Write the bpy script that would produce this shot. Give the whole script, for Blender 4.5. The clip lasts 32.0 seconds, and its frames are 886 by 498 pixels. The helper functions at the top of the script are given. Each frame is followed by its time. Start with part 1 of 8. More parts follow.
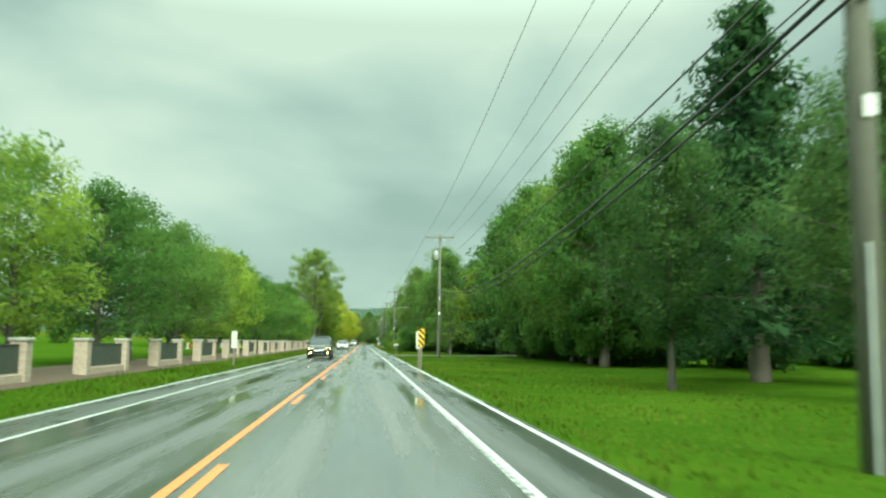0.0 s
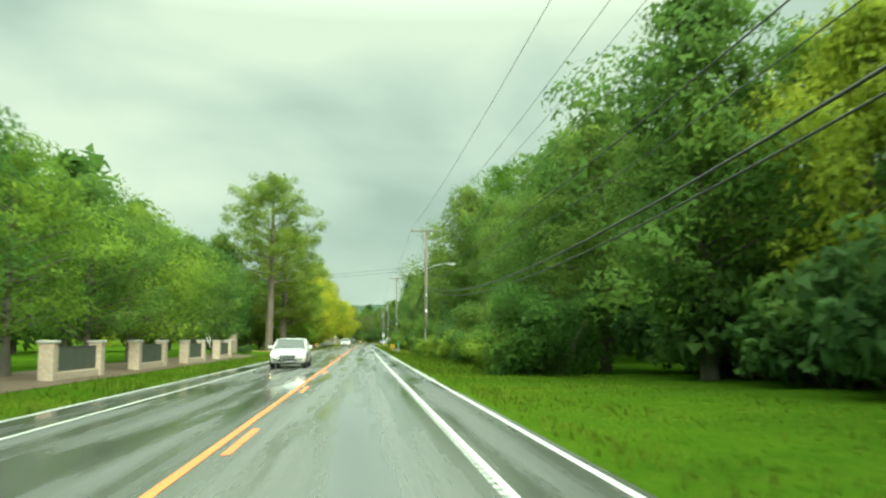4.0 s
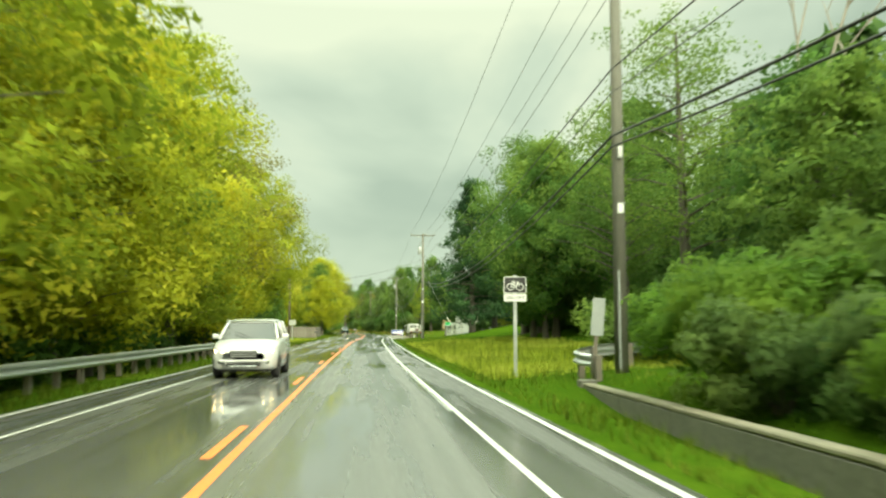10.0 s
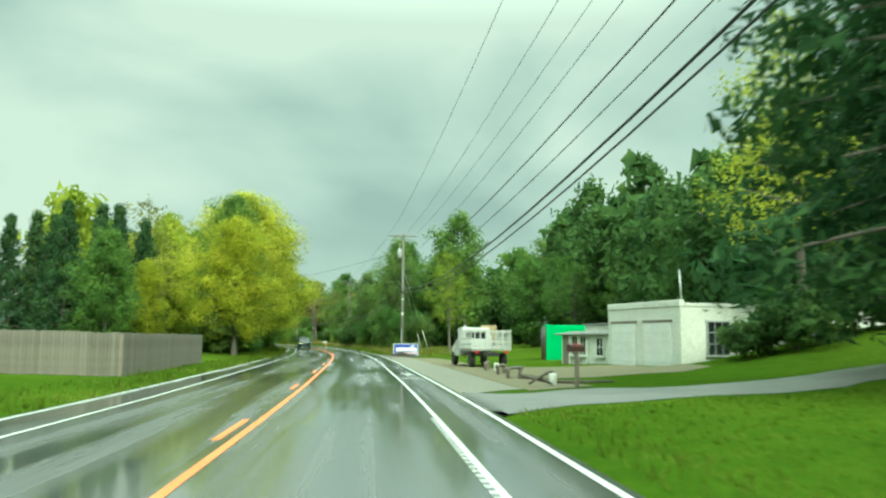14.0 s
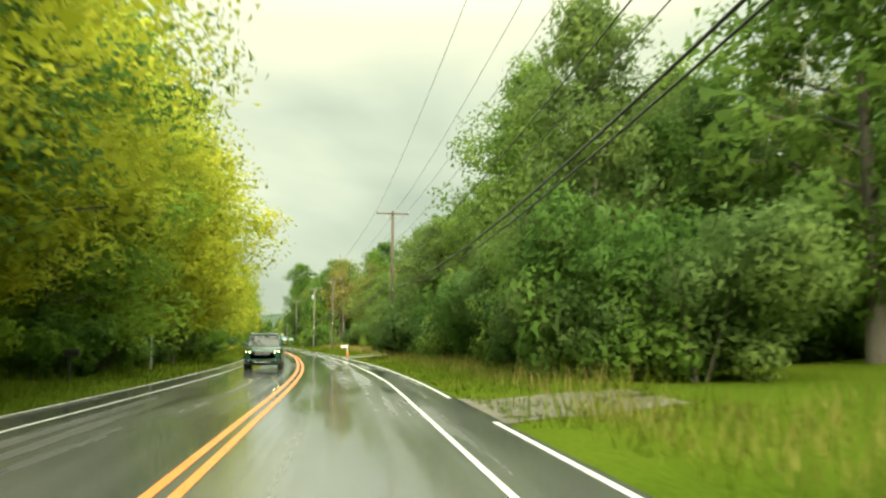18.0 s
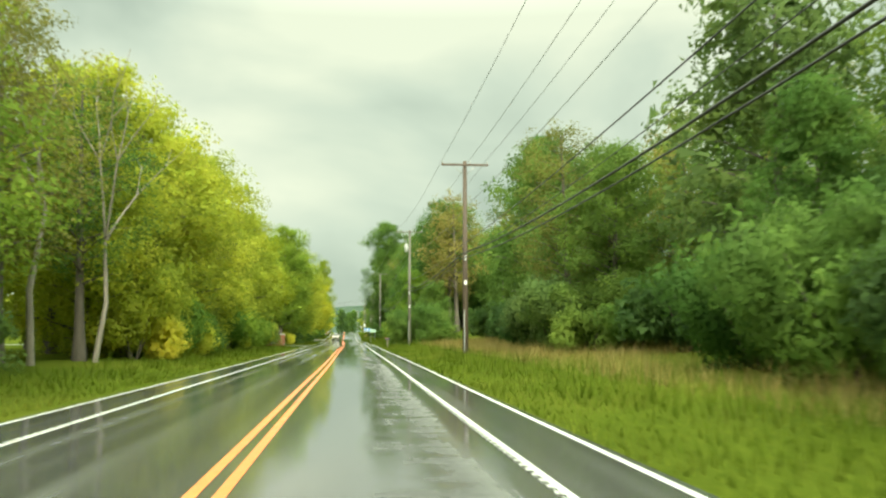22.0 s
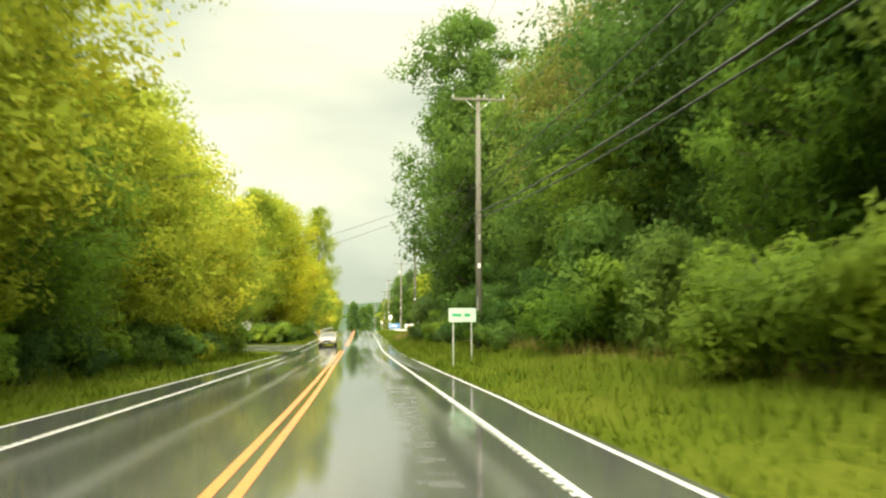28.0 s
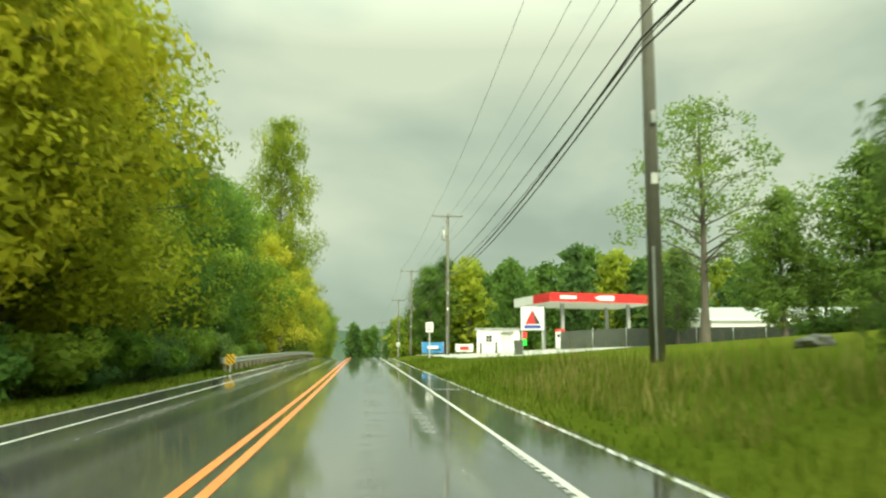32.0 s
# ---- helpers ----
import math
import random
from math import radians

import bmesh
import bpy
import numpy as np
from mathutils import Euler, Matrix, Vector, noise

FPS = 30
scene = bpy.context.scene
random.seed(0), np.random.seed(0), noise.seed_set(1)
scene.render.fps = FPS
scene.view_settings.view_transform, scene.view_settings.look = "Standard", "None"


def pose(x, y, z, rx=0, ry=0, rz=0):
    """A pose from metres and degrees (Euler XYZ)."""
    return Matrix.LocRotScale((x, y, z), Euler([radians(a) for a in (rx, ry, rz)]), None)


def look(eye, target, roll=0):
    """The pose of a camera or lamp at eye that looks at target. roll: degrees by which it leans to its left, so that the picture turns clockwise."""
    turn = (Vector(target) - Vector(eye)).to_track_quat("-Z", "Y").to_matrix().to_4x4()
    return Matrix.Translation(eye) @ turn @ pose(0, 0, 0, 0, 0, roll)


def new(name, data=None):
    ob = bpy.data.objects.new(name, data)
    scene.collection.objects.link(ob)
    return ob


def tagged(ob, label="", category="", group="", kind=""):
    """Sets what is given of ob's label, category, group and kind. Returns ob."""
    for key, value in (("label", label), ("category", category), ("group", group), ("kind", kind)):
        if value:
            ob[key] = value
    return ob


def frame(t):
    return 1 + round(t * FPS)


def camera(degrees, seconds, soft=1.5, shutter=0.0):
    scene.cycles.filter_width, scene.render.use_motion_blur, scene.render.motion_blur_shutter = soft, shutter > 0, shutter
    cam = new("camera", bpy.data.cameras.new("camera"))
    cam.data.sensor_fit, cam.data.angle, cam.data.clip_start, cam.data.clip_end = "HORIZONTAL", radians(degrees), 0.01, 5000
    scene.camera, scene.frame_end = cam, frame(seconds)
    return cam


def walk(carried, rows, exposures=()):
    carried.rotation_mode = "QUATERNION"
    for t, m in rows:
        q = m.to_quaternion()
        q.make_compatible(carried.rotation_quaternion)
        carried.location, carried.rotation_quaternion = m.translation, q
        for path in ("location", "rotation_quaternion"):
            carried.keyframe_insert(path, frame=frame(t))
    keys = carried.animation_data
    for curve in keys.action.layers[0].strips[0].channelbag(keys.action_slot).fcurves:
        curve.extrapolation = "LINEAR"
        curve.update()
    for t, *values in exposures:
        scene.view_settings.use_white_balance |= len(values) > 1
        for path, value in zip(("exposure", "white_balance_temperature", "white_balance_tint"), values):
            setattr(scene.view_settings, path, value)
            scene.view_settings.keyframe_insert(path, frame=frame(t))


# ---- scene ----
import functools

cam = camera(55.5, 32.0, soft=2.3, shutter=0.25)
PATH = [
    (0.0, (1.831, 0.000, 1.400), (3.624, 19.785, 3.607), 0.71),
    (0.5, (1.843, 11.810, 1.400), (3.622, 31.593, 3.608), 0.17),
    (1.0, (1.863, 23.582, 1.400), (3.618, 43.363, 3.614), 0.05),
    (1.5, (1.857, 35.282, 1.400), (3.614, 55.064, 3.573), 0.08),
    (2.0, (1.849, 46.943, 1.400), (3.591, 66.725, 3.553), 0.12),
    (2.5, (1.843, 58.671, 1.400), (3.602, 78.449, 3.563), 0.03),
    (3.0, (1.887, 70.361, 1.400), (3.701, 90.131, 3.571), -0.09),
    (3.5, (1.961, 82.016, 1.400), (3.803, 101.786, 3.567), -0.17),
    (4.0, (1.962, 93.672, 1.400), (3.797, 113.454, 3.542), -0.07),
    (4.5, (1.906, 105.337, 1.400), (3.722, 125.132, 3.507), -0.02),
    (5.0, (1.805, 117.012, 1.400), (3.621, 136.818, 3.472), -0.02),
    (5.5, (1.691, 128.699, 1.400), (3.539, 148.508, 3.447), -0.04),
    (6.0, (1.673, 140.398, 1.400), (3.573, 160.203, 3.444), -0.01),
    (6.5, (1.657, 152.377, 1.400), (3.626, 172.176, 3.427), 0.01),
    (7.0, (1.680, 164.341, 1.400), (3.623, 184.141, 3.437), -0.01),
    (7.5, (1.681, 176.262, 1.400), (3.567, 196.068, 3.443), 0.03),
    (8.0, (1.657, 188.120, 1.400), (3.492, 207.933, 3.424), 0.06),
    (8.5, (1.625, 199.916, 1.400), (3.459, 219.731, 3.400), 0.15),
    (9.0, (1.596, 211.746, 1.400), (3.448, 231.564, 3.350), 0.20),
    (9.5, (1.483, 223.702, 1.400), (3.374, 243.523, 3.284), -0.03),
    (10.0, (1.432, 235.736, 1.400), (3.361, 255.554, 3.278), -0.04),
    (10.5, (1.414, 247.777, 1.400), (3.399, 267.590, 3.271), -0.14),
    (11.0, (1.386, 259.710, 1.400), (3.396, 279.516, 3.315), -0.18),
    (11.5, (1.455, 271.456, 1.400), (3.543, 291.253, 3.328), -0.19),
    (12.0, (1.581, 283.069, 1.400), (3.768, 302.854, 3.340), -0.26),
    (12.5, (1.760, 294.605, 1.400), (4.034, 314.378, 3.364), -0.39),
    (13.0, (2.013, 306.062, 1.400), (4.358, 325.824, 3.387), -0.23),
    (13.5, (2.272, 317.909, 1.400), (4.659, 337.654, 3.501), 0.12),
    (14.0, (2.558, 329.679, 1.400), (4.975, 349.413, 3.569), 0.40),
    (14.5, (2.892, 341.186, 1.400), (5.345, 360.919, 3.549), 0.38),
    (15.0, (3.138, 352.542, 1.400), (5.527, 372.283, 3.541), 0.13),
    (15.5, (3.326, 363.806, 1.400), (5.601, 383.560, 3.542), 0.02),
    (16.0, (3.446, 375.034, 1.400), (5.591, 394.802, 3.553), 0.04),
    (16.5, (3.496, 386.282, 1.400), (5.515, 406.061, 3.571), 0.14),
    (17.0, (3.499, 397.601, 1.400), (5.403, 417.389, 3.594), 0.13),
    (17.5, (3.440, 409.055, 1.400), (5.172, 428.857, 3.603), 0.02),
    (18.0, (3.255, 420.585, 1.400), (4.754, 440.407, 3.602), -0.09),
    (18.5, (2.890, 432.144, 1.400), (4.037, 451.989, 3.610), -0.13),
    (19.0, (2.287, 443.698, 1.400), (3.038, 463.562, 3.606), -0.05),
    (19.5, (1.464, 455.168, 1.400), (1.866, 475.043, 3.606), 0.18),
    (20.0, (0.491, 466.447, 1.400), (0.672, 486.326, 3.604), 0.37),
    (20.5, (-0.608, 477.545, 1.400), (-0.670, 497.428, 3.548), 0.30),
    (21.0, (-1.777, 488.326, 1.400), (-2.043, 508.212, 3.506), 0.20),
    (21.5, (-2.992, 498.794, 1.400), (-3.427, 518.681, 3.459), 0.01),
    (22.0, (-4.256, 509.309, 1.400), (-4.815, 529.196, 3.435), -0.20),
    (22.5, (-5.602, 519.937, 1.400), (-6.260, 539.821, 3.440), -0.26),
    (23.0, (-7.007, 530.664, 1.400), (-7.767, 550.546, 3.435), -0.27),
    (23.5, (-8.474, 541.407, 1.400), (-9.264, 561.283, 3.455), -0.09),
    (24.0, (-9.965, 552.129, 1.400), (-10.743, 572.006, 3.430), -0.01),
    (24.5, (-11.459, 562.796, 1.400), (-12.266, 582.673, 3.427), 0.06),
    (25.0, (-12.940, 573.453, 1.400), (-13.781, 593.330, 3.425), 0.03),
    (25.5, (-14.416, 584.090, 1.400), (-15.294, 603.968, 3.426), 0.00),
    (26.0, (-15.889, 594.700, 1.400), (-16.776, 614.577, 3.429), -0.02),
    (26.5, (-17.365, 605.272, 1.400), (-18.275, 625.148, 3.436), -0.05),
    (27.0, (-18.837, 615.802, 1.400), (-19.780, 635.674, 3.447), -0.01),
    (27.5, (-20.294, 626.257, 1.400), (-21.234, 646.130, 3.446), -0.07),
    (28.0, (-21.751, 636.701, 1.400), (-22.664, 656.575, 3.449), -0.08),
    (28.5, (-23.187, 647.198, 1.400), (-24.055, 667.071, 3.481), 0.01),
    (29.0, (-24.675, 657.888, 1.400), (-25.496, 677.755, 3.553), 0.05),
    (29.5, (-26.220, 668.734, 1.400), (-27.058, 688.593, 3.623), 0.14),
    (30.0, (-27.768, 679.608, 1.400), (-28.704, 699.453, 3.703), 0.06),
    (30.5, (-29.330, 690.489, 1.400), (-30.310, 710.318, 3.825), -0.07),
    (31.0, (-30.897, 701.409, 1.434), (-31.895, 721.221, 3.975), -0.14),
    (31.5, (-32.502, 712.384, 1.531), (-33.493, 732.182, 4.183), -0.06),
    (32.0, (-34.132, 723.392, 1.691), (-35.106, 743.180, 4.430), 0.07),
]
walk(cam, [(t, look(e, a, r)) for t, e, a, r in PATH],
     exposures=[(0, 0.02, 6450, -20), (1.5, 0.1, 6550, -19), (3, 0.16, 6700, -19), (5, 0.18, 7200, -15), (6, 0.18, 7300, -14), (7, 0.30, 7700, -6), (9, 0.25, 7800, -8), (10, 0.24, 7800, -11),
                (11, 0.27, 7800, -6), (12, 0.19, 7600, -7), (13, 0.10, 6900, -15), (14.5, 0.06, 6250, -23), (17, 0.30, 8100, -6), (18, 0.38, 8200, -4), (19, 0.38, 8000, -2), (20, 0.32, 7800, -3), (22, 0.26, 7600, -6),
                (24, 0.42, 8300, 3), (27, 0.92, 8700, 5), (28, 0.50, 8300, 3), (29, 0.43, 8000, 2), (31, 0.23, 8000, -2), (32, -0.08, 7800, -12)])

# ---------------------------------------------------------------- light
world = bpy.data.worlds.new("overcast_sky")
scene.world = world
world.use_nodes = True
wn, wl = world.node_tree.nodes, world.node_tree.links
wn.clear()


def wnode(kind, **kw):
    n = wn.new(kind)
    for k, v in kw.items():
        if k in n.inputs:
            n.inputs[k].default_value = v
    return n


sky = wnode("ShaderNodeTexSky")
sky.sky_type, sky.sun_disc, sky.sun_elevation, sky.sun_rotation = "NISHITA", False, radians(33), radians(166)
coord = wnode("ShaderNodeTexCoord")
mapn = wnode("ShaderNodeMapping", Scale=(1.0, 1.0, 1.9))
clouds = wnode("ShaderNodeTexNoise", Scale=2.4, Detail=5.0, Roughness=0.45, Distortion=0.3)
ramp = wnode("ShaderNodeValToRGB")
ramp.color_ramp.elements[0].position, ramp.color_ramp.elements[0].color = 0.37, (0.41, 0.495, 0.49, 1)
ramp.color_ramp.elements[1].position, ramp.color_ramp.elements[1].color = 0.60, (0.76, 0.81, 0.76, 1)
low = ramp.color_ramp.elements.new(0.47)
low.color = (0.56, 0.645, 0.63, 1)
mul = wnode("ShaderNodeMixRGB", Fac=0.96)
scale_sky = wnode("ShaderNodeVectorMath")
scale_sky.operation = "SCALE"
scale_sky.inputs["Scale"].default_value = 0.10
back = wnode("ShaderNodeBackground", Strength=1.0)
wout = wnode("ShaderNodeOutputWorld")
wl.new(coord.outputs["Generated"], mapn.inputs["Vector"])
wl.new(mapn.outputs["Vector"], clouds.inputs["Vector"])
wl.new(clouds.outputs["Fac"], ramp.inputs["Fac"])
wl.new(sky.outputs["Color"], scale_sky.inputs[0])
wl.new(scale_sky.outputs["Vector"], mul.inputs["Color1"])
wl.new(ramp.outputs["Color"], mul.inputs["Color2"])
# an overcast sky is brightest overhead
parts = wnode("ShaderNodeSeparateXYZ")
height = wnode("ShaderNodeMapRange")
height.inputs["From Min"].default_value, height.inputs["From Max"].default_value = 0.36, 1.0
height.inputs["To Min"].default_value, height.inputs["To Max"].default_value = 1.0, 5.8
overhead = wnode("ShaderNodeVectorMath")
overhead.operation = "SCALE"
wl.new(coord.outputs["Generated"], parts.inputs[0])
wl.new(parts.outputs["Z"], height.inputs["Value"])
wl.new(mul.outputs["Color"], overhead.inputs[0])
wl.new(height.outputs["Result"], overhead.inputs["Scale"])
wl.new(overhead.outputs["Vector"], back.inputs["Color"])
wl.new(back.outputs["Background"], wout.inputs["Surface"])

sun_data = bpy.data.lights.new("sun", "SUN")
sun_data.energy, sun_data.angle, sun_data.color = 5.0, radians(24), (1.0, 0.96, 0.88)
sun = new("sun", sun_data)
sun.matrix_world = look((0, 0, 59), (-22, 88, 0))

# ---------------------------------------------------------------- plan of the road
CENTRE = [(-120, 0), (8, 0), (140, 0), (267, 0), (286, .12), (314, .43), (330, .68), (350, 1.4), (368, 1.75), (381, 1.98), (394.5, 2.12), (405, 2.07),
          (412, 1.88), (429, 1.1), (440, .56), (452, .03), (470, -1.38), (488, -3.24), (506, -5.27), (530, -8.52), (551, -11.3), (574, -14.5), (626, -21.6),
          (644, -24.2), (656, -25.9), (688, -30.8), (706, -33.5), (722, -35.7), (748, -39.3), (800, -46.8), (900, -61.2), (1100, -90), (1400, -133)]
CY, CX = [a for a, b in CENTRE], [b for a, b in CENTRE]


def cx(y):
    """Where the middle line runs, softened over 16 m."""
    return sum(float(np.interp(y + o, CY, CX)) for o in (-8, -4, 0, 4, 8)) / 5


def table(rows):
    ys, vs = [r[0] for r in rows], [r[1] for r in rows]
    return lambda y: float(np.interp(y, ys, vs))


white_r = table([(0, 3.45), (60, 3.45), (140, 3.15), (270, 3.0), (310, 3.12), (400, 3.13), (450, 3.5), (500, 3.36), (640, 3.33), (665, 3.42), (690, 3.62), (735, 3.68), (770, 3.6), (820, 3.5)])
white_l = table([(0, -2.97), (140, -3.13), (270, -3.1), (350, -3.2), (398, -3.65), (450, -3.33), (500, -3.0), (640, -3.0), (760, -3.2)])
outer_r = lambda y: white_r(y) + (1.08 if y < 655 else 1.15)
outer_l = lambda y: white_l(y) - 1.08


def rise(y):
    """The road's long profile: level, then up to a crest."""
    a = min(max(y - 686, 0), 45)
    z = 0.0235 * a * a / 90 + 0.0235 * min(max(y - 731, 0), 69)
    b = min(max(y - 800, 0), 60)
    return z + 0.0235 * (b - b * b / 60 * 0.7)


bank_near = table([(-100, 0), (110, 0), (180, -.2), (235, -.35), (252, .3), (300, .3), (345, .3), (358, .05), (398, 0), (408, -.16), (414, -.16), (440, .3), (520, .2),
                   (580, .4), (640, .6), (690, 1.2), (722, 1.15), (745, 1.05), (785, .5), (840, .3), (1200, 0)])
bank_far = table([(-100, 0), (110, .2), (180, .3), (235, -.3), (252, 1.3), (300, 2.4), (348, 2.4), (358, .5), (400, .6), (440, 1.0), (520, .5),
                  (580, 1.2), (640, 3.0), (690, 3.0), (745, 2.4), (785, 1.3), (840, .8), (1200, 0)])
hill_right = table([(0, 0), (200, 1), (330, 5), (420, 6), (520, 3), (640, 2), (760, 0), (1200, 4)])
left_far = table([(-100, .3), (190, .3), (225, -.8), (300, -.6), (330, 0), (420, .3), (600, .4), (700, .2), (780, -.5), (1200, 0)])


def ease(a, b, v):
    u = min(max((v - a) / (b - a), 0), 1)
    return u * u * (3 - 2 * u)


def ground_z(x, y):
    """The height of the ground at a place."""
    d = x - cx(y)
    z = rise(y)
    if d >= 0:
        e = outer_r(y) + 0.25
        z += bank_near(y) * ease(e, 9, d) + (bank_far(y) - bank_near(y)) * ease(9, 25, d) + hill_right(y) * ease(34, 90, d)
        z += 9 * ease(90, 300, d)
    else:
        e = outer_l(y) - 0.25
        z += left_far(y) * ease(-e, 12, -d) + 7 * ease(80, 300, -d)
    if d > 5 and 228 < y < 260:
        z -= 0.5 * ease(5.2, 6.3, d) * (1 - ease(6.9, 7.7, d)) * ease(231, 236, y) * (1 - ease(253.4, 256.4, y))
    z += 2.3 * math.exp(-((x - 27.5) / 7.5) ** 2 - ((y - 362) / 4.2) ** 2)
    z += 0.05 * noise.noise((x * 0.13, y * 0.13, 0)) * ease(5.5, 8, abs(d))
    return z


def at(y, d):
    """A place on the ground by the distance along the road and to the right of its middle line."""
    x = cx(y) + d
    return Vector((x, y, ground_z(x, y)))


def heading(y):
    return -math.degrees(math.atan2(cx(y + 3) - cx(y - 3), 6))


# ---------------------------------------------------------------- materials
def mat(name, build):
    m = bpy.data.materials.new(name)
    m.use_nodes = True
    nt = m.node_tree
    nt.nodes.clear()
    out = nt.nodes.new("ShaderNodeOutputMaterial")
    bs = nt.nodes.new("ShaderNodeBsdfPrincipled")
    nt.links.new(bs.outputs[0], out.inputs[0])
    build(nt, bs, out)
    return m


def nd(nt, kind, **kw):
    n = nt.nodes.new(kind)
    for k, v in kw.items():
        k = k.replace("_", " ")
        if k in n.inputs:
            n.inputs[k].default_value = v
    return n


def noise_tex(nt, scale, detail=4.0, rough=0.55, stretch=(1, 1, 1), space="Object"):
    c = nd(nt, "ShaderNodeTexCoord")
    m = nd(nt, "ShaderNodeMapping", Scale=stretch)
    n = nd(nt, "ShaderNodeTexNoise", Scale=scale, Detail=detail, Roughness=rough)
    nt.links.new(c.outputs[space], m.inputs[0])
    nt.links.new(m.outputs[0], n.inputs["Vector"])
    return n.outputs["Fac"]


def ramp_of(nt, fac, stops):
    r = nd(nt, "ShaderNodeValToRGB")
    e = r.color_ramp.elements
    while len(e) < len(stops):
        e.new(0.5)
    for k, (p, c) in enumerate(stops):
        e[k].position = p
        e[k].color = (*c, 1) if len(c) == 3 else c
    nt.links.new(fac, r.inputs[0])
    return r.outputs[0]


def mixed(nt, fac, a, b, mode="MIX"):
    m = nd(nt, "ShaderNodeMixRGB")
    m.blend_type = mode
    for s, v in ((0, fac), (1, a), (2, b)):
        if hasattr(v, "links"):
            nt.links.new(v, m.inputs[s])
        elif s == 0:
            m.inputs[0].default_value = v
        else:
            m.inputs[s].default_value = (*v, 1)
    return m.outputs[0]


def bump(nt, bs, fac, strength, dist=0.02):
    b = nd(nt, "ShaderNodeBump", Strength=strength, Distance=dist)
    nt.links.new(fac, b.inputs["Height"])
    nt.links.new(b.outputs[0], bs.inputs["Normal"])


def plain(name, a, b, rough=0.6, scale=3.0, metal=0.0, bump_s=0.15, fine=40.0, stretch=(1, 1, 1), spec=0.5):
    """A surface that wavers between two colours at a broad and a fine scale."""
    def build(nt, bs, out):
        big = noise_tex(nt, scale, 5, 0.6, stretch)
        small = noise_tex(nt, fine, 3, 0.6, stretch)
        col = ramp_of(nt, big, [(0.3, a), (0.7, b)])
        col = mixed(nt, 0.35, col, ramp_of(nt, small, [(0.3, [v * 0.6 for v in a]), (0.7, [min(1, v * 1.25) for v in b])]))
        nt.links.new(col, bs.inputs["Base Color"])
        rr = ramp_of(nt, big, [(0.3, [rough * 0.8] * 3), (0.7, [min(1, rough * 1.2)] * 3)])
        nt.links.new(rr, bs.inputs["Roughness"])
        bs.inputs["Metallic"].default_value = metal
        bs.inputs["Specular IOR Level"].default_value = spec
        if bump_s:
            bump(nt, bs, small, bump_s)
    return mat(name, build)


def foliage(name, dark, mid, light, glow=0.3, wide=0.35):
    """Leaves: the tone differs from leaf to leaf, from clump to clump and from tree to tree."""
    def build(nt, bs, out):
        geo = nd(nt, "ShaderNodeNewGeometry")
        info = nd(nt, "ShaderNodeObjectInfo")
        clump = noise_tex(nt, wide, 3, 0.6)
        add = nd(nt, "ShaderNodeMath")
        add.operation = "MULTIPLY_ADD"
        nt.links.new(geo.outputs["Random Per Island"], add.inputs[0])
        add.inputs[1].default_value = 0.10
        add2 = nd(nt, "ShaderNodeMath")
        add2.operation = "MULTIPLY_ADD"
        nt.links.new(clump, add2.inputs[0])
        add2.inputs[1].default_value = 1.15
        add2.inputs[2].default_value = -0.14
        nt.links.new(add2.outputs[0], add.inputs[2])
        col = ramp_of(nt, add.outputs[0], [(0.22, dark), (0.5, mid), (0.78, light)])
        hsv = nd(nt, "ShaderNodeHueSaturation", Saturation=1.0)
        nt.links.new(col, hsv.inputs["Color"])
        mr = nd(nt, "ShaderNodeMapRange")
        nt.links.new(info.outputs["Random"], mr.inputs[0])
        mr.inputs[3].default_value, mr.inputs[4].default_value = 0.478, 0.522
        nt.links.new(mr.outputs[0], hsv.inputs["Hue"])
        mv = nd(nt, "ShaderNodeMapRange")
        nt.links.new(info.outputs["Random"], mv.inputs[0])
        mv.inputs[3].default_value, mv.inputs[4].default_value = 1.22, 0.78
        nt.links.new(mv.outputs[0], hsv.inputs["Value"])
        nt.links.new(hsv.outputs[0], bs.inputs["Base Color"])
        bs.inputs["Roughness"].default_value = 0.6
        bs.inputs["Specular IOR Level"].default_value = 0.08
        tr = nd(nt, "ShaderNodeBsdfTranslucent")
        nt.links.new(hsv.outputs[0], tr.inputs[0])
        mx = nd(nt, "ShaderNodeMixShader", Fac=glow)
        nt.links.new(bs.outputs[0], mx.inputs[1])
        nt.links.new(tr.outputs[0], mx.inputs[2])
        nt.links.new(mx.outputs[0], out.inputs[0])
    return mat(name, build)


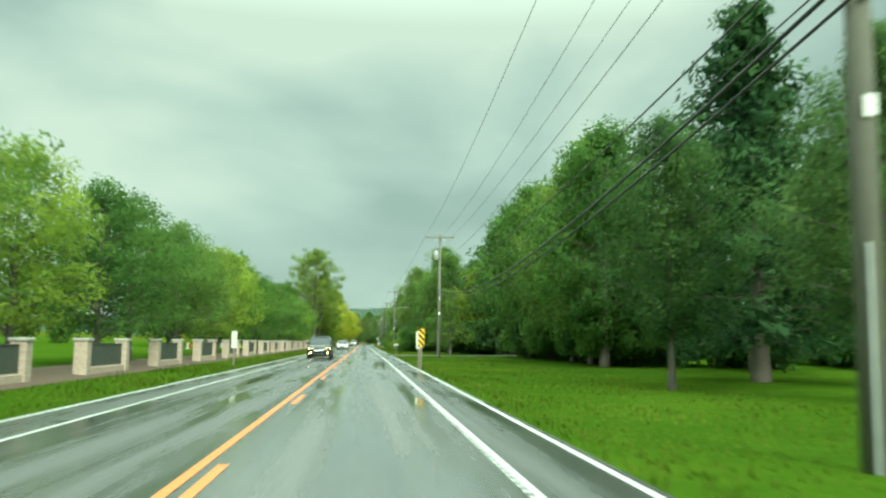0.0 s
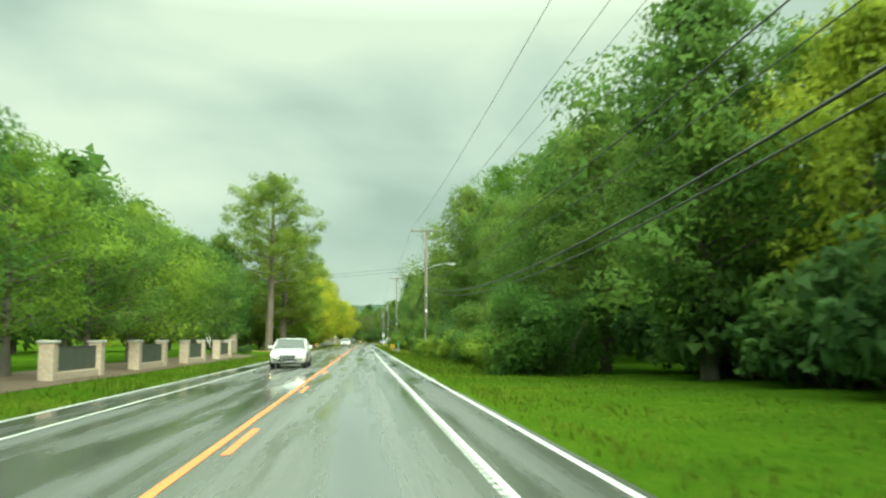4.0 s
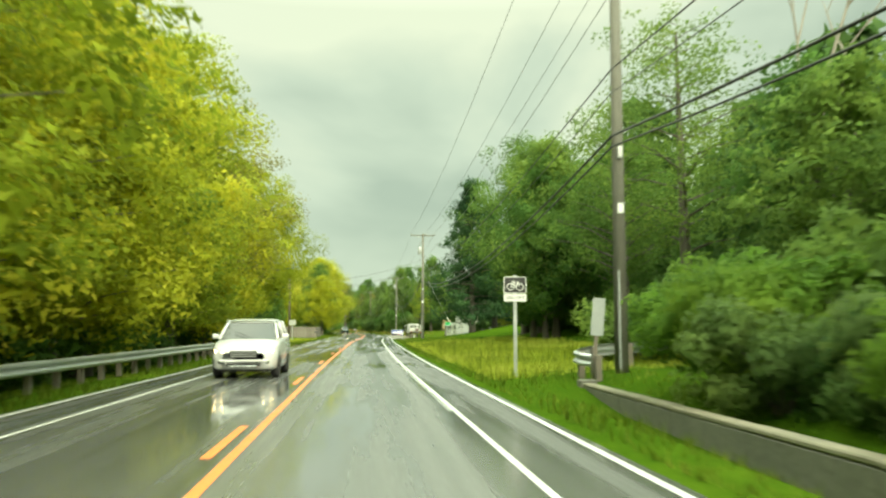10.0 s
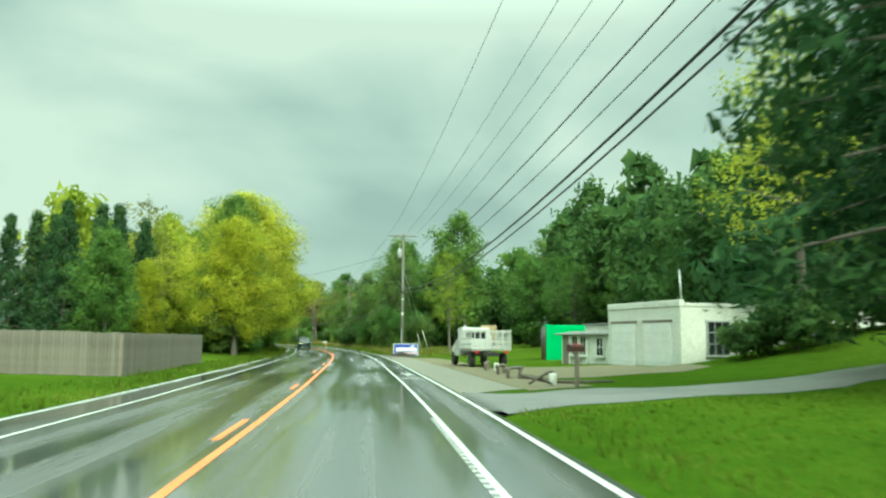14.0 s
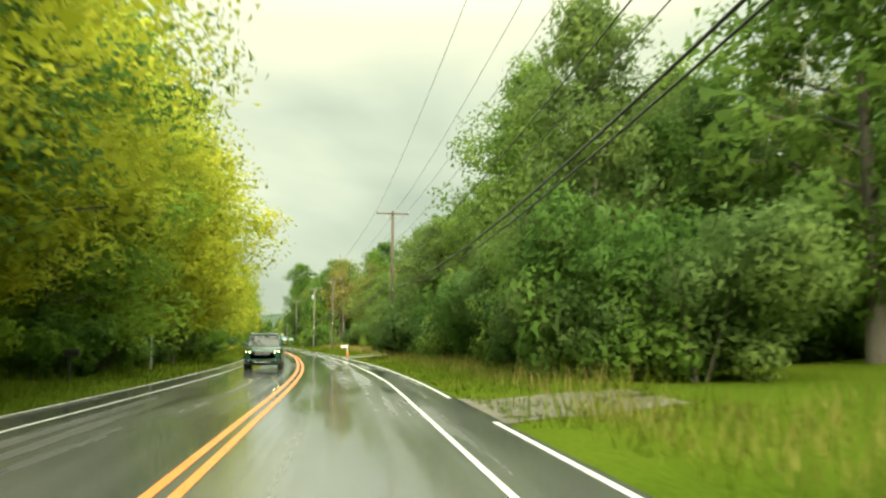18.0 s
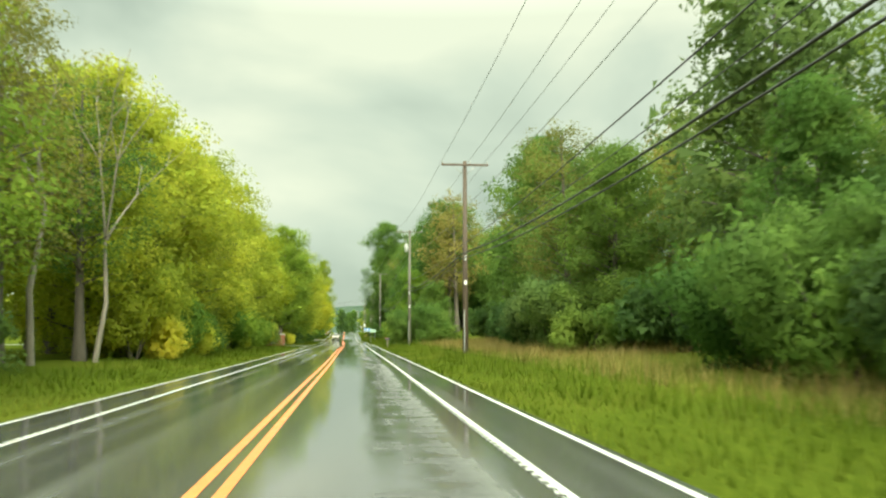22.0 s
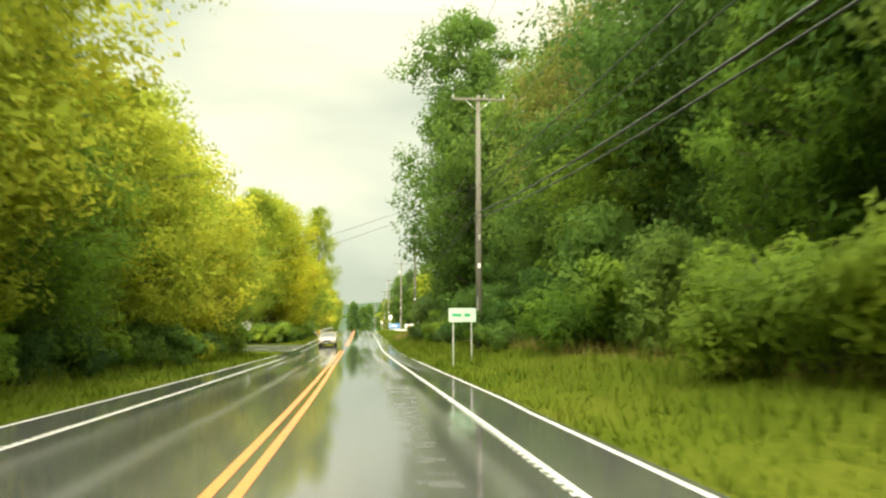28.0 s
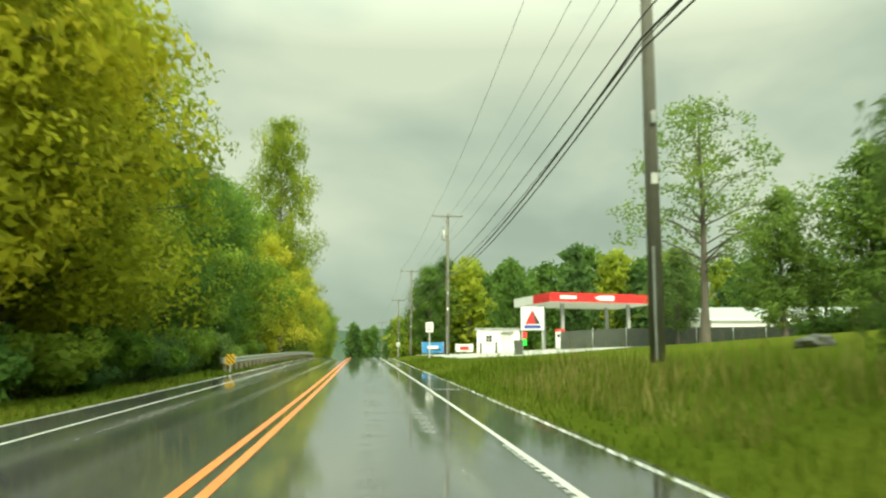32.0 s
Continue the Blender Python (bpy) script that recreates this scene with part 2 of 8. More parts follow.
def wet_asphalt(nt, bs, out):
    """Wet asphalt; u is the distance from the middle line and v the distance along the road, in metres."""
    uv = nd(nt, "ShaderNodeTexCoord")
    sep = nd(nt, "ShaderNodeSeparateXYZ")
    nt.links.new(uv.outputs["UV"], sep.inputs[0])
    streak = noise_tex(nt, 1.0, 4, 0.55, (1.5, 0.02, 1), "UV")
    patch = noise_tex(nt, 0.7, 6, 0.62, (1.3, 0.10, 1), "UV")
    broad = noise_tex(nt, 0.12, 3, 0.5, (1, 0.3, 1), "UV")
    grain = noise_tex(nt, 90, 2, 0.6)
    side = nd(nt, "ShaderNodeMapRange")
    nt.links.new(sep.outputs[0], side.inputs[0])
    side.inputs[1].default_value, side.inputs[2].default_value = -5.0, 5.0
    # the base colour carries mirrored trees (far lane darker) and sky (near lane paler); the wheel tracks of both lanes
    # are worn pale
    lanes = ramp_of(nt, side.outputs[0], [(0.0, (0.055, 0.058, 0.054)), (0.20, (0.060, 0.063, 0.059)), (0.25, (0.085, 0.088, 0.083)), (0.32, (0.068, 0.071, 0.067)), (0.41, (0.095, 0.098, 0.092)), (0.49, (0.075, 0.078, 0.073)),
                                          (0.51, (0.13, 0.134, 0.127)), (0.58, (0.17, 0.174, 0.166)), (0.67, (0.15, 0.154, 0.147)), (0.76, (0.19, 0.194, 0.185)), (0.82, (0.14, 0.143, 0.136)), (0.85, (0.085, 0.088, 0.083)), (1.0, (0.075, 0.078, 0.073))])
    along = nd(nt, "ShaderNodeMapRange")
    nt.links.new(sep.outputs[1], along.inputs[0])
    along.inputs[1].default_value, along.inputs[2].default_value = 0.0, 800.0
    # the newer half is darker, with pale worn seams and a smooth flooded track
    half = ramp_of(nt, along.outputs[0], [(0.53, (0.0,) * 3), (0.61, (1.0,) * 3)])
    newer = ramp_of(nt, side.outputs[0], [(v, (c, c * 1.03, c * 0.97)) for v, c in ((0.0, 0.05), (0.235, 0.06), (0.26, 0.13), (0.285, 0.06), (0.355, 0.062), (0.38, 0.15), (0.405, 0.062), (0.6, 0.085), (0.755, 0.07), (0.78, 0.20), (0.80, 0.07), (1.0, 0.05))])
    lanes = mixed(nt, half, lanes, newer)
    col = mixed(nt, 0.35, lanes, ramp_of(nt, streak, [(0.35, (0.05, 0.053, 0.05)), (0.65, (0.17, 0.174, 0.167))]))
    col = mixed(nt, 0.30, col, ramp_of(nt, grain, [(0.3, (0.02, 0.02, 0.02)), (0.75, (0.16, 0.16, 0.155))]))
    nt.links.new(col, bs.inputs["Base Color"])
    damp = ramp_of(nt, along.outputs[0], [(0.0, (0.34,) * 3), (0.28, (0.30,) * 3), (0.40, (0.20,) * 3), (0.52, (0.16,) * 3), (0.62, (0.085,) * 3), (0.75, (0.06,) * 3), (1.0, (0.05,) * 3)])
    vary = ramp_of(nt, streak, [(0.36, (0.45,) * 3), (0.5, (0.9,) * 3), (0.64, (1.7,) * 3)])
    pools = ramp_of(nt, patch, [(0.39, (0.24,) * 3), (0.50, (1.0,) * 3), (0.66, (1.5,) * 3)])
    large = ramp_of(nt, broad, [(0.35, (0.7,) * 3), (0.65, (1.25,) * 3)])
    rough = mixed(nt, 1.0, mixed(nt, 1.0, mixed(nt, 1.0, damp, vary, "MULTIPLY"), pools, "MULTIPLY"), large, "MULTIPLY")
    band = ramp_of(nt, side.outputs[0], [(v, (c,) * 3) for v, c in ((0.0, 1.4), (0.235, 1.4), (0.26, 3.2), (0.285, 1.3), (0.355, 1.2), (0.38, 3.4), (0.405, 1.2), (0.55, 1.0), (0.58, 0.6), (0.66, 0.6), (0.68, 2.2), (0.74, 2.4), (0.78, 4.2), (0.80, 1.7), (1.0, 1.7))])
    ripple = noise_tex(nt, 1.0, 3, 0.6, (0.8, 2.0, 1), "UV")
    lane = ramp_of(nt, side.outputs[0], [(v, (c,) * 3) for v, c in ((0.50, 0.15), (0.60, 0.4), (0.67, 1.0), (0.75, 1.0), (0.79, 0.3))])
    shore = mixed(nt, lane, (1, 1, 1), ramp_of(nt, ripple, [(0.40, (0.45,) * 3), (0.50, (1.0,) * 3), (0.62, (1.9,) * 3)]))
    rough = mixed(nt, 1.0, rough, mixed(nt, half, (1, 1, 1), shore), "MULTIPLY")
    rough = mixed(nt, 1.0, rough, mixed(nt, half, (1, 1, 1), band), "MULTIPLY")
    nt.links.new(rough, bs.inputs["Roughness"])
    bs.inputs["IOR"].default_value = 1.42
    bump(nt, bs, grain, 0.03, 0.004)


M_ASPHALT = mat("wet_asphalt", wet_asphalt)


def grass_build(dark, mid, light):
    """Mown green lawn along the first half of the road, rough browning verge along the second."""
    def build(nt, bs, out):
        place = nd(nt, "ShaderNodeTexCoord")
        axis = nd(nt, "ShaderNodeSeparateXYZ")
        nt.links.new(place.outputs["Object"], axis.inputs[0])
        lawn = nd(nt, "ShaderNodeMapRange")
        nt.links.new(axis.outputs[1], lawn.inputs[0])
        lawn.inputs[1].default_value, lawn.inputs[2].default_value = 330.0, 500.0
        big = noise_tex(nt, 0.12, 5, 0.6)
        fine = noise_tex(nt, 9, 4, 0.7)
        col = ramp_of(nt, big, [(0.3, dark), (0.5, mid), (0.72, light)])
        col = mixed(nt, 0.5, col, ramp_of(nt, fine, [(0.3, [v * 0.5 for v in dark]), (0.7, light)]))
        tuft = noise_tex(nt, 1.3, 4, 0.65)
        fresh = ramp_of(nt, big, [(0.32, (0.022, 0.058, 0.006)), (0.5, (0.046, 0.100, 0.008)), (0.68, (0.090, 0.140, 0.014))])
        fresh = mixed(nt, 0.4, fresh, ramp_of(nt, tuft, [(0.35, (0.022, 0.055, 0.005)), (0.65, (0.085, 0.130, 0.014))]))
        fresh = mixed(nt, 0.35, fresh, ramp_of(nt, fine, [(0.3, (0.012, 0.032, 0.003)), (0.7, (0.080, 0.140, 0.011))]))
        col = mixed(nt, lawn.outputs[0], fresh, col)
        nt.links.new(col, bs.inputs["Base Color"])
        bs.inputs["Roughness"].default_value = 0.9
        bs.inputs["Specular IOR Level"].default_value = 0.0
        bump(nt, bs, fine, 0.6, 0.06)
    return build


M_GRASS = mat("mown_grass", grass_build((0.038, 0.066, 0.008), (0.070, 0.106, 0.012), (0.130, 0.145, 0.023)))
M_BLADES = foliage("grass_blades", (0.085, 0.135, 0.012), (0.16, 0.21, 0.021), (0.31, 0.31, 0.055), 0.5, 0.2)
M_WEEDS = foliage("dry_weeds", (0.20, 0.165, 0.045), (0.33, 0.26, 0.085), (0.52, 0.42, 0.18), 0.35, 0.4)
M_PALE_WEEDS = foliage("yellow_grass_stalks", (0.25, 0.33, 0.03), (0.42, 0.47, 0.06), (0.62, 0.60, 0.13), 0.4, 0.16)
M_STRAW = plain("dry_grass", (0.22, 0.135, 0.042), (0.35, 0.225, 0.08), 0.9, 0.5, fine=12, bump_s=0.5)
M_GREEN = foliage("green_leaves", (0.080, 0.148, 0.038), (0.145, 0.24, 0.054), (0.24, 0.345, 0.07), 0.56)
M_DARK = foliage("dark_leaves", (0.062, 0.115, 0.042), (0.112, 0.188, 0.057), (0.175, 0.258, 0.066), 0.53)
M_LIME = foliage("yellowing_leaves", (0.20, 0.255, 0.04), (0.40, 0.45, 0.06), (0.68, 0.65, 0.10), 0.62)
M_FRESH = foliage("bright_green_leaves", (0.10, 0.18, 0.032), (0.20, 0.31, 0.048), (0.36, 0.47, 0.075), 0.57)
M_RUST = foliage("browning_leaves", (0.13, 0.15, 0.035), (0.26, 0.25, 0.065), (0.38, 0.33, 0.11), 0.45)
M_GOLD = foliage("golden_green_leaves", (0.19, 0.235, 0.028), (0.36, 0.40, 0.040), (0.62, 0.58, 0.065), 0.58)
M_NEEDLE = foliage("needles", (0.026, 0.062, 0.030), (0.052, 0.108, 0.040), (0.092, 0.16, 0.052), 0.4)
M_PINE = foliage("pine_needles", (0.075, 0.14, 0.03), (0.155, 0.245, 0.045), (0.27, 0.36, 0.06), 0.52)
# greyed green: the haze of distance is in the base colour
M_HAZED_WOODS = plain("far_woods_hazed", (0.048, 0.078, 0.056), (0.085, 0.118, 0.088), 1.0, 0.02, fine=0.12, bump_s=0, spec=0.0)
M_BARK = plain("bark", (0.065, 0.056, 0.046), (0.15, 0.13, 0.105), 0.9, 2.0, fine=14, bump_s=0.8, stretch=(3, 3, 0.5))
M_DEADWOOD = plain("bare_wood", (0.19, 0.17, 0.14), (0.33, 0.295, 0.25), 0.85, 2.0, fine=16, bump_s=0.5, stretch=(3, 3, 0.5))
M_POLE = plain("weathered_pole_wood", (0.11, 0.108, 0.088), (0.20, 0.192, 0.16), 0.85, 1.2, fine=18, bump_s=0.6, stretch=(4, 4, 0.25))
M_POLE_DARK = plain("creosoted_pole_wood", (0.06, 0.045, 0.035), (0.14, 0.105, 0.08), 0.8, 1.2, fine=18, bump_s=0.6, stretch=(4, 4, 0.25))
M_WHITE_LINE = plain("white_road_paint", (0.47, 0.48, 0.45), (0.68, 0.69, 0.66), 0.45, 2.5, fine=30, bump_s=0.1)
M_YELLOW_LINE = plain("yellow_road_paint", (0.80, 0.175, 0.04), (0.95, 0.255, 0.065), 0.45, 2.5, fine=30, bump_s=0.1)
M_STEEL = plain("galvanised_steel", (0.42, 0.44, 0.44), (0.60, 0.62, 0.61), 0.38, 2.0, metal=0.75, bump_s=0.05)
M_CABLE = plain("black_cable", (0.015, 0.016, 0.016), (0.03, 0.03, 0.03), 0.5, 2.0, bump_s=0)
M_WIRE = plain("weathered_wire", (0.16, 0.17, 0.17), (0.24, 0.25, 0.25), 0.5, 2.0, metal=0.4, bump_s=0)
M_GREY = plain("grey_metal", (0.30, 0.32, 0.32), (0.44, 0.46, 0.45), 0.5, 3.0, metal=0.3, bump_s=0.05)
M_WHITE = plain("white_paint", (0.66, 0.67, 0.64), (0.82, 0.82, 0.79), 0.55, 1.2, fine=20)
M_CREAM = plain("cream_wall_paint", (0.56, 0.57, 0.51), (0.74, 0.74, 0.67), 0.7, 0.7, fine=9)
M_BLACK = plain("black_paint", (0.012, 0.012, 0.012), (0.03, 0.03, 0.03), 0.45, 3, bump_s=0.05)
M_YELLOW = plain("yellow_sheeting", (0.75, 0.42, 0.01), (0.85, 0.52, 0.02), 0.4, 3, bump_s=0)
M_BACK = plain("bare_aluminium", (0.52, 0.53, 0.48), (0.66, 0.66, 0.60), 0.5, 3, metal=0.1, bump_s=0.03)
M_GREEN_SIGN = plain("green_sheeting", (0.01, 0.28, 0.13), (0.015, 0.34, 0.17), 0.4, 3, bump_s=0)
M_PALE_SIGN = plain("pale_green_sheeting", (0.38, 0.54, 0.44), (0.48, 0.63, 0.53), 0.4, 3, bump_s=0)
M_BLUE = plain("blue_print", (0.02, 0.05, 0.30), (0.03, 0.07, 0.38), 0.4, 3, bump_s=0)
M_SKYBLUE = plain("light_blue_print", (0.04, 0.22, 0.55), (0.06, 0.28, 0.62), 0.4, 3, bump_s=0)
M_RED = plain("red_paint", (0.58, 0.015, 0.02), (0.70, 0.03, 0.035), 0.4, 2, bump_s=0.03)
M_ORANGE = plain("orange_plastic", (0.75, 0.12, 0.02), (0.85, 0.18, 0.03), 0.5, 3, bump_s=0.03)
M_CONTAINER = plain("bright_green_paint", (0.01, 0.38, 0.10), (0.02, 0.48, 0.14), 0.5, 1.0, bump_s=0.05)
M_ROOF = plain("grey_shingle", (0.13, 0.135, 0.13), (0.22, 0.22, 0.21), 0.85, 2.0, fine=12, bump_s=0.4)
M_BRICK = plain("red_brick", (0.22, 0.075, 0.045), (0.36, 0.14, 0.085), 0.85, 1.5, fine=12, bump_s=0.3)
M_PALEBRICK = plain("pale_stone_brick", (0.36, 0.27, 0.21), (0.52, 0.42, 0.34), 0.85, 2.5, fine=12, bump_s=0.4)


def board_build(nt, bs, out):
    info = nd(nt, "ShaderNodeObjectInfo")
    grain = noise_tex(nt, 14, 4, 0.65, (4, 4, 0.3))
    stain = noise_tex(nt, 1.2, 4, 0.6)
    col = ramp_of(nt, info.outputs["Random"], [(0.0, (0.095, 0.078, 0.06)), (0.6, (0.17, 0.145, 0.12)), (1.0, (0.25, 0.22, 0.185))])
    col = mixed(nt, 0.5, col, ramp_of(nt, grain, [(0.3, (0.07, 0.058, 0.045)), (0.7, (0.27, 0.235, 0.20))]))
    col = mixed(nt, 0.3, col, ramp_of(nt, stain, [(0.35, (0.06, 0.062, 0.045)), (0.65, (0.24, 0.21, 0.18))]))
    nt.links.new(col, bs.inputs["Base Color"])
    bs.inputs["Roughness"].default_value = 0.85
    bump(nt, bs, grain, 0.5)


M_BOARD = mat("weathered_boards", board_build)
M_FENCE = plain("weathered_fence_board", (0.13, 0.11, 0.088), (0.26, 0.22, 0.18), 0.85, 1.5, fine=14, bump_s=0.4, stretch=(4, 4, 0.4))
M_CONCRETE = plain("concrete", (0.34, 0.34, 0.31), (0.50, 0.49, 0.45), 0.8, 1.0, fine=14, bump_s=0.2)


def bare_build(nt, bs, out):
    big = noise_tex(nt, 0.45, 6, 0.65)
    small = noise_tex(nt, 11, 4, 0.7)
    col = ramp_of(nt, big, [(0.36, (0.042, 0.036, 0.027)), (0.5, (0.092, 0.077, 0.056)), (0.66, (0.155, 0.132, 0.1))])
    col = mixed(nt, 0.45, col, ramp_of(nt, small, [(0.32, (0.035, 0.03, 0.022)), (0.7, (0.23, 0.2, 0.155))]))
    nt.links.new(col, bs.inputs["Base Color"])
    nt.links.new(ramp_of(nt, big, [(0.38, (0.12,) * 3), (0.5, (0.6,) * 3), (0.7, (0.85,) * 3)]), bs.inputs["Roughness"])
    bump(nt, bs, small, 0.7, 0.04)


M_BARE = mat("bare_wet_gravel", bare_build)
M_MULCH = plain("brown_mulch", (0.07, 0.045, 0.03), (0.14, 0.09, 0.06), 0.9, 2, fine=12, bump_s=0.5)
M_DARKPANEL = plain("dark_green_fence_panel", (0.04, 0.05, 0.04), (0.09, 0.10, 0.08), 0.7, 2, fine=12, bump_s=0.3)
M_TYRE = plain("tyre_rubber", (0.015, 0.015, 0.015), (0.03, 0.03, 0.03), 0.7, 4, bump_s=0.1)
M_CHROME = plain("chrome", (0.6, 0.6, 0.6), (0.75, 0.75, 0.75), 0.15, 3, metal=1.0, bump_s=0)
M_GLASS_DARK = plain("tinted_glass", (0.012, 0.016, 0.016), (0.02, 0.026, 0.026), 0.06, 2, bump_s=0, spec=0.8)


def lit(name, col, strength):
    def build(nt, bs, out):
        bs.inputs["Base Color"].default_value = (*col, 1)
        bs.inputs["Emission Color"].default_value = (*col, 1)
        bs.inputs["Emission Strength"].default_value = strength
    return mat(name, build)


M_HEADLIGHT = lit("lit_headlight", (1.0, 0.66, 0.30), 22.0)


def car_paint(name, c):
    def build(nt, bs, out):
        n = noise_tex(nt, 3, 3)
        nt.links.new(ramp_of(nt, n, [(0.3, [v * 0.85 for v in c]), (0.7, c)]), bs.inputs["Base Color"])
        bs.inputs["Roughness"].default_value = 0.25
        bs.inputs["Coat Weight"].default_value = 0.6
        bs.inputs["Coat Roughness"].default_value = 0.06
    return mat(name, build)


# ---------------------------------------------------------------- mesh helpers
def mesh_of(name, verts, faces, material, smooth=False):
    me = bpy.data.meshes.new(name)
    me.from_pydata([tuple(v) for v in verts], [], faces)
    me.materials.append(material)
    if smooth:
        me.shade_smooth()
    return me


def part(name, bm, material, parent=None, label="", smooth=False):
    """Links a bmesh, or a ready mesh, as one object under a thing."""
    if isinstance(bm, bmesh.types.BMesh):
        me = bpy.data.meshes.new(name)
        bm.normal_update()
        bm.to_mesh(me)
        bm.free()
        me.materials.append(material)
    else:
        me = bm
    if smooth:
        me.shade_smooth()
    ob = new(name, me)
    ob.parent = parent
    if label:
        ob["label"] = label
    return ob


def thing(name, m, label, category, group="", kind=""):
    e = new(name)
    e.matrix_world = m
    e.empty_display_size = 0.3
    return tagged(e, label, category, group, kind)


def box(bm, c, s, rot=None, bevel=0.0):
    """Adds a box with its middle at c and sizes s to bm."""
    m = Matrix.Translation(c) @ (rot.to_4x4() if rot is not None else Matrix()) @ Matrix.Diagonal((*s, 1))
    made = bmesh.ops.create_cube(bm, size=1, matrix=m)["verts"]
    if bevel:
        edges = list({e for v in made for e in v.link_edges})
        bmesh.ops.bevel(bm, geom=edges, offset=bevel, segments=1, affect="EDGES")
    return bm


def boxed(c, s, bevel=0.0, rot=None):
    return box(bmesh.new(), c, s, rot, bevel)


def tube(pts, radii, sides=8, cap=True):
    """The verts and faces of a tube along points."""
    vs, fs = [], []
    n = len(pts)
    pts = [Vector(p) for p in pts]
    if not hasattr(radii, "__len__"):
        radii = [radii] * n
    up = None
    for i, p in enumerate(pts):
        d = (pts[min(i + 1, n - 1)] - pts[max(i - 1, 0)]).normalized()
        if up is None:
            up = d.orthogonal().normalized()
        u = (up - d * up.dot(d)).normalized()
        up = u
        w = d.cross(u)
        for k in range(sides):
            a = 2 * math.pi * k / sides
            vs.append(p + (u * math.cos(a) + w * math.sin(a)) * radii[i])
    for i in range(n - 1):
        for k in range(sides):
            a, b = i * sides + k, i * sides + (k + 1) % sides
            fs.append((a, b, b + sides, a + sides))
    if cap:
        fs.append(tuple(range(sides - 1, -1, -1)))
        fs.append(tuple(range((n - 1) * sides, n * sides)))
    return vs, fs


def tubed(name, pts, radii, material, sides=8, smooth=True):
    vs, fs = tube(pts, radii, sides)
    return mesh_of(name, vs, fs, material, smooth)


def join_tubes(tubes):
    vs, fs = [], []
    for v, f in tubes:
        o = len(vs)
        vs += v
        fs += [tuple(i + o for i in q) for q in f]
    return vs, fs


def spin(profile, sides=20):
    """Verts and faces of a profile (r, z) turned about z."""
    vs, fs = [], []
    for r, z in profile:
        for k in range(sides):
            a = 2 * math.pi * k / sides
            vs.append((r * math.cos(a), r * math.sin(a), z))
    for i in range(len(profile) - 1):
        for k in range(sides):
            a, b = i * sides + k, i * sides + (k + 1) % sides
            fs.append((a, b, b + sides, a + sides))
    fs.append(tuple(range(sides - 1, -1, -1)))
    fs.append(tuple(range((len(profile) - 1) * sides, len(profile) * sides)))
    return vs, fs


def plate(points, thick, axis="y"):
    """A flat plate from its outline (u, z), thick along y, its face towards -y at y = 0."""
    n = len(points)
    vs = [(u, 0, z) for u, z in points] + [(u, thick, z) for u, z in points]
    fs = [tuple(range(n)), tuple(range(2 * n - 1, n - 1, -1))]
    fs += [(i, i + n, (i + 1) % n + n, (i + 1) % n) for i in range(n)]
    return vs, fs


def rect(w, h, r=0.0, z0=0.0):
    """The outline of a plate w by h, with its corners rounded."""
    if r <= 0:
        return [(-w / 2, z0), (w / 2, z0), (w / 2, z0 + h), (-w / 2, z0 + h)]
    o = []
    for cxx, cz, a0 in ((w / 2 - r, z0 + r, -90), (w / 2 - r, z0 + h - r, 0), (-w / 2 + r, z0 + h - r, 90), (-w / 2 + r, z0 + r, 180)):
        for k in range(4):
            a = radians(a0 + 30 * k)
            o.append((cxx + r * math.cos(a), cz + r * math.sin(a)))
    return o


def text_mesh(name, words, size, material, width=None):
    """Lettering in the built-in font, as a thin mesh facing -y."""
    cu = bpy.data.curves.new(name, "FONT")
    cu.body, cu.size, cu.align_x, cu.align_y, cu.extrude = words, size, "CENTER", "CENTER", 0.001
    tmp = bpy.data.objects.new(name, cu)
    scene.collection.objects.link(tmp)
    bpy.context.view_layer.update()
    me = bpy.data.meshes.new_from_object(tmp.evaluated_get(bpy.context.evaluated_depsgraph_get()))
    bpy.data.objects.remove(tmp)
    k = 1.0
    if width:
        xs = [v.co.x for v in me.vertices]
        k = width / (max(xs) - min(xs))
    me.transform(Matrix.Rotation(radians(90), 4, "X") @ Matrix.Diagonal((k, 1, 1, 1)))
    me.materials.clear()
    me.materials.append(material)
    return me
# ---------------------------------------------------------------- ground and road
GROUND_DS = [-2500, -900, -400, -250, -150, -100, -70, -50, -38, -30, -24, -19, -15, -12, -10, -8.5, -7.2, -6.2, -5.4, -4.85, -4.4, -3, 0, 3, 4.3,
             4.85, 5.4, 6.2, 7.2, 8.2, 9.2, 10.5, 12, 14, 16.5, 19, 22, 25, 30, 36, 44, 56, 70, 90, 130, 200, 300, 450, 900, 2500]


@functools.lru_cache(maxsize=None)
def sheet_row(y):
    l, r = outer_l(y) - 0.3, outer_r(y) + 0.3
    return [ground_z(cx(y) + d, y) - (0.07 if l < d < r else 0.0) for d in GROUND_DS]


def sheet_z(y, d):
    """The height of the ground sheet itself, between its corners."""
    y0 = math.floor((y + 140) / 4) * 4 - 140
    f = (y - y0) / 4
    return float(np.interp(d, GROUND_DS, sheet_row(y0))) * (1 - f) + float(np.interp(d, GROUND_DS, sheet_row(y0 + 4))) * f


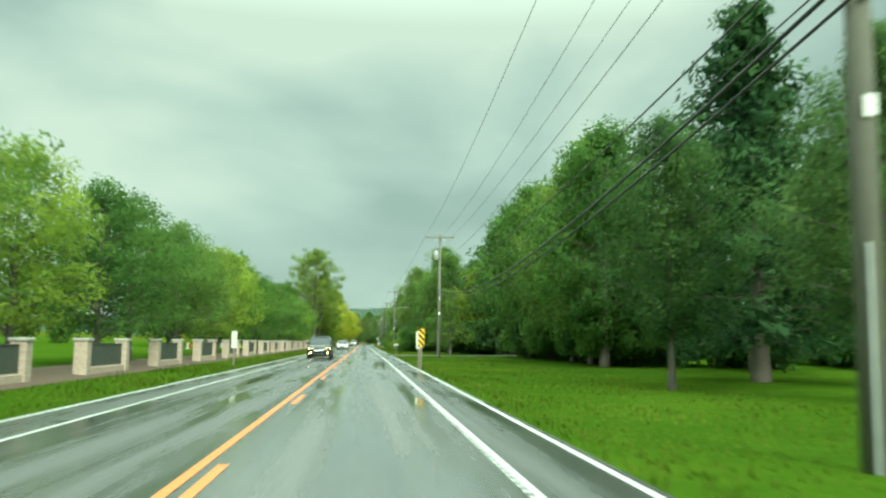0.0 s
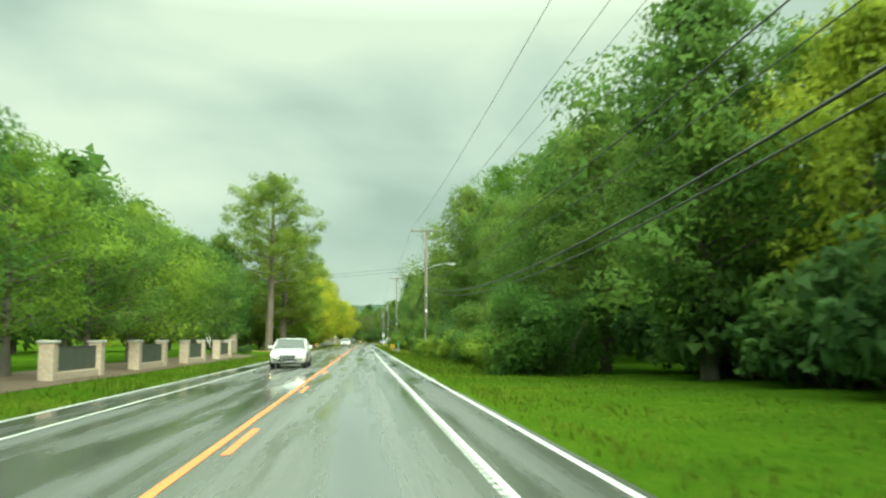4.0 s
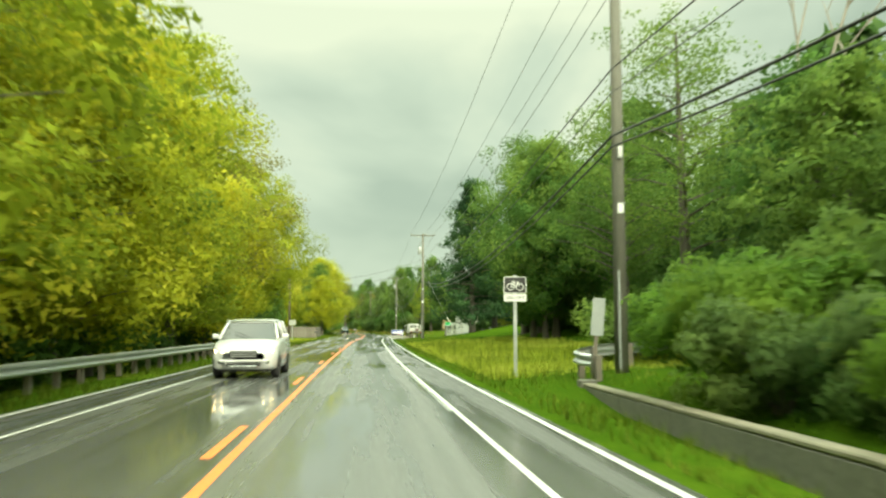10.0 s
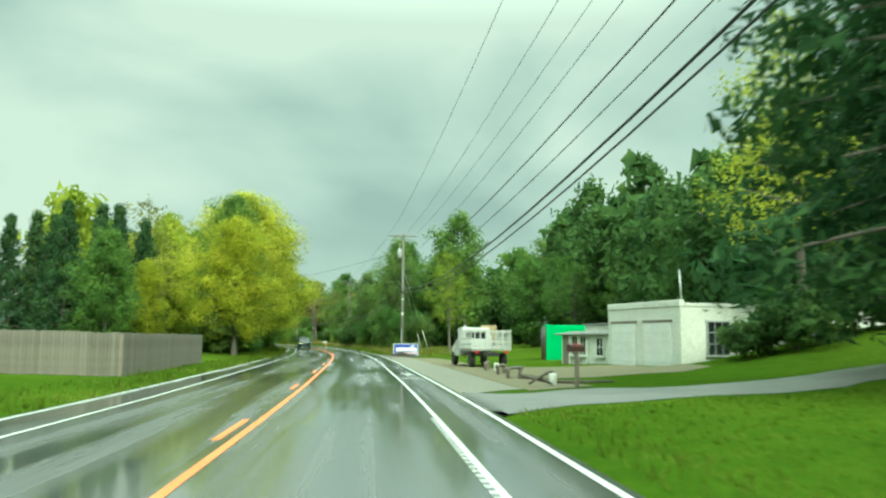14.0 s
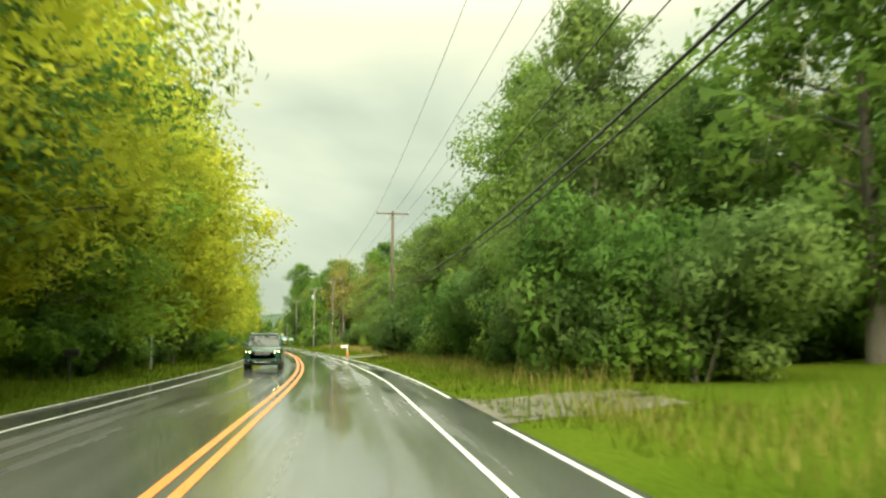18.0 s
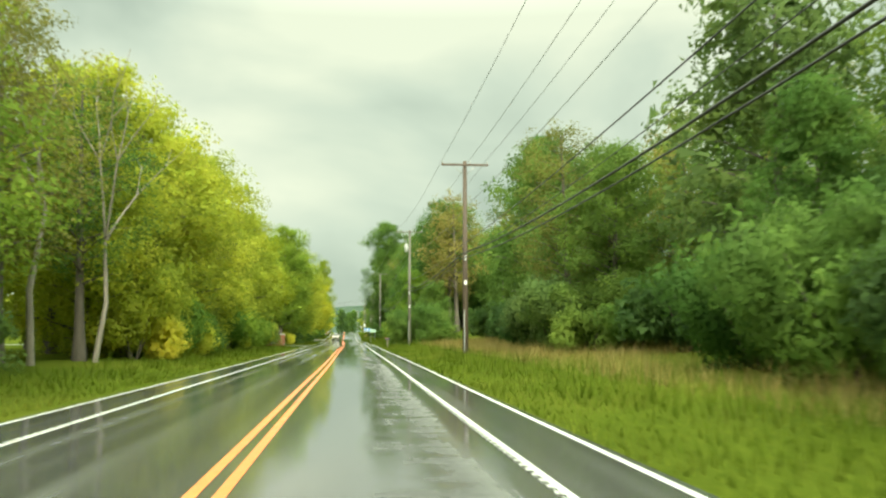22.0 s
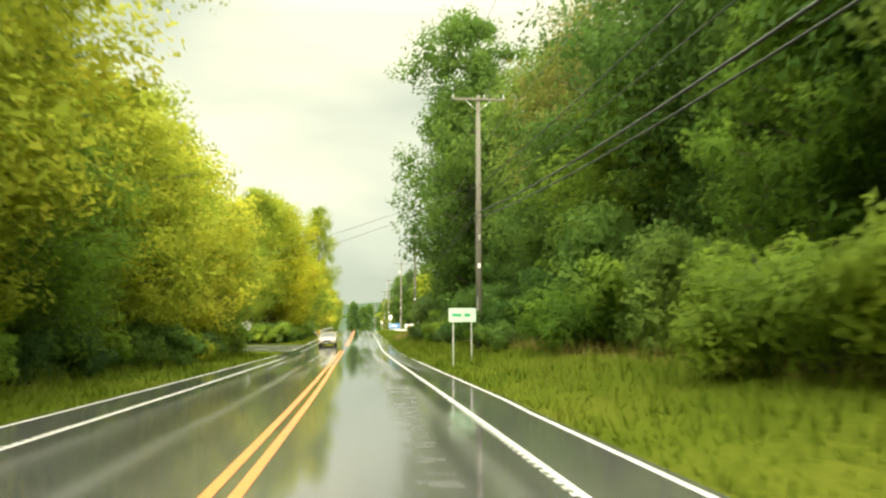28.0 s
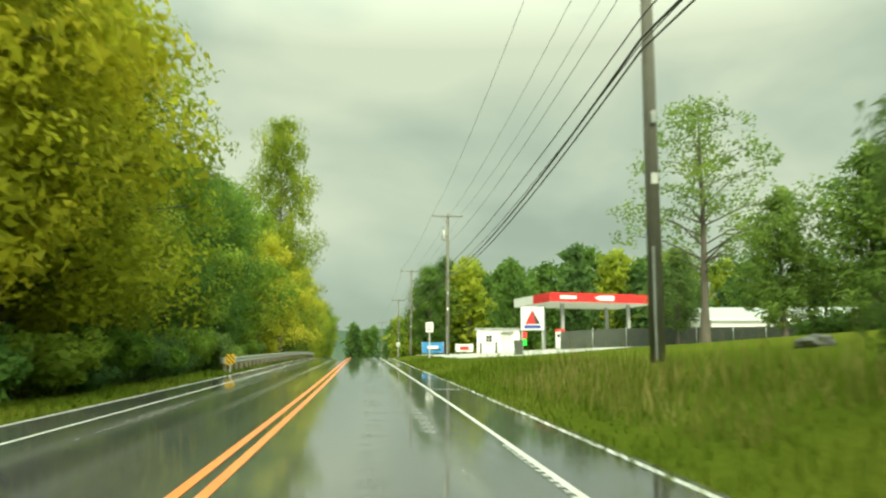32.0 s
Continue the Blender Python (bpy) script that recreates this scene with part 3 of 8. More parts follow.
def ground_sheet():
    ys = [-700, -400, -250] + list(range(-140, 900, 4)) + list(range(900, 1300, 20)) + [1400, 1700, 2200, 3000]
    ds = GROUND_DS
    vs, fs = [], []
    for y in ys:
        c = cx(y)
        l, r = outer_l(y) - 0.3, outer_r(y) + 0.3
        for d in ds:
            z = ground_z(c + d, y) - (0.07 if l < d < r else 0.0)
            vs.append((c + d, y, z))
    n = len(ds)
    for i in range(len(ys) - 1):
        for j in range(n - 1):
            a = i * n + j
            fs.append((a, a + 1, a + n + 1, a + n))
    ob = new("ground", mesh_of("ground", vs, fs, M_GRASS, True))
    return tagged(ob, "grassy roadside ground with mown verges and low banks", "ground", kind="structure")


def ribbon(name, left, right, y0, y1, lift, material, step=4.0, thick=0.0):
    """A strip along the road between two sideways offsets (numbers or functions of y); its UV holds the offset and y in metres."""
    lf = left if callable(left) else (lambda y: left)
    rf = right if callable(right) else (lambda y: right)
    n = max(1, int(round((y1 - y0) / step)))
    vs, fs = [], []
    for i in range(n + 1):
        y = y0 + (y1 - y0) * i / n
        c, z = cx(y), rise(y) + lift
        vs += [(c + lf(y), y, z), (c + rf(y), y, z)]
    for i in range(n):
        fs.append((2 * i, 2 * i + 1, 2 * i + 3, 2 * i + 2))
    if thick:
        o = len(vs)
        vs += [(x, y, z - thick) for x, y, z in vs]
        for i in range(n):
            fs.append((2 * i + 2, 2 * i + 2 + o, 2 * i + o, 2 * i))
            fs.append((2 * i + 1, 2 * i + 1 + o, 2 * i + 3 + o, 2 * i + 3))
    me = mesh_of(name, vs, fs, material)
    if thick:
        plan = me.uv_layers.new(name="plan")
        for k, lp in enumerate(me.loops):
            x, y, z = me.vertices[lp.vertex_index].co
            plan.data[k].uv = (x - cx(y), y)
    return me


ground_sheet()
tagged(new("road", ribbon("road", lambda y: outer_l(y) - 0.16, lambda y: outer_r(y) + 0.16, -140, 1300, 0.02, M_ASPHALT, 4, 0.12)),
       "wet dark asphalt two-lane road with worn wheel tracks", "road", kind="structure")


def line(name, left, right, y0, y1, material, label):
    return tagged(new(name, ribbon(name, left, right, y0, y1, 0.026, material, 3.0)), label, "road marking", kind="structure")


W_LABEL, Y_LABEL = "worn white painted edge line on wet asphalt", "solid yellow painted centre line on wet asphalt"
for fn, half, spans, nm in ((white_r, 0.042, ((-130, 1100),), "edge_line"), (white_l, 0.042, ((-130, 612), (631, 690), (727, 1100)), "edge_line"),
                            (outer_r, 0.05, ((-130, 84.5), (91.5, 435.3), (441.7, 1100)), "outer_line"),
                            (outer_l, 0.05, ((-130, 300), (318, 395), (428, 612), (631, 696), (729, 1100)), "outer_line")):
    for a, b in spans:
        line(nm, lambda y, f=fn, h=half: f(y) - h, lambda y, f=fn, h=half: f(y) + h, a, b, M_WHITE_LINE, W_LABEL)
for a, b in ((-130, 612), (626, 708), (723, 1100)):
    line("centre_line", 0.0, 0.12, a, b, M_YELLOW_LINE, Y_LABEL)
for a, b in ((409, 612), (626, 708), (723, 1100)):
    line("centre_line", 0.26, 0.38, a, b, M_YELLOW_LINE, Y_LABEL)

dash_line = tagged(new("dashed_centre_line"), "yellow dashed passing line beside the solid one", "road marking", kind="structure")
k = -10
while True:
    a = 6.67 + 12.19 * k
    k += 1
    if a > 408:
        break
    if a < 138:
        part("dash", ribbon("dash", 0.24, 0.36, a, a + 3.05, 0.026, M_YELLOW_LINE, 1.6), M_YELLOW_LINE, dash_line)
    elif a > 144:
        b = 148.3 + 12.09 * (k - 13)
        part("dash", ribbon("dash", -0.26, -0.14, b, b + 3.05, 0.026, M_YELLOW_LINE, 1.6), M_YELLOW_LINE, dash_line)
side_dashes = tagged(new("dotted_edge_line"), "short white dashes across the mouth of a side road", "road marking", kind="structure")
for fn, y0, y1 in ((white_l, 613.5, 631), (outer_l, 613, 631), (white_l, 704, 727), (outer_l, 706, 729)):
    y = y0
    while y < y1:
        part("dash", ribbon("dash", lambda q, f=fn: f(q) - 0.07, lambda q, f=fn: f(q) + 0.07, y, y + 0.75, 0.026, M_WHITE_LINE, 0.75), M_WHITE_LINE, side_dashes)
        y += 1.75


def rumble(name, fn, side, spans):
    """Milled grooves over the edge line: short bars across it, too many to count."""
    vs, fs = [], []
    for y0, y1 in spans:
        y = y0
        while y < y1:
            c, z, d = cx(y), rise(y) + 0.029, fn(y)
            o = len(vs)
            vs += [(c + d - 0.12, y, z), (c + d - 0.038, y, z), (c + d - 0.038, y + 0.16, z), (c + d - 0.12, y + 0.16, z)]
            fs.append((o, o + 1, o + 2, o + 3))
            y += 0.32
    tagged(new(name, mesh_of(name, vs, fs, M_WHITE_LINE)), "white-painted rumble strip of short bars along the edge line", "rumble strip", kind="stuff")


rumble("rumble_strip", white_r, 1, ((5, 76), (100, 180), (196, 212), (250, 345), (392, 425), (452, 500), (512, 590), (640, 735), (745, 800)))
rumble("rumble_strip_far_side", white_l, -1, ((480, 610), (634, 690)))


def road_patch(name, pts, label):
    """A flat painted shape on the road, from places (y, d)."""
    vs = [(cx(y) + d, y, rise(y) + 0.027) for y, d in pts]
    n = len(vs)
    ob = new(name, mesh_of(name, vs, [tuple(range(n))], M_WHITE_LINE))
    return tagged(ob, label, "road marking", kind="structure")


def lane_arrow(y, d):
    road_patch("bike_lane_arrow", [(y, d - 0.1), (y, d + 0.1), (y + 1.1, d + 0.1), (y + 1.0, d + 0.35), (y + 1.9, d), (y + 1.0, d - 0.35), (y + 1.1, d - 0.1)],
               "white arrow painted in the bike lane")


def lane_bike(y, d):
    e = tagged(new("bike_lane_symbol"), "white bicycle symbol painted in the bike lane", "road marking", kind="structure")
    def ring(yy, dd, r):
        vs, fs = [], []
        for i in range(14):
            a = 2 * math.pi * i / 14
            for q in (r, r - 0.07):
                vs.append((cx(y) + dd + q * math.cos(a), yy + 1.6 * q * math.sin(a), rise(y) + 0.027))
        for i in range(14):
            j = (i + 1) % 14
            fs.append((2 * i, 2 * j, 2 * j + 1, 2 * i + 1))
        part("wheel", mesh_of("wheel", vs, fs, M_WHITE_LINE), M_WHITE_LINE, e)
    ring(y, d - 0.27, 0.22)
    ring(y, d + 0.27, 0.22)
    for p, q in (((y, d - 0.27), (y + 0.55, d - 0.1)), ((y + 0.55, d - 0.1), (y, d + 0.02)), ((y + 0.55, d - 0.1), (y + 0.6, d + 0.2)), ((y + 0.6, d + 0.2), (y, d + 0.02)),
                 ((y + 0.6, d + 0.2), (y, d + 0.27))):
        v = Vector((q[1] - p[1], q[0] - p[0], 0)).normalized().cross(Vector((0, 0, 1))) * 0.035
        a, b = Vector((cx(y) + p[1], p[0], rise(y) + 0.027)), Vector((cx(y) + q[1], q[0], rise(y) + 0.027))
        part("bar", mesh_of("bar", [a - v, a + v, b + v, b - v], [(0, 1, 2, 3)], M_WHITE_LINE), M_WHITE_LINE, e)


lane_arrow(78.2, 4.0)
lane_bike(360.6, 3.72)
lane_arrow(363.5, 3.72)
lane_bike(276.5, -3.68)
lane_bike(589.5, -3.6)
lane_bike(749, 4.1)
lane_bike(693, -3.6)


def apron(name, y0, y1, d0, d1, material, label, skew=0.0, cat="driveway"):
    """A drive that leaves the road: it follows the ground a little above it."""
    lo, hi = min(d0, d1), max(d0, d1)
    dd = sorted({lo, hi, *[v for v in GROUND_DS if lo < v < hi], *[lo + (hi - lo) * k / 14 for k in range(15)]}, reverse=d1 < d0)
    n, m = len(dd) - 1, max(6, int((y1 - y0) / 1.3))
    vs, fs = [], []
    for d in dd:
        u = abs(d - d0) / (hi - lo)
        flare = 1.2 * max(0, 1 - abs(d - d0) / 2.5) ** 2
        wob = 0.35 * math.sin(d * 1.7 + y0)
        for j in range(m + 1):
            e = wob * (-1 if j == 0 else 1 if j == m else 0) * min(1, abs(d - d0))
            y = y0 - flare + (y1 - y0 + 2 * flare) * j / m + skew * u + e
            if d == d0 and abs(d0) < 4.9:
                q = outer_r(y) + 0.16 if d0 > 0 else outer_l(y) - 0.16
                vs.append((cx(y) + q, y, rise(y) + 0.017))
                continue
            x = cx(y) + d
            vs.append((x, y, max(sheet_z(y, d) + 0.014, rise(y) + 0.015 if abs(d) < 4.9 else -9)))
    for i in range(n):
        for j in range(m):
            a = i * (m + 1) + j
            fs.append((a, a + m + 1, a + m + 2, a + 1))
    if d1 < d0:
        fs = [f[::-1] for f in fs]
    return tagged(new(name, mesh_of(name, vs, fs, material, True)), label, cat, kind="structure")


M_DRIVE = plain("wet_driveway", (0.09, 0.09, 0.085), (0.17, 0.165, 0.155), 0.45, 0.8, fine=16, bump_s=0.3)
M_SIDE = plain("wet_side_road", (0.04, 0.042, 0.04), (0.085, 0.087, 0.082), 0.28, 0.6, fine=16, bump_s=0.15)
M_LOT = plain("worn_gravel_lot", (0.12, 0.115, 0.09), (0.22, 0.20, 0.155), 0.7, 0.5, fine=8, bump_s=0.4)
apron("driveway_1", 86.5, 90.5, 4.6, 40, M_DRIVE, "grey wet driveway crossing the lawn", 2)
apron("driveway_2", 346.7, 351.6, 4.2, 34, M_DRIVE, "wet asphalt driveway rising past the lawn")
apron("driveway_3", 353.0, 398, 4.4, 6.3, M_LOT, "worn gravel shoulder in front of the white building", 0, "lot")
M_DIRT = plain("bare_dirt", (0.085, 0.072, 0.036), (0.185, 0.155, 0.08), 0.85, 0.6, fine=7, bump_s=0.5)
apron("bare_patch", 361.0, 372.5, 8.6, 15.4, M_DIRT, "brown bare dirt before the workshop's doors", 0, "ground")
apron("bare_patch", 353.5, 398, 6.34, 8.5, M_DIRT, "strip of thin brown grass and dirt along the lot", 0, "ground")
apron("driveway_4", 436.3, 440.5, 4.75, 8.6, M_BARE, "gravel driveway beside tall weeds")
apron("driveway_5", 496.5, 503.5, 4.62, 36, M_BARE, "wet gravel driveway by the mailbox", 3)
apron("side_road_1", 614, 629, -4.0, -60, M_SIDE, "wet asphalt side road", -6, "road")
apron("side_road_2", 706, 726, -4.2, -70, M_SIDE, "wet asphalt side road behind the stop sign", 5, "road")
apron("forecourt", 778, 830, 8, 60, M_CONCRETE, "wet concrete forecourt of the petrol station", 0, "forecourt")
apron("bare_patch", 398.5, 410.0, 4.66, 6.5, M_BARE, "bare gravelly verge strewn with twigs", 0, "ground")
apron("bare_patch", 186, 221, -4.6, -11, M_STRAW, "strip of dry straw-coloured grass beside the road", 0, "ground")
apron("bare_patch", 196, 240, -9, -26, M_STRAW, "strip of dry straw-coloured grass beneath the pine", 0, "ground")
apron("mulch_strip", -20, 166, -7.0, -10.5, M_MULCH, "brown mulch bed under the row of trees", 0, "ground")
# ---------------------------------------------------------------- trees
rng = np.random.default_rng(7)


def leaf_mesh(name, centres, normals, sizes, material, slim=0.55):
    """Many small leaf sprays, each a pointed three-cornered face with its own tilt; they share the soft roundness of their clump."""
    n = len(centres)
    c, soft = np.asarray(centres, float), np.asarray(normals, float)
    soft = soft / (np.linalg.norm(soft, axis=1)[:, None] + 1e-9)
    nn = soft + rng.normal(0, 0.5, soft.shape)
    nn /= np.linalg.norm(nn, axis=1)[:, None] + 1e-9
    flip = np.sign((nn * soft).sum(1))[:, None]
    nn = nn * np.where(flip == 0, 1, flip)
    r = rng.normal(0, 1, nn.shape)
    u = np.cross(nn, r)
    u /= np.linalg.norm(u, axis=1)[:, None] + 1e-9
    w = np.cross(nn, u)
    s = np.asarray(sizes, float)[:, None]
    k = slim * rng.uniform(0.8, 1.3, (n, 1))
    o = rng.uniform(-0.25, 0.25, (n, 1))
    v = np.stack([c - u * s * 0.4 - w * s * k * 0.5, c + u * s * 0.6 + w * s * o, c - u * s * (0.4 + o) + w * s * k * 0.5], 1).reshape(-1, 3)
    me = bpy.data.meshes.new(name)
    me.vertices.add(3 * n)
    me.vertices.foreach_set("co", v.ravel())
    me.loops.add(3 * n)
    me.loops.foreach_set("vertex_index", np.arange(3 * n, dtype=np.int32))
    me.polygons.add(n)
    me.polygons.foreach_set("loop_start", np.arange(0, 3 * n, 3, dtype=np.int32))
    me.update(calc_edges=True)
    me.shade_smooth()
    face = np.cross(v[1::3] - v[0::3], v[2::3] - v[0::3])
    face /= np.linalg.norm(face, axis=1)[:, None] + 1e-9
    face *= np.sign((face * soft).sum(1))[:, None]
    blend = soft * 0.95 + face * 0.14
    blend /= np.linalg.norm(blend, axis=1)[:, None] + 1e-9
    me.normals_split_custom_set_from_vertices(np.repeat(blend, 3, 0).tolist())
    me.materials.append(material)
    return me


def ball(n):
    v = rng.normal(0, 1, (n, 3))
    return v / np.linalg.norm(v, axis=1)[:, None]


def tufts(centres, radii, n, per=7, size=0.46, flat=0.8):
    """Leaf places and outward directions on small tufts that sit on the outside of the clumps."""
    c, r = np.asarray(centres, float), np.asarray(radii, float)
    sub_dir = ball(len(c) * per)
    sub_r = np.repeat(r, per) * size * rng.uniform(0.7, 1.3, len(c) * per)
    sub_c = np.repeat(c, per, 0) + sub_dir * (np.repeat(r, per) * rng.uniform(0.55, 0.85, len(c) * per))[:, None] * np.array([1, 1, flat])
    pick = rng.choice(len(sub_c), n, p=sub_r ** 2 / (sub_r ** 2).sum())
    dirs = ball(n)
    pos = sub_c[pick] + dirs * (sub_r[pick] * rng.uniform(0.35, 1.06, n) ** 0.7)[:, None] * np.array([1, 1, 0.8])
    return pos, dirs * 0.7 + sub_dir[pick] * 0.6 + np.array([0, 0, 0.3])


def envelope(shape, u):
    if shape == "round":
        return math.sin(math.pi * min(1, max(0.02, u)) ** 0.75) ** 0.6
    if shape == "tall":
        return (0.35 + 0.65 * math.sin(math.pi * min(1, 0.1 + 0.85 * u))) if u < 0.93 else 0.35
    if shape == "cone":
        return max(0.05, (1 - u) ** 0.8)
    if shape == "feather":
        return max(0.1, math.sin(math.pi * (0.18 + 0.80 * u)) ** 0.8)
    return 1.0


def tree_parts(name, shape, height, radius, bare, leaves, leaf, lobes, lobe_r, seed, thin=1.0, fill=True):
    """The trunk's and the crown's shapes for one kind of tree: limbs from the trunk carry clumps, and the clumps carry the leaves."""
    global rng
    rng = np.random.default_rng(seed)
    tubes, cl = [], []
    r0 = 0.0125 * height * thin + 0.04
    lean = rng.normal(0, 0.012, 2) * height
    tp = [(lean[0] * q * q + 0.12 * math.sin(3 * q + seed), lean[1] * q * q, height * 0.93 * q) for q in np.linspace(0, 1, 8)]
    tubes.append(tube(tp, [r0 * 1.45] + [r0 * (1 - 0.85 * q) for q in np.linspace(0.1, 1, 7)], 8, False))
    for i in range(lobes):
        u = ((i + 0.5) / lobes) ** 0.9
        z = bare * height + (1 - bare) * height * (0.04 + 0.93 * u)
        a = i * 2.4 + rng.uniform(-0.5, 0.5)
        e = envelope(shape, u) * radius * rng.uniform(0.45, 0.98)
        q = min(0.97, z / (height * 0.93))
        sz = max(0.0, z - (0.35 if shape != "cone" else -0.1) * e)
        qs = min(0.97, sz / (height * 0.93))
        base = Vector((lean[0] * qs * qs, lean[1] * qs * qs, sz))
        tip = Vector((lean[0] * q * q + math.cos(a) * e, lean[1] * q * q + math.sin(a) * e, z))
        midp = (base + tip) / 2 + Vector((0, 0, 0.08 * e))
        rr = r0 * (1 - 0.8 * qs) * 0.42
        tubes.append(tube([base, midp, tip], [rr, rr * 0.6, rr * 0.15], 5, False))
        s = lobe_r * rng.uniform(0.7, 1.25) * (0.75 + 0.5 * envelope(shape, u))
        cl.append((tip, s))
        cl.append((midp + Vector(rng.normal(0, 0.3, 3)), s * 0.75))
    cl.append((Vector((lean[0], lean[1], height * 0.95)), lobe_r * 0.8))
    pos, nor = tufts([tuple(c) for c, s in cl], [s for c, s in cl], leaves, flat=0.62 if shape in ("cone", "feather") else 0.8)
    pos[:, 2] = np.maximum(pos[:, 2], 0.2)
    sizes = leaf * rng.uniform(0.6, 1.35, leaves)
    if fill:
        q = rng.integers(0, len(cl), leaves // 5)
        out = ball(len(q))
        rad = np.array([s for c, s in cl])[q] * rng.uniform(0.1, 0.66, len(q))
        order = rng.permutation(leaves + len(q))
        pos = np.concatenate([pos, np.array([tuple(c) for c, s in cl])[q] + out * rad[:, None]])[order]
        nor = np.concatenate([nor, out * 0.8 + np.array([0, 0, 0.3])])[order]
        sizes = np.concatenate([sizes, leaf * rng.uniform(1.5, 2.1, len(q))])[order]
        pos[:, 2] = np.maximum(pos[:, 2], 0.2)
    tv, tf = join_tubes(tubes)
    bole = mesh_of(name + "_bole", *tube(tp[::2] + tp[-1:], [r0 * 1.45, r0 * 0.7, r0 * 0.4, r0 * 0.25, r0 * 0.1], 5, False), M_BARK, True)
    return mesh_of(name + "_trunk", tv, tf, M_BARK, True), bole, (name, pos, nor, sizes)


TREES = {}


def kind_of_tree(key, material, spec, slim=0.55):
    """Three crowns a kind: fine leaves by the road, coarser ones farther off, the coarsest inside the wood."""
    trunk, bole, (nm, pos, nor, sizes) = tree_parts(key, *spec)
    crowns = [leaf_mesh(key + "_crown", pos[::q], nor[::q], sizes[::q] * k, material, slim) for q, k in ((1, 1.0), (2, 1.36), (7, 2.35))]
    TREES[key] = (trunk, bole, crowns, spec[1])


def recolour(key, base, material):
    t, b, cs, h = TREES[base]
    made = []
    for c in cs:
        c2 = c.copy()
        c2.materials.clear()
        c2.materials.append(material)
        made.append(c2)
    TREES[key] = (t, b, made, h)


#                        shape    height radius bare leaves leaf lobes lobe_r seed
kind_of_tree("oak_a", M_GREEN, ("round", 16.0, 5.6, 0.16, 33000, 0.178, 40, 1.75, 11))
kind_of_tree("oak_b", M_DARK, ("round", 17.0, 5.0, 0.10, 20000, 0.240, 42, 1.65, 12))
kind_of_tree("oak_c", M_FRESH, ("tall", 18.0, 4.2, 0.08, 33000, 0.178, 44, 1.5, 13))
kind_of_tree("maple_a", M_LIME, ("round", 13.0, 5.0, 0.10, 28000, 0.172, 42, 1.5, 14))
kind_of_tree("edge_a", M_LIME, ("tall", 15.0, 3.9, 0.02, 27000, 0.172, 48, 1.3, 15))
kind_of_tree("edge_b", M_FRESH, ("tall", 12.0, 3.6, 0.02, 18000, 0.190, 42, 1.2, 16))
kind_of_tree("back_a", M_DARK, ("round", 18.0, 5.4, 0.05, 6760, 0.496, 34, 1.9, 17))
kind_of_tree("back_b", M_GREEN, ("tall", 19.0, 4.6, 0.03, 6760, 0.496, 36, 1.7, 18))
kind_of_tree("street", M_GREEN, ("feather", 8.6, 3.5, 0.17, 17000, 0.170, 56, 0.9, 19, 1.0, False), 0.42)
kind_of_tree("conifer", M_NEEDLE, ("cone", 17.5, 5.0, 0.03, 22000, 0.270, 96, 1.15, 20), 0.35)
kind_of_tree("wood_pine", M_NEEDLE, ("cone", 15.0, 4.4, 0.06, 7280, 0.434, 50, 1.25, 21), 0.4)
kind_of_tree("sparse", M_RUST, ("tall", 17.0, 3.8, 0.25, 11000, 0.160, 34, 1.2, 22, 1.0, False))
kind_of_tree("sapling", M_GREEN, ("cone", 6.5, 2.2, 0.14, 4200, 0.150, 40, 0.55, 23, 1.0, False))
kind_of_tree("giant_a", M_GREEN, ("tall", 24.0, 6.2, 0.10, 36000, 0.235, 64, 1.75, 24))
kind_of_tree("airy", M_GREEN, ("round", 14.5, 4.9, 0.26, 11000, 0.165, 44, 0.95, 25, 1.0, False))
kind_of_tree("maple_big", M_GOLD, ("round", 18.5, 7.4, 0.15, 66000, 0.185, 72, 1.85, 26))
recolour("sparse_green", "sparse", M_GREEN)
recolour("maple_gold", "maple_a", M_GOLD)
recolour("sparse_lime", "sparse", M_LIME)
recolour("street_fresh", "street", M_FRESH)
recolour("oak_a_dark", "oak_a", M_DARK)
recolour("oak_a_lime", "oak_a", M_LIME)
recolour("oak_b_green", "oak_b", M_GREEN)
recolour("oak_c_lime", "oak_c", M_LIME)
recolour("oak_c_green", "oak_c", M_GREEN)
recolour("edge_a_green", "edge_a", M_GREEN)
recolour("edge_a_fresh", "edge_a", M_FRESH)
recolour("edge_b_green", "edge_b", M_GREEN)
recolour("edge_b_lime", "edge_b", M_LIME)
recolour("maple_green", "maple_a", M_FRESH)
recolour("back_lime", "back_b", M_LIME)
TREE_WORDS = {"airy": "open-crowned tree with forked limbs showing", "giant": "very tall tree with a heavy leafy crown", "oak": "tall leafy oak with a broad uneven crown", "maple": "rounded maple with leaves turning yellow", "edge": "slender tree leafed to the ground",
              "back": "forest tree standing inside the wood", "street": "young feathery street tree beside the wall", "conifer": "tall dark cedar with dense drooping boughs",
              "wood": "dark pine on the wooded slope", "sparse": "thin-leaved tree with browning foliage", "sapling": "small conical sapling on the lawn"}
TONE = {"lime": ", yellow-green", "fresh": ", bright green", "dark": ", dark green", "green": ", mid green", "gold": ", golden green"}


FOREST = []


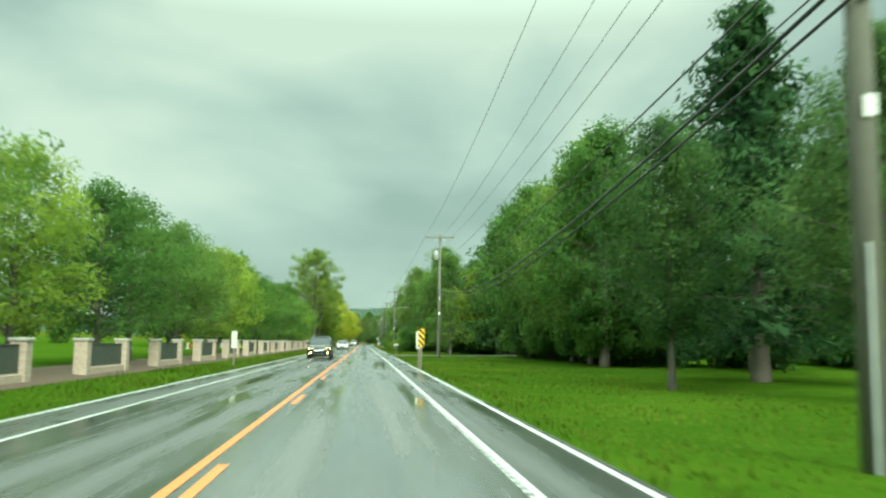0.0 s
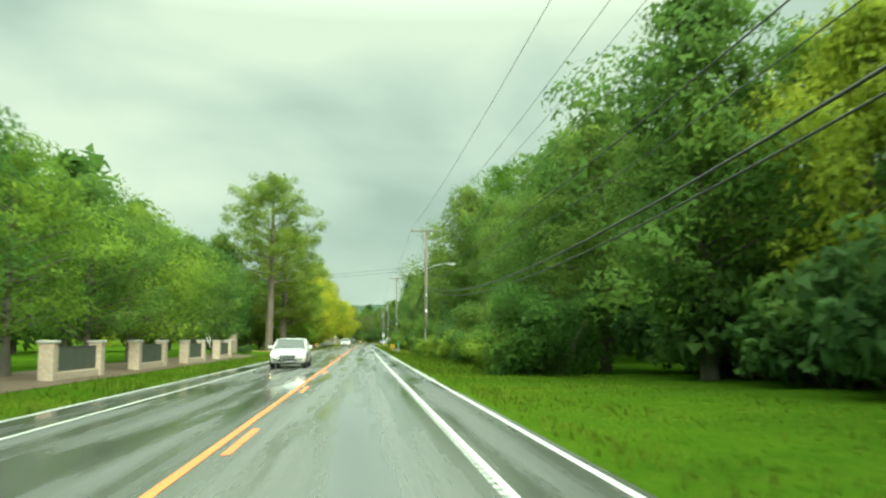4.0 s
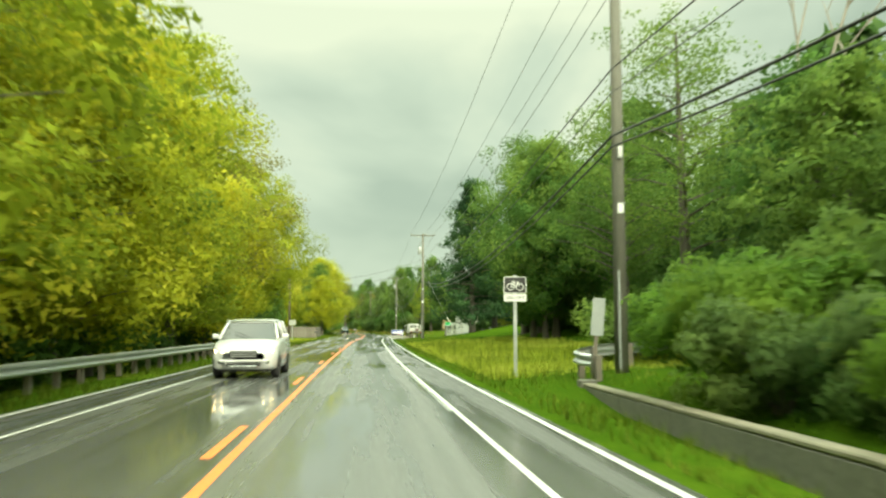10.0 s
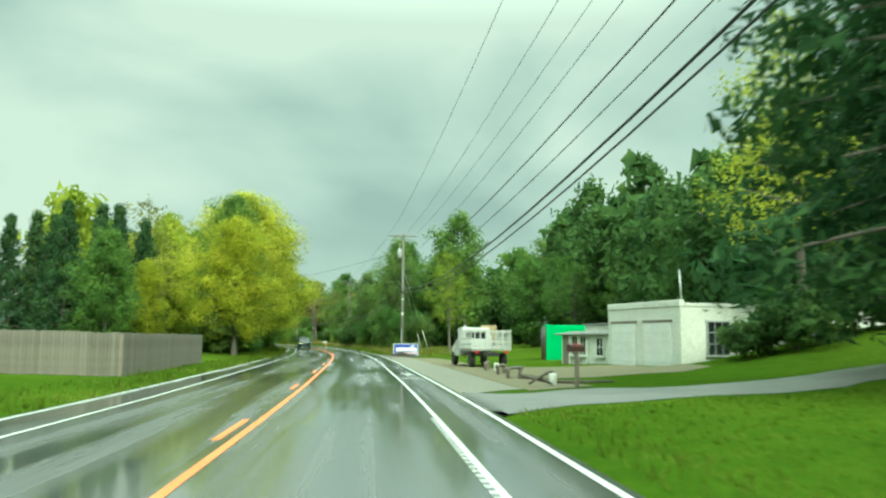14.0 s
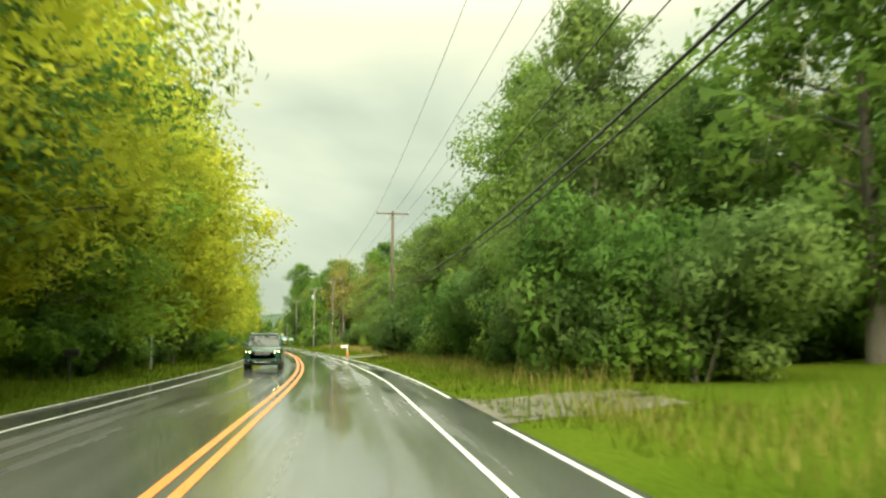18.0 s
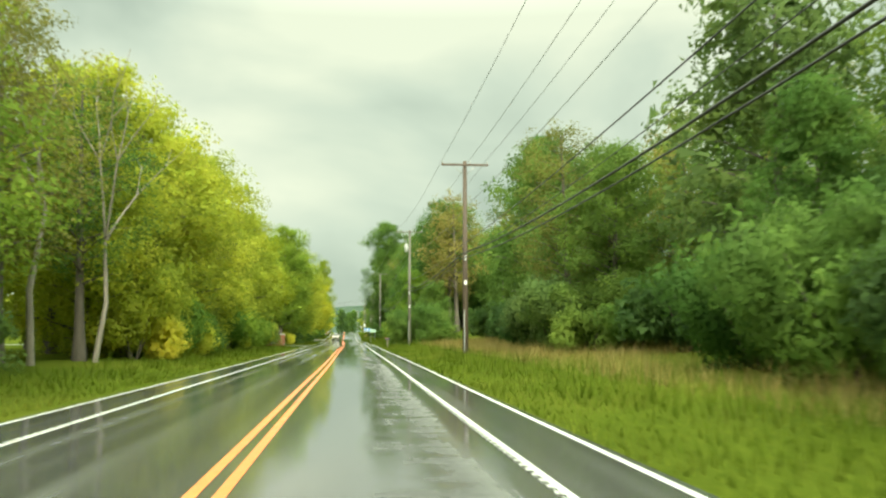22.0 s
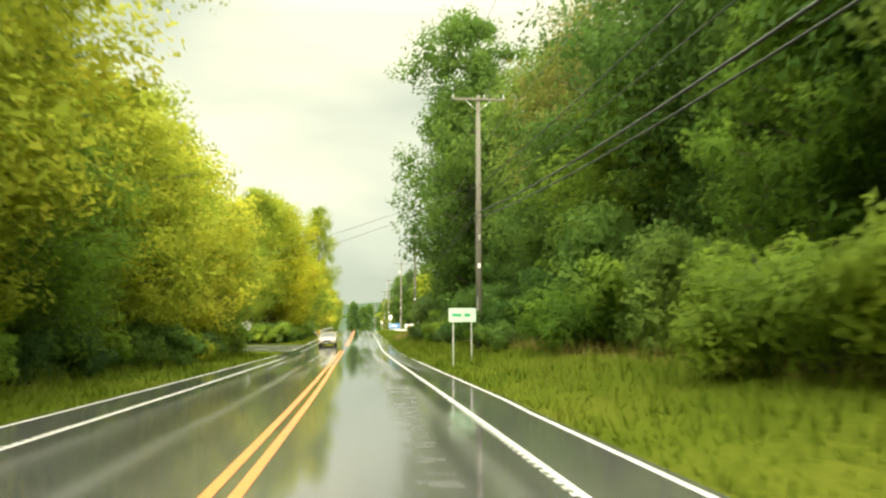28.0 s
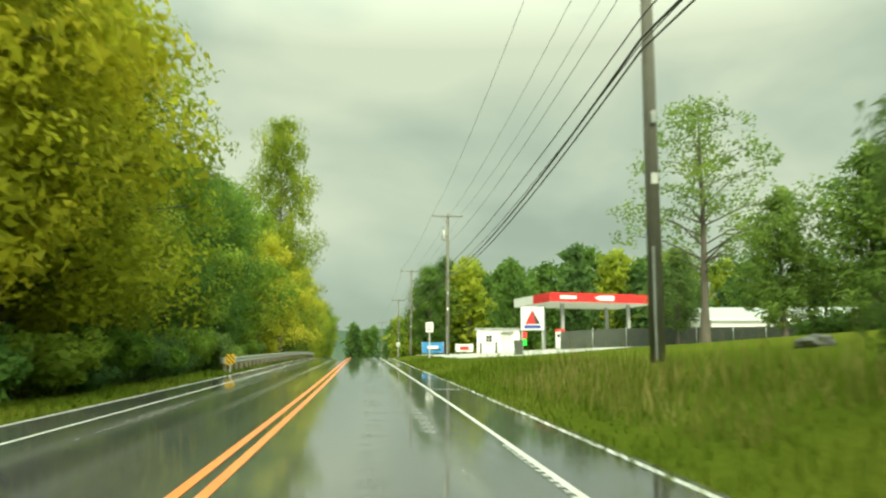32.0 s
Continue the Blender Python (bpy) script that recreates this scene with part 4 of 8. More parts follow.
def plant(key, x, y, height, wide=1.0, label="", group="roadside trees"):
    trunk, bole, crowns, h0 = TREES[key]
    k = height / h0
    m = Matrix.Translation((x, y, ground_z(x, y) - 0.05)) @ Matrix.Rotation((x * 7.31 + y * 3.77) % 6.28, 4, "Z") @ Matrix.Diagonal((k * wide, k * wide, k, 1))
    if group == "forest":
        FOREST.append((bole, crowns[2], m))
        return None
    words = label or TREE_WORDS[key.split("_")[0]] + TONE.get(key.split("_")[-1], "")
    e = thing("tree", m, words, "tree", group)
    part("trunk", trunk, None, e)
    part("crown", crowns[0 if abs(x - cx(y)) < 16.6 else 1], None, e)
    return e


def row(keys, y0, y1, d0, d1, gap, h0, h1, wide=1.0, group="roadside trees"):
    random.seed(int(y0 * 31 + d0 * 17 + h0 * 7))
    y = y0 + gap * 0.3
    while y < y1:
        d = random.uniform(d0, d1)
        plant(random.choice(keys), cx(y) + d, y, random.uniform(h0, h1), wide * random.uniform(0.88, 1.15), group=group)
        y += gap * random.uniform(0.75, 1.25)


def shrub_mesh(name, material, seed, leaves=6400, leaf=0.122, w=2.0, h=2.2):
    global rng
    rng = np.random.default_rng(seed)
    nl = 14
    cen = np.stack([rng.uniform(-0.6, 0.6, nl) * w, rng.uniform(-0.6, 0.6, nl) * w, rng.uniform(0.15, 0.72, nl) * h], 1)
    rad = rng.uniform(0.3, 0.55, nl) * w * 0.8
    pos, nor = tufts(cen, rad, leaves, 6, 0.48, 0.8)
    sizes = leaf * rng.uniform(0.6, 1.4, leaves)
    q, out = rng.integers(0, nl, leaves // 6), ball(leaves // 6)
    pos = np.concatenate([pos, cen[q] + out * (rad[q] * rng.uniform(0.1, 0.7, len(q)))[:, None]])
    nor = np.concatenate([nor, out * 0.8 + np.array([0, 0, 0.3])])
    sizes = np.concatenate([sizes, leaf * rng.uniform(1.4, 1.9, len(q))])
    pos[:, 2] = np.abs(pos[:, 2]) + 0.03
    return leaf_mesh(name, pos, nor, sizes, material)


SHRUBS = {}
STEMS = mesh_of("stem", *join_tubes([tube([(0.1 * math.cos(a), 0.1 * math.sin(a), 0), (0.5 * math.cos(a), 0.5 * math.sin(a), 0.8), (0.8 * math.cos(a), 0.8 * math.sin(a), 1.4)], [0.03, 0.02, 0.008], 5, False) for a in (0.3, 1.5, 2.6, 3.9, 5.1)]), M_BARK)
for key, material, seed in (("rust", M_RUST, 35), ("green", M_GREEN, 31), ("dark", M_DARK, 32), ("fresh", M_FRESH, 33), ("lime", M_LIME, 34)):
    SHRUBS[key] = [shrub_mesh("shrub_" + key, material, seed), shrub_mesh("shrub_big_" + key, material, seed + 10, 11000, 0.088), shrub_mesh("shrub_far_" + key, material, seed + 20, 2600, 0.20)]


def shrub(key, x, y, s, tall=1.0, label="", forest=False):
    if forest:
        FOREST.append((STEMS, SHRUBS[key][2], Matrix.Translation((x, y, ground_z(x, y) - 0.08)) @ Matrix.Diagonal((s, s, s * tall, 1))))
        return None
    ob = new("shrub")
    part("foliage", SHRUBS[key][2 if abs(x - cx(y)) > 16 else 1 if s > 1.45 else 0], None, ob)
    part("stem", STEMS, None, ob)
    ob.matrix_world = Matrix.Translation((x, y, ground_z(x, y) - 0.08)) @ Matrix.Rotation((x * 5.13 + y * 2.91) % 6.28, 4, "Z") @ Matrix.Diagonal((s, s, s * tall, 1))
    return tagged(ob, label or {"rust": "brown dried-out weedy shrub on the verge", "green": "mid-green leafy shrub at the wood's edge", "dark": "dark green shrub in the undergrowth", "fresh": "bright green shrub by the roadside",
                                "lime": "yellow-green shrub by the roadside"}[key], "shrub", "undergrowth")


def hedge(keys, y0, y1, d0, d1, gap, s0, s1, tall=1.0, forest=False):
    random.seed(int(y0 * 29 + d0 * 19 + s0 * 70))
    y = y0
    while y < y1:
        shrub(random.choice(keys), cx(y) + random.uniform(d0, d1), y, random.uniform(s0, s1), tall * random.uniform(0.85, 1.2), forest=forest)
        y += gap * random.uniform(0.75, 1.25)


# the row of young trees behind the cemetery wall
y = -12
while y < 172:
    plant(random.choice(["street", "street_fresh"]), cx(y) - 10.2 + random.uniform(-0.5, 0.5), y, random.uniform(7.4, 8.9), random.uniform(0.95, 1.2), group="cemetery trees")
    y += random.uniform(7.5, 9)
row(["oak_a_dark", "oak_b", "back_a", "back_b"], 130, 330, -30, -24, 9, 14, 19, group="forest")
row(["back_a", "back_b"], 60, 215, -75, -60, 14, 13, 18, group="forest")

# left: woods from the pine to the houses
row(["maple_green", "oak_b_green", "oak_a"], 176, 215, -22, -17, 8, 12, 16)
row(["maple_gold", "oak_a_lime", "maple_green", "maple_gold"], 232, 252, -10.2, -8.6, 5.2, 12, 13.8, 1.25)
row(["maple_gold", "edge_a_fresh", "maple_gold"], 253, 270, -9.8, -8.8, 5.0, 12.8, 14.2, 1.2)
row(["oak_a", "maple_green", "oak_c", "oak_a_lime"], 226, 262, -20, -16.5, 6.0, 10.5, 12.5)
row(["oak_a", "maple_green", "oak_c", "oak_a_lime"], 262, 300, -19, -15, 6.5, 11.5, 13.5)
row(["oak_c_lime", "maple_gold", "maple_a", "edge_a"], 270, 306, -12, -9.8, 5.6, 13, 16.5)
hedge(["dark", "green"], 234, 300, -14, -10.5, 3.2, 1.0, 1.7, 1.0, True)
plant("maple_big", -10.4, 324.5, 19.0, 0.99, "broad maple with yellow-green leaves behind the guardrail", group="lawn trees")
plant("oak_c_lime", -9.6, 286, 19.6, 1.15)
plant("sparse", -9.4, 297, 18.5, 1.35)
plant("oak_a_lime", -13.5, 308, 15, 0.9, group="lawn trees")
plant("oak_a", -14.2, 347, 10.5, 1.0, group="lawn trees")
row(["oak_a", "back_b", "maple_green", "oak_b_green"], 352, 440, -52, -38, 9, 12, 16)
row(["back_b", "back_lime", "back_a"], 300, 420, -75, -60, 11, 13, 17, group="forest")
plant("maple_gold", -6.2, 402, 11.6, 1.0, "large maple with orange-tinged crown behind the board fence", "lawn trees")
plant("edge_a_fresh", cx(410) - 11, 410, 10, 1.0)
plant("oak_c_green", -6.6, 407, 14.4, 0.95, "leafy tree rising behind the maple", "lawn trees")
plant("maple_gold", -12.9, 400, 7.6, 0.75, "small yellowing maple beside the cedars", "lawn trees")
for x, y, h in ((-24.6, 403, 11.6), (-23.2, 405, 12.2), (-21.5, 404, 11.8), (-19.6, 401, 12.6), (-17.6, 404, 12.9), (-15.6, 401, 12.4), (-14.0, 404, 11.6)):
    plant("conifer", x, y, h, 0.74, "dark narrow cedar in a close row behind the board fence", "lawn trees")
plant("oak_b_green", cx(396) - 17, 396, 9.5, 1.0)

# left: the long wood from the bend to the hill
row(["oak_a_lime", "maple_gold", "oak_c_lime", "oak_a"], 416, 444, -9.8, -8.4, 5.0, 14.5, 16.8, 1.2)
hedge(["green", "dark", "fresh"], 404, 446, -11, -9.0, 2.2, 1.2, 1.9)
row(["oak_a_lime", "edge_b_lime", "oak_c_lime", "maple_a", "edge_a_fresh"], 447, 492, -10.0, -8.4, 5.4, 13.5, 17, 1.25)
row(["edge_a", "oak_a_lime", "edge_a_fresh", "maple_a", "sparse_lime"], 494, 534, -12.4, -10.8, 5.0, 13, 15.5, 1.1)
for y, d, h, w, k in ((537, -10.8, 14.0, 1.25, "sparse"), (542, -12.6, 15.5, 1.1, "sparse"), (546, -10.6, 13.0, 1.2, "sparse_green"), (536, -14.5, 14, 1.2, "sparse_lime")):
    plant(k, cx(y) + d, y, h, w)
row(["oak_a_lime", "maple_a", "edge_a", "maple_gold", "sparse", "edge_b_lime"], 549, 608, -12.2, -10.6, 4.6, 13, 15.5, 1.12)
row(["oak_c_lime", "oak_a_lime", "back_lime", "oak_c", "sparse"], 418, 606, -19, -14, 6.5, 14, 18, group="forest")
row(["back_a", "back_b", "back_lime"], 418, 700, -31, -24, 8.5, 14, 18, group="forest")
plant("oak_c", cx(633.5) - 9.2, 633.5, 17.5, 1.15)
row(["maple_gold", "oak_c_lime", "edge_a_fresh"], 637, 645, -9.9, -8.6, 4.4, 15.5, 17.5, 1.1)
row(["oak_a_lime", "oak_c_lime"], 646, 657, -9.8, -8.8, 5.0, 15.5, 17.5, 1.2)
row(["oak_a_lime", "edge_a_fresh", "maple_a", "edge_b_lime"], 660, 698, -10.6, -9, 5.2, 10.5, 13, 1.15)
row(["oak_c_lime", "oak_a_lime", "oak_c"], 632, 660, -22, -15, 3.6, 14, 17, group="forest")
row(["oak_c_lime", "oak_a_lime", "oak_c", "back_b"], 634, 698, -20, -15, 7, 12, 15, group="forest")
row(["oak_a_lime", "maple_gold", "maple_gold", "oak_c_lime"], 735, 747, -11.6, -10.0, 4.4, 17.0, 18.8, 1.04)
row(["oak_c_lime", "maple_gold", "maple_gold", "maple_green"], 748, 761, -10.8, -9.6, 4.6, 15, 16.5, 1.05)
row(["edge_a", "maple_a", "edge_a_green", "maple_green"], 761, 800, -11.5, -9.2, 5.4, 12, 14.5)
row(["maple_gold", "oak_a", "oak_c_green"], 735, 762, -18, -13.5, 6.0, 13.5, 16)
row(["oak_a_lime", "oak_a", "oak_c_lime"], 763, 820, -18, -14, 6.5, 11, 13.5)
row(["oak_a", "maple_gold", "edge_a_fresh"], 735, 752, -23, -19, 5.0, 9, 11)
for q in range(9):
    shrub(random.choice(["dark", "dark", "green"]), cx(733) - 9 - 1.9 * q, 732.5 + random.uniform(0, 2.5) + 0.25 * q, random.uniform(1.1, 1.7))
plant("oak_c_lime", cx(812) - 7.2, 812, 26.6, 0.6, "very tall slender tree standing out of the wood", "roadside trees")
row(["edge_a", "edge_a_green", "edge_b_lime"], 800, 960, -11, -8.2, 8, 12, 15)
row(["back_lime", "back_b"], 800, 1000, -22, -15, 10, 13, 17, group="forest")
hedge(["green", "dark", "fresh"], 450, 534, -9.8, -8.0, 3.2, 0.7, 1.3)
hedge(["lime", "fresh", "lime", "green"], 551, 606, -10.8, -9.3, 1.9, 1.2, 1.8, 1.3)
hedge(["lime", "fresh", "green", "dark"], 634, 700, -8.8, -7.4, 3.4, 0.6, 1.15)
hedge(["green", "dark", "fresh"], 732, 790, -8.8, -7.2, 3.0, 0.8, 1.4)

# right: lawn trees and the wood behind them
plant("conifer", 16.8, 31, 15.2, 1.25, "tall dark spruce at the edge of the lawn", "lawn trees")
plant("conifer", 21, 40, 16.5, 1.0, "tall dark spruce at the edge of the lawn", "lawn trees")
plant("oak_a_dark", 11.6, 26.5, 9.0, 0.8, "broad dark shade tree on the lawn", "lawn trees")
plant("oak_a_dark", 14.5, 19.5, 9.5, 0.85, "broad dark shade tree on the lawn", "lawn trees")
row(["oak_a", "oak_b_green", "oak_c_green"], 48, 79, 15, 18, 6, 13, 16.5)
hedge(["dark", "green"], 46, 190, 20, 26, 3.0, 1.3, 1.9, forest=True)
hedge(["dark", "green"], 10, 60, 30, 38, 3.0, 1.3, 1.9, forest=True)
row(["back_a", "back_b"], 20, 190, 34, 44, 9, 13, 17, group="forest")
row(["oak_b", "oak_a_dark", "oak_b_green", "oak_c_green"], 86, 190, 19, 24, 6.5, 14, 18, group="forest")
plant("sapling", 11.6, 97, 7.5, 1.0, group="lawn trees")
plant("sapling", 10.4, 100, 5.5, 1.0, group="lawn trees")
plant("maple_a", 17.5, 118, 12, 0.9, group="roadside trees")
row(["oak_b_green", "edge_a_green", "oak_a", "oak_c_green"], 120, 166, 12.5, 15.5, 7, 11, 15)
row(["oak_b", "oak_b_green"], 174, 190, 14, 17, 7, 14, 17)
plant("oak_a", 12.8, 181, 17.6, 0.88, "tall tree with a bright domed top over the thicket")
plant("oak_c_green", 16, 199, 18, 0.9)
plant("oak_c", 20.5, 201, 24.5, 0.85, "very tall tree with a bright crown above the wood", "roadside trees")
hedge(["dark", "green", "green", "fresh"], 128, 196, 8.8, 11.2, 2.3, 1.1, 1.8)
hedge(["green", "fresh", "dark"], 198, 236, 10, 13, 2.3, 1.3, 2.0)
hedge(["green", "fresh", "dark"], 236, 252, 7.9, 9.2, 1.7, 0.75, 1.15)
hedge(["green", "fresh", "green"], 236, 266, 10, 13.5, 2.0, 0.9, 1.5)
row(["oak_b", "oak_c_green", "oak_b_green", "edge_a_green"], 204, 230, 13.5, 17, 4.0, 9, 11.5)
plant("oak_b", 14.6, 238, 17.5, 0.9, "tall dark tree standing out of the thicket", "roadside trees")
plant("oak_b", 18.5, 246, 16, 0.9)
plant("edge_a_fresh", 18.2, 229, 14, 1.05)
plant("edge_b_green", 17.4, 262, 9.5, 1.1)
plant("edge_b_green", 18.6, 265.5, 10.5, 1.1)
row(["oak_b", "oak_c_green", "oak_b_green"], 229, 254, 20, 25, 5.5, 12, 14)
row(["back_a", "back_b"], 190, 330, 30, 40, 8, 14, 18, group="forest")
plant("sparse_green", 16.4, 273, 15.4, 1.4)
plant("oak_a", 15.6, 302, 15.3, 1.0)
plant("airy", 15.2, 306, 17, 1.05)
plant("oak_b_green", 13.6, 291, 12.2, 0.95)
for x, y, k in ((17.2, 304.4, 1.6), (18.6, 306, 1.8), (17.0, 308, 1.3), (19.6, 309, 1.6)):
    shrub("green" if k < 1.7 else "dark", x, y, k, 1.2)
row(["oak_a", "airy", "oak_b_green"], 276, 300, 14, 18, 6, 11, 14)
hedge(["dark", "green"], 280, 308, 16, 21, 1.8, 1.1, 1.6, forest=True)
row(["back_a", "oak_b"], 262, 310, 22, 28, 8, 13, 16, group="forest")
plant("conifer", 15.9, 344.5, 20.3, 1.15, "tall dark cedar standing alone beside the lawn", "lawn trees")
plant("conifer", 19.4, 349, 17.5, 1.15, "tall dark cedar standing alone beside the lawn", "lawn trees")
plant("edge_b_lime", 21.5, 352, 7.5, 0.8, group="lawn trees")
plant("sparse_lime", 22.5, 364, 15, 1.1, "crooked half-bare tree with yellow-green leaves beside the workshop", "lawn trees")
plant("oak_b", 25.5, 363, 12, 1.0, group="lawn trees")
for x, y, k in ((18.9, 362, 0.75), (20.4, 361, 1.0), (22.0, 362.4, 1.1), (23.8, 361.5, 1.2), (25.5, 362.5, 1.1), (27.5, 361.8, 1.2)):
    shrub(random.choice(["dark", "green"]), x, y, k)
plant("sapling", 20.2, 362.5, 2.6, 1.1, "small rounded bush on the bank", "lawn trees")
row(["wood_pine", "back_a", "oak_b"], 378, 431, 27, 33, 4.2, 13, 16, group="forest")
row(["wood_pine", "back_a", "wood_pine"], 352, 410, 36, 46, 4.0, 17, 21, group="forest")
row(["wood_pine", "back_a", "wood_pine"], 320, 450, 50, 62, 6.5, 14, 18, group="forest")
row(["wood_pine", "back_b"], 320, 450, 66, 80, 8, 15, 19, group="forest")
row(["wood_pine", "back_a", "oak_b"], 385, 433, 30, 42, 5, 16, 20, group="forest")
row(["airy", "edge_b_green", "oak_b_green"], 404, 428, 21, 27, 6, 7.5, 10)

# right: thickets along the bend and the wood beyond
plant("sparse_lime", cx(424) + 13.6, 424, 11.5, 0.9)
for y, d, h in ((462, 19, 15), (470, 13.7, 18), (485, 18, 19)):
    plant("oak_b_green", cx(y) + d, y, h, 0.85)
plant("oak_b_green", cx(446) + 18.5, 446, 18.5, 1.0)
plant("oak_b", cx(451) + 15.5, 451, 11, 1.0)
hedge(["green", "dark", "dark", "green"], 443, 470, 10, 12.6, 1.9, 1.6, 2.2, 1.15)
hedge(["dark", "green", "dark"], 471, 492, 9.4, 12.4, 1.7, 1.6, 2.2, 1.15)
row(["edge_b_green", "edge_b", "edge_b_green"], 448, 476, 12.5, 15, 5, 7, 9.0)
row(["oak_b", "oak_a_dark", "sparse", "oak_c_green"], 452, 500, 19, 24, 6, 12, 15.5)
row(["back_a", "back_b"], 430, 700, 32, 42, 9, 14, 18, group="forest")
row(["oak_b", "edge_a_green"], 478, 494, 12.5, 14.5, 6, 11, 15)
plant("oak_b", cx(487) + 11.0, 487, 10.8, 1.25)
plant("oak_b", cx(449) + 10.5, 449, 13.5, 0.85)
hedge(["green", "dark", "green", "dark"], 512, 536, 11.3, 15, 2.0, 1.4, 2.0, 1.1)
row(["edge_b_green", "oak_b"], 518, 540, 16, 19, 5.0, 7.5, 9.5)
row(["oak_c_green", "edge_a_green", "oak_b_green", "sparse"], 510, 600, 21, 27, 6, 13, 17)
hedge(["dark", "green"], 546, 598, 19, 26, 2.6, 1.2, 1.8, forest=True)
hedge(["dark", "green", "dark"], 550, 596, 15.5, 19, 1.9, 1.2, 1.8, 1.0, True)
row(["oak_b_green", "oak_c_green", "oak_a"], 642, 676, 20, 28, 5, 14, 17, group="forest")
row(["edge_a_green", "oak_b_green", "oak_a"], 556, 584, 16, 19, 5, 11, 13)
for y, d, k in ((603.6, 9.2, 2.15), (605.2, 10.9, 1.75), (604.6, 7.9, 1.6)):
    shrub("green", cx(y) + d, y, k, 1.05, "large rounded green bush on the verge")
for q in range(22):
    shrub(random.choice(["fresh", "green", "dark", "green", "dark", "green"]), cx(674 + q * 2.6) + random.uniform(7.3, 9.0), 674 + q * 2.6, random.uniform(0.4, 0.85))
for q in range(14):
    shrub(random.choice(["dark", "green", "fresh"]), cx(676 + q * 3.6) + random.uniform(8.2, 9.6), 676 + q * 3.6, random.uniform(0.45, 0.8))
plant("sparse", cx(562) + 15, 562, 14.5, 1.2)
for y, d, k in ((559, 13.4, 1.8), (562.5, 13.8, 2.0), (565.5, 14.6, 1.9), (556, 14.6, 1.7)):
    shrub("dark" if k > 1.75 else "green", cx(y) + d, y, k, 1.2)
plant("oak_b", cx(546) + 20, 546, 18, 1.0)
plant("giant_a", cx(597) + 21.5, 597, 21, 0.95)
plant("oak_b_green", cx(588) + 19, 588, 18.5, 1.0)
plant("oak_b_green", 2.6, 619, 9, 1.1, "spreading shade tree on the rising lawn", "lawn trees")
row(["oak_b_green", "sparse", "oak_a"], 612, 640, 28, 36, 7, 14, 18)
hedge(["fresh", "green", "fresh", "fresh"], 629, 672, 9.4, 13.0, 2.0, 0.9, 2.3)
hedge(["fresh", "green", "dark", "green", "fresh", "green"], 673, 700, 8.8, 12.2, 1.6, 0.9, 1.7)
row(["edge_b", "edge_b_green"], 632, 720, 11, 14.5, 6, 8, 12)
row(["oak_b_green", "oak_c_green", "oak_a", "sparse"], 636, 672, 14, 19, 4.6, 18, 22)
row(["oak_c_green", "sparse", "airy", "oak_a"], 673, 702, 15, 20, 4.6, 18, 22)
plant("giant_a", cx(703) + 11.0, 703, 26.5, 1.0, "very tall tree whose crown overhangs the verge", "roadside trees")
plant("giant_a", cx(712) + 12.5, 712, 21, 0.95)
plant("giant_a", cx(721) + 12.6, 721, 23, 0.95)
plant("giant_a", cx(726) + 19, 726, 19, 1.0)
row(["oak_b", "oak_a_dark"], 706, 724, 13, 19, 5.5, 15, 19)
hedge(["dark", "green", "fresh"], 702, 732, 9.2, 12.5, 2.2, 1.1, 1.8)


for y, d, k in ((727, 10.4, 1.7), (730, 11.6, 1.9), (732.5, 10.2, 1.5), (734, 12.2, 1.9)):
    shrub("dark" if k > 1.6 else "green", cx(y) + d, y, k, 1.15)
hedge(["dark", "green", "green", "green"], 50, 84, 16.2, 18.6, 1.9, 1.3, 1.9, 1.1, True)
hedge(["dark", "green", "green", "dark"], 95, 128, 14.2, 17.2, 1.8, 1.3, 2.0, 1.1, True)
plant("sparse", 16.5, 124, 11.5, 1.1)
plant("oak_b_green", 18.4, 95.5, 17.5, 1.0)
plant("oak_b_green", cx(723) + 12.4, 723, 14, 1.0)
for x, y, h in ((2.5, 690, 15), (-1.5, 679, 14), (6.5, 698, 15), (-4.5, 668, 14)):
    plant("back_a", x, y, h, 1.1, group="forest")
    shrub("dark", x - 1.5, y - 3, 1.9, 1.3, forest=True)
plant("airy", 30, 442, 14.5, 1.1)
plant("oak_b_green", 33.5, 447, 17, 0.95)
for x, y, h in ((38, 464, 15), (48, 460, 16), (33, 464, 14), (44, 467, 15), (27, 462, 12)):
    plant("back_b" if h % 2 else "back_a", x, y, h, 1.1, group="forest")
for q in range(6):
    shrub(random.choice(["dark", "green"]), 13.5 + 1.5 * q, 449 + random.uniform(0, 2), random.uniform(1.2, 1.6), 1.1, forest=True)


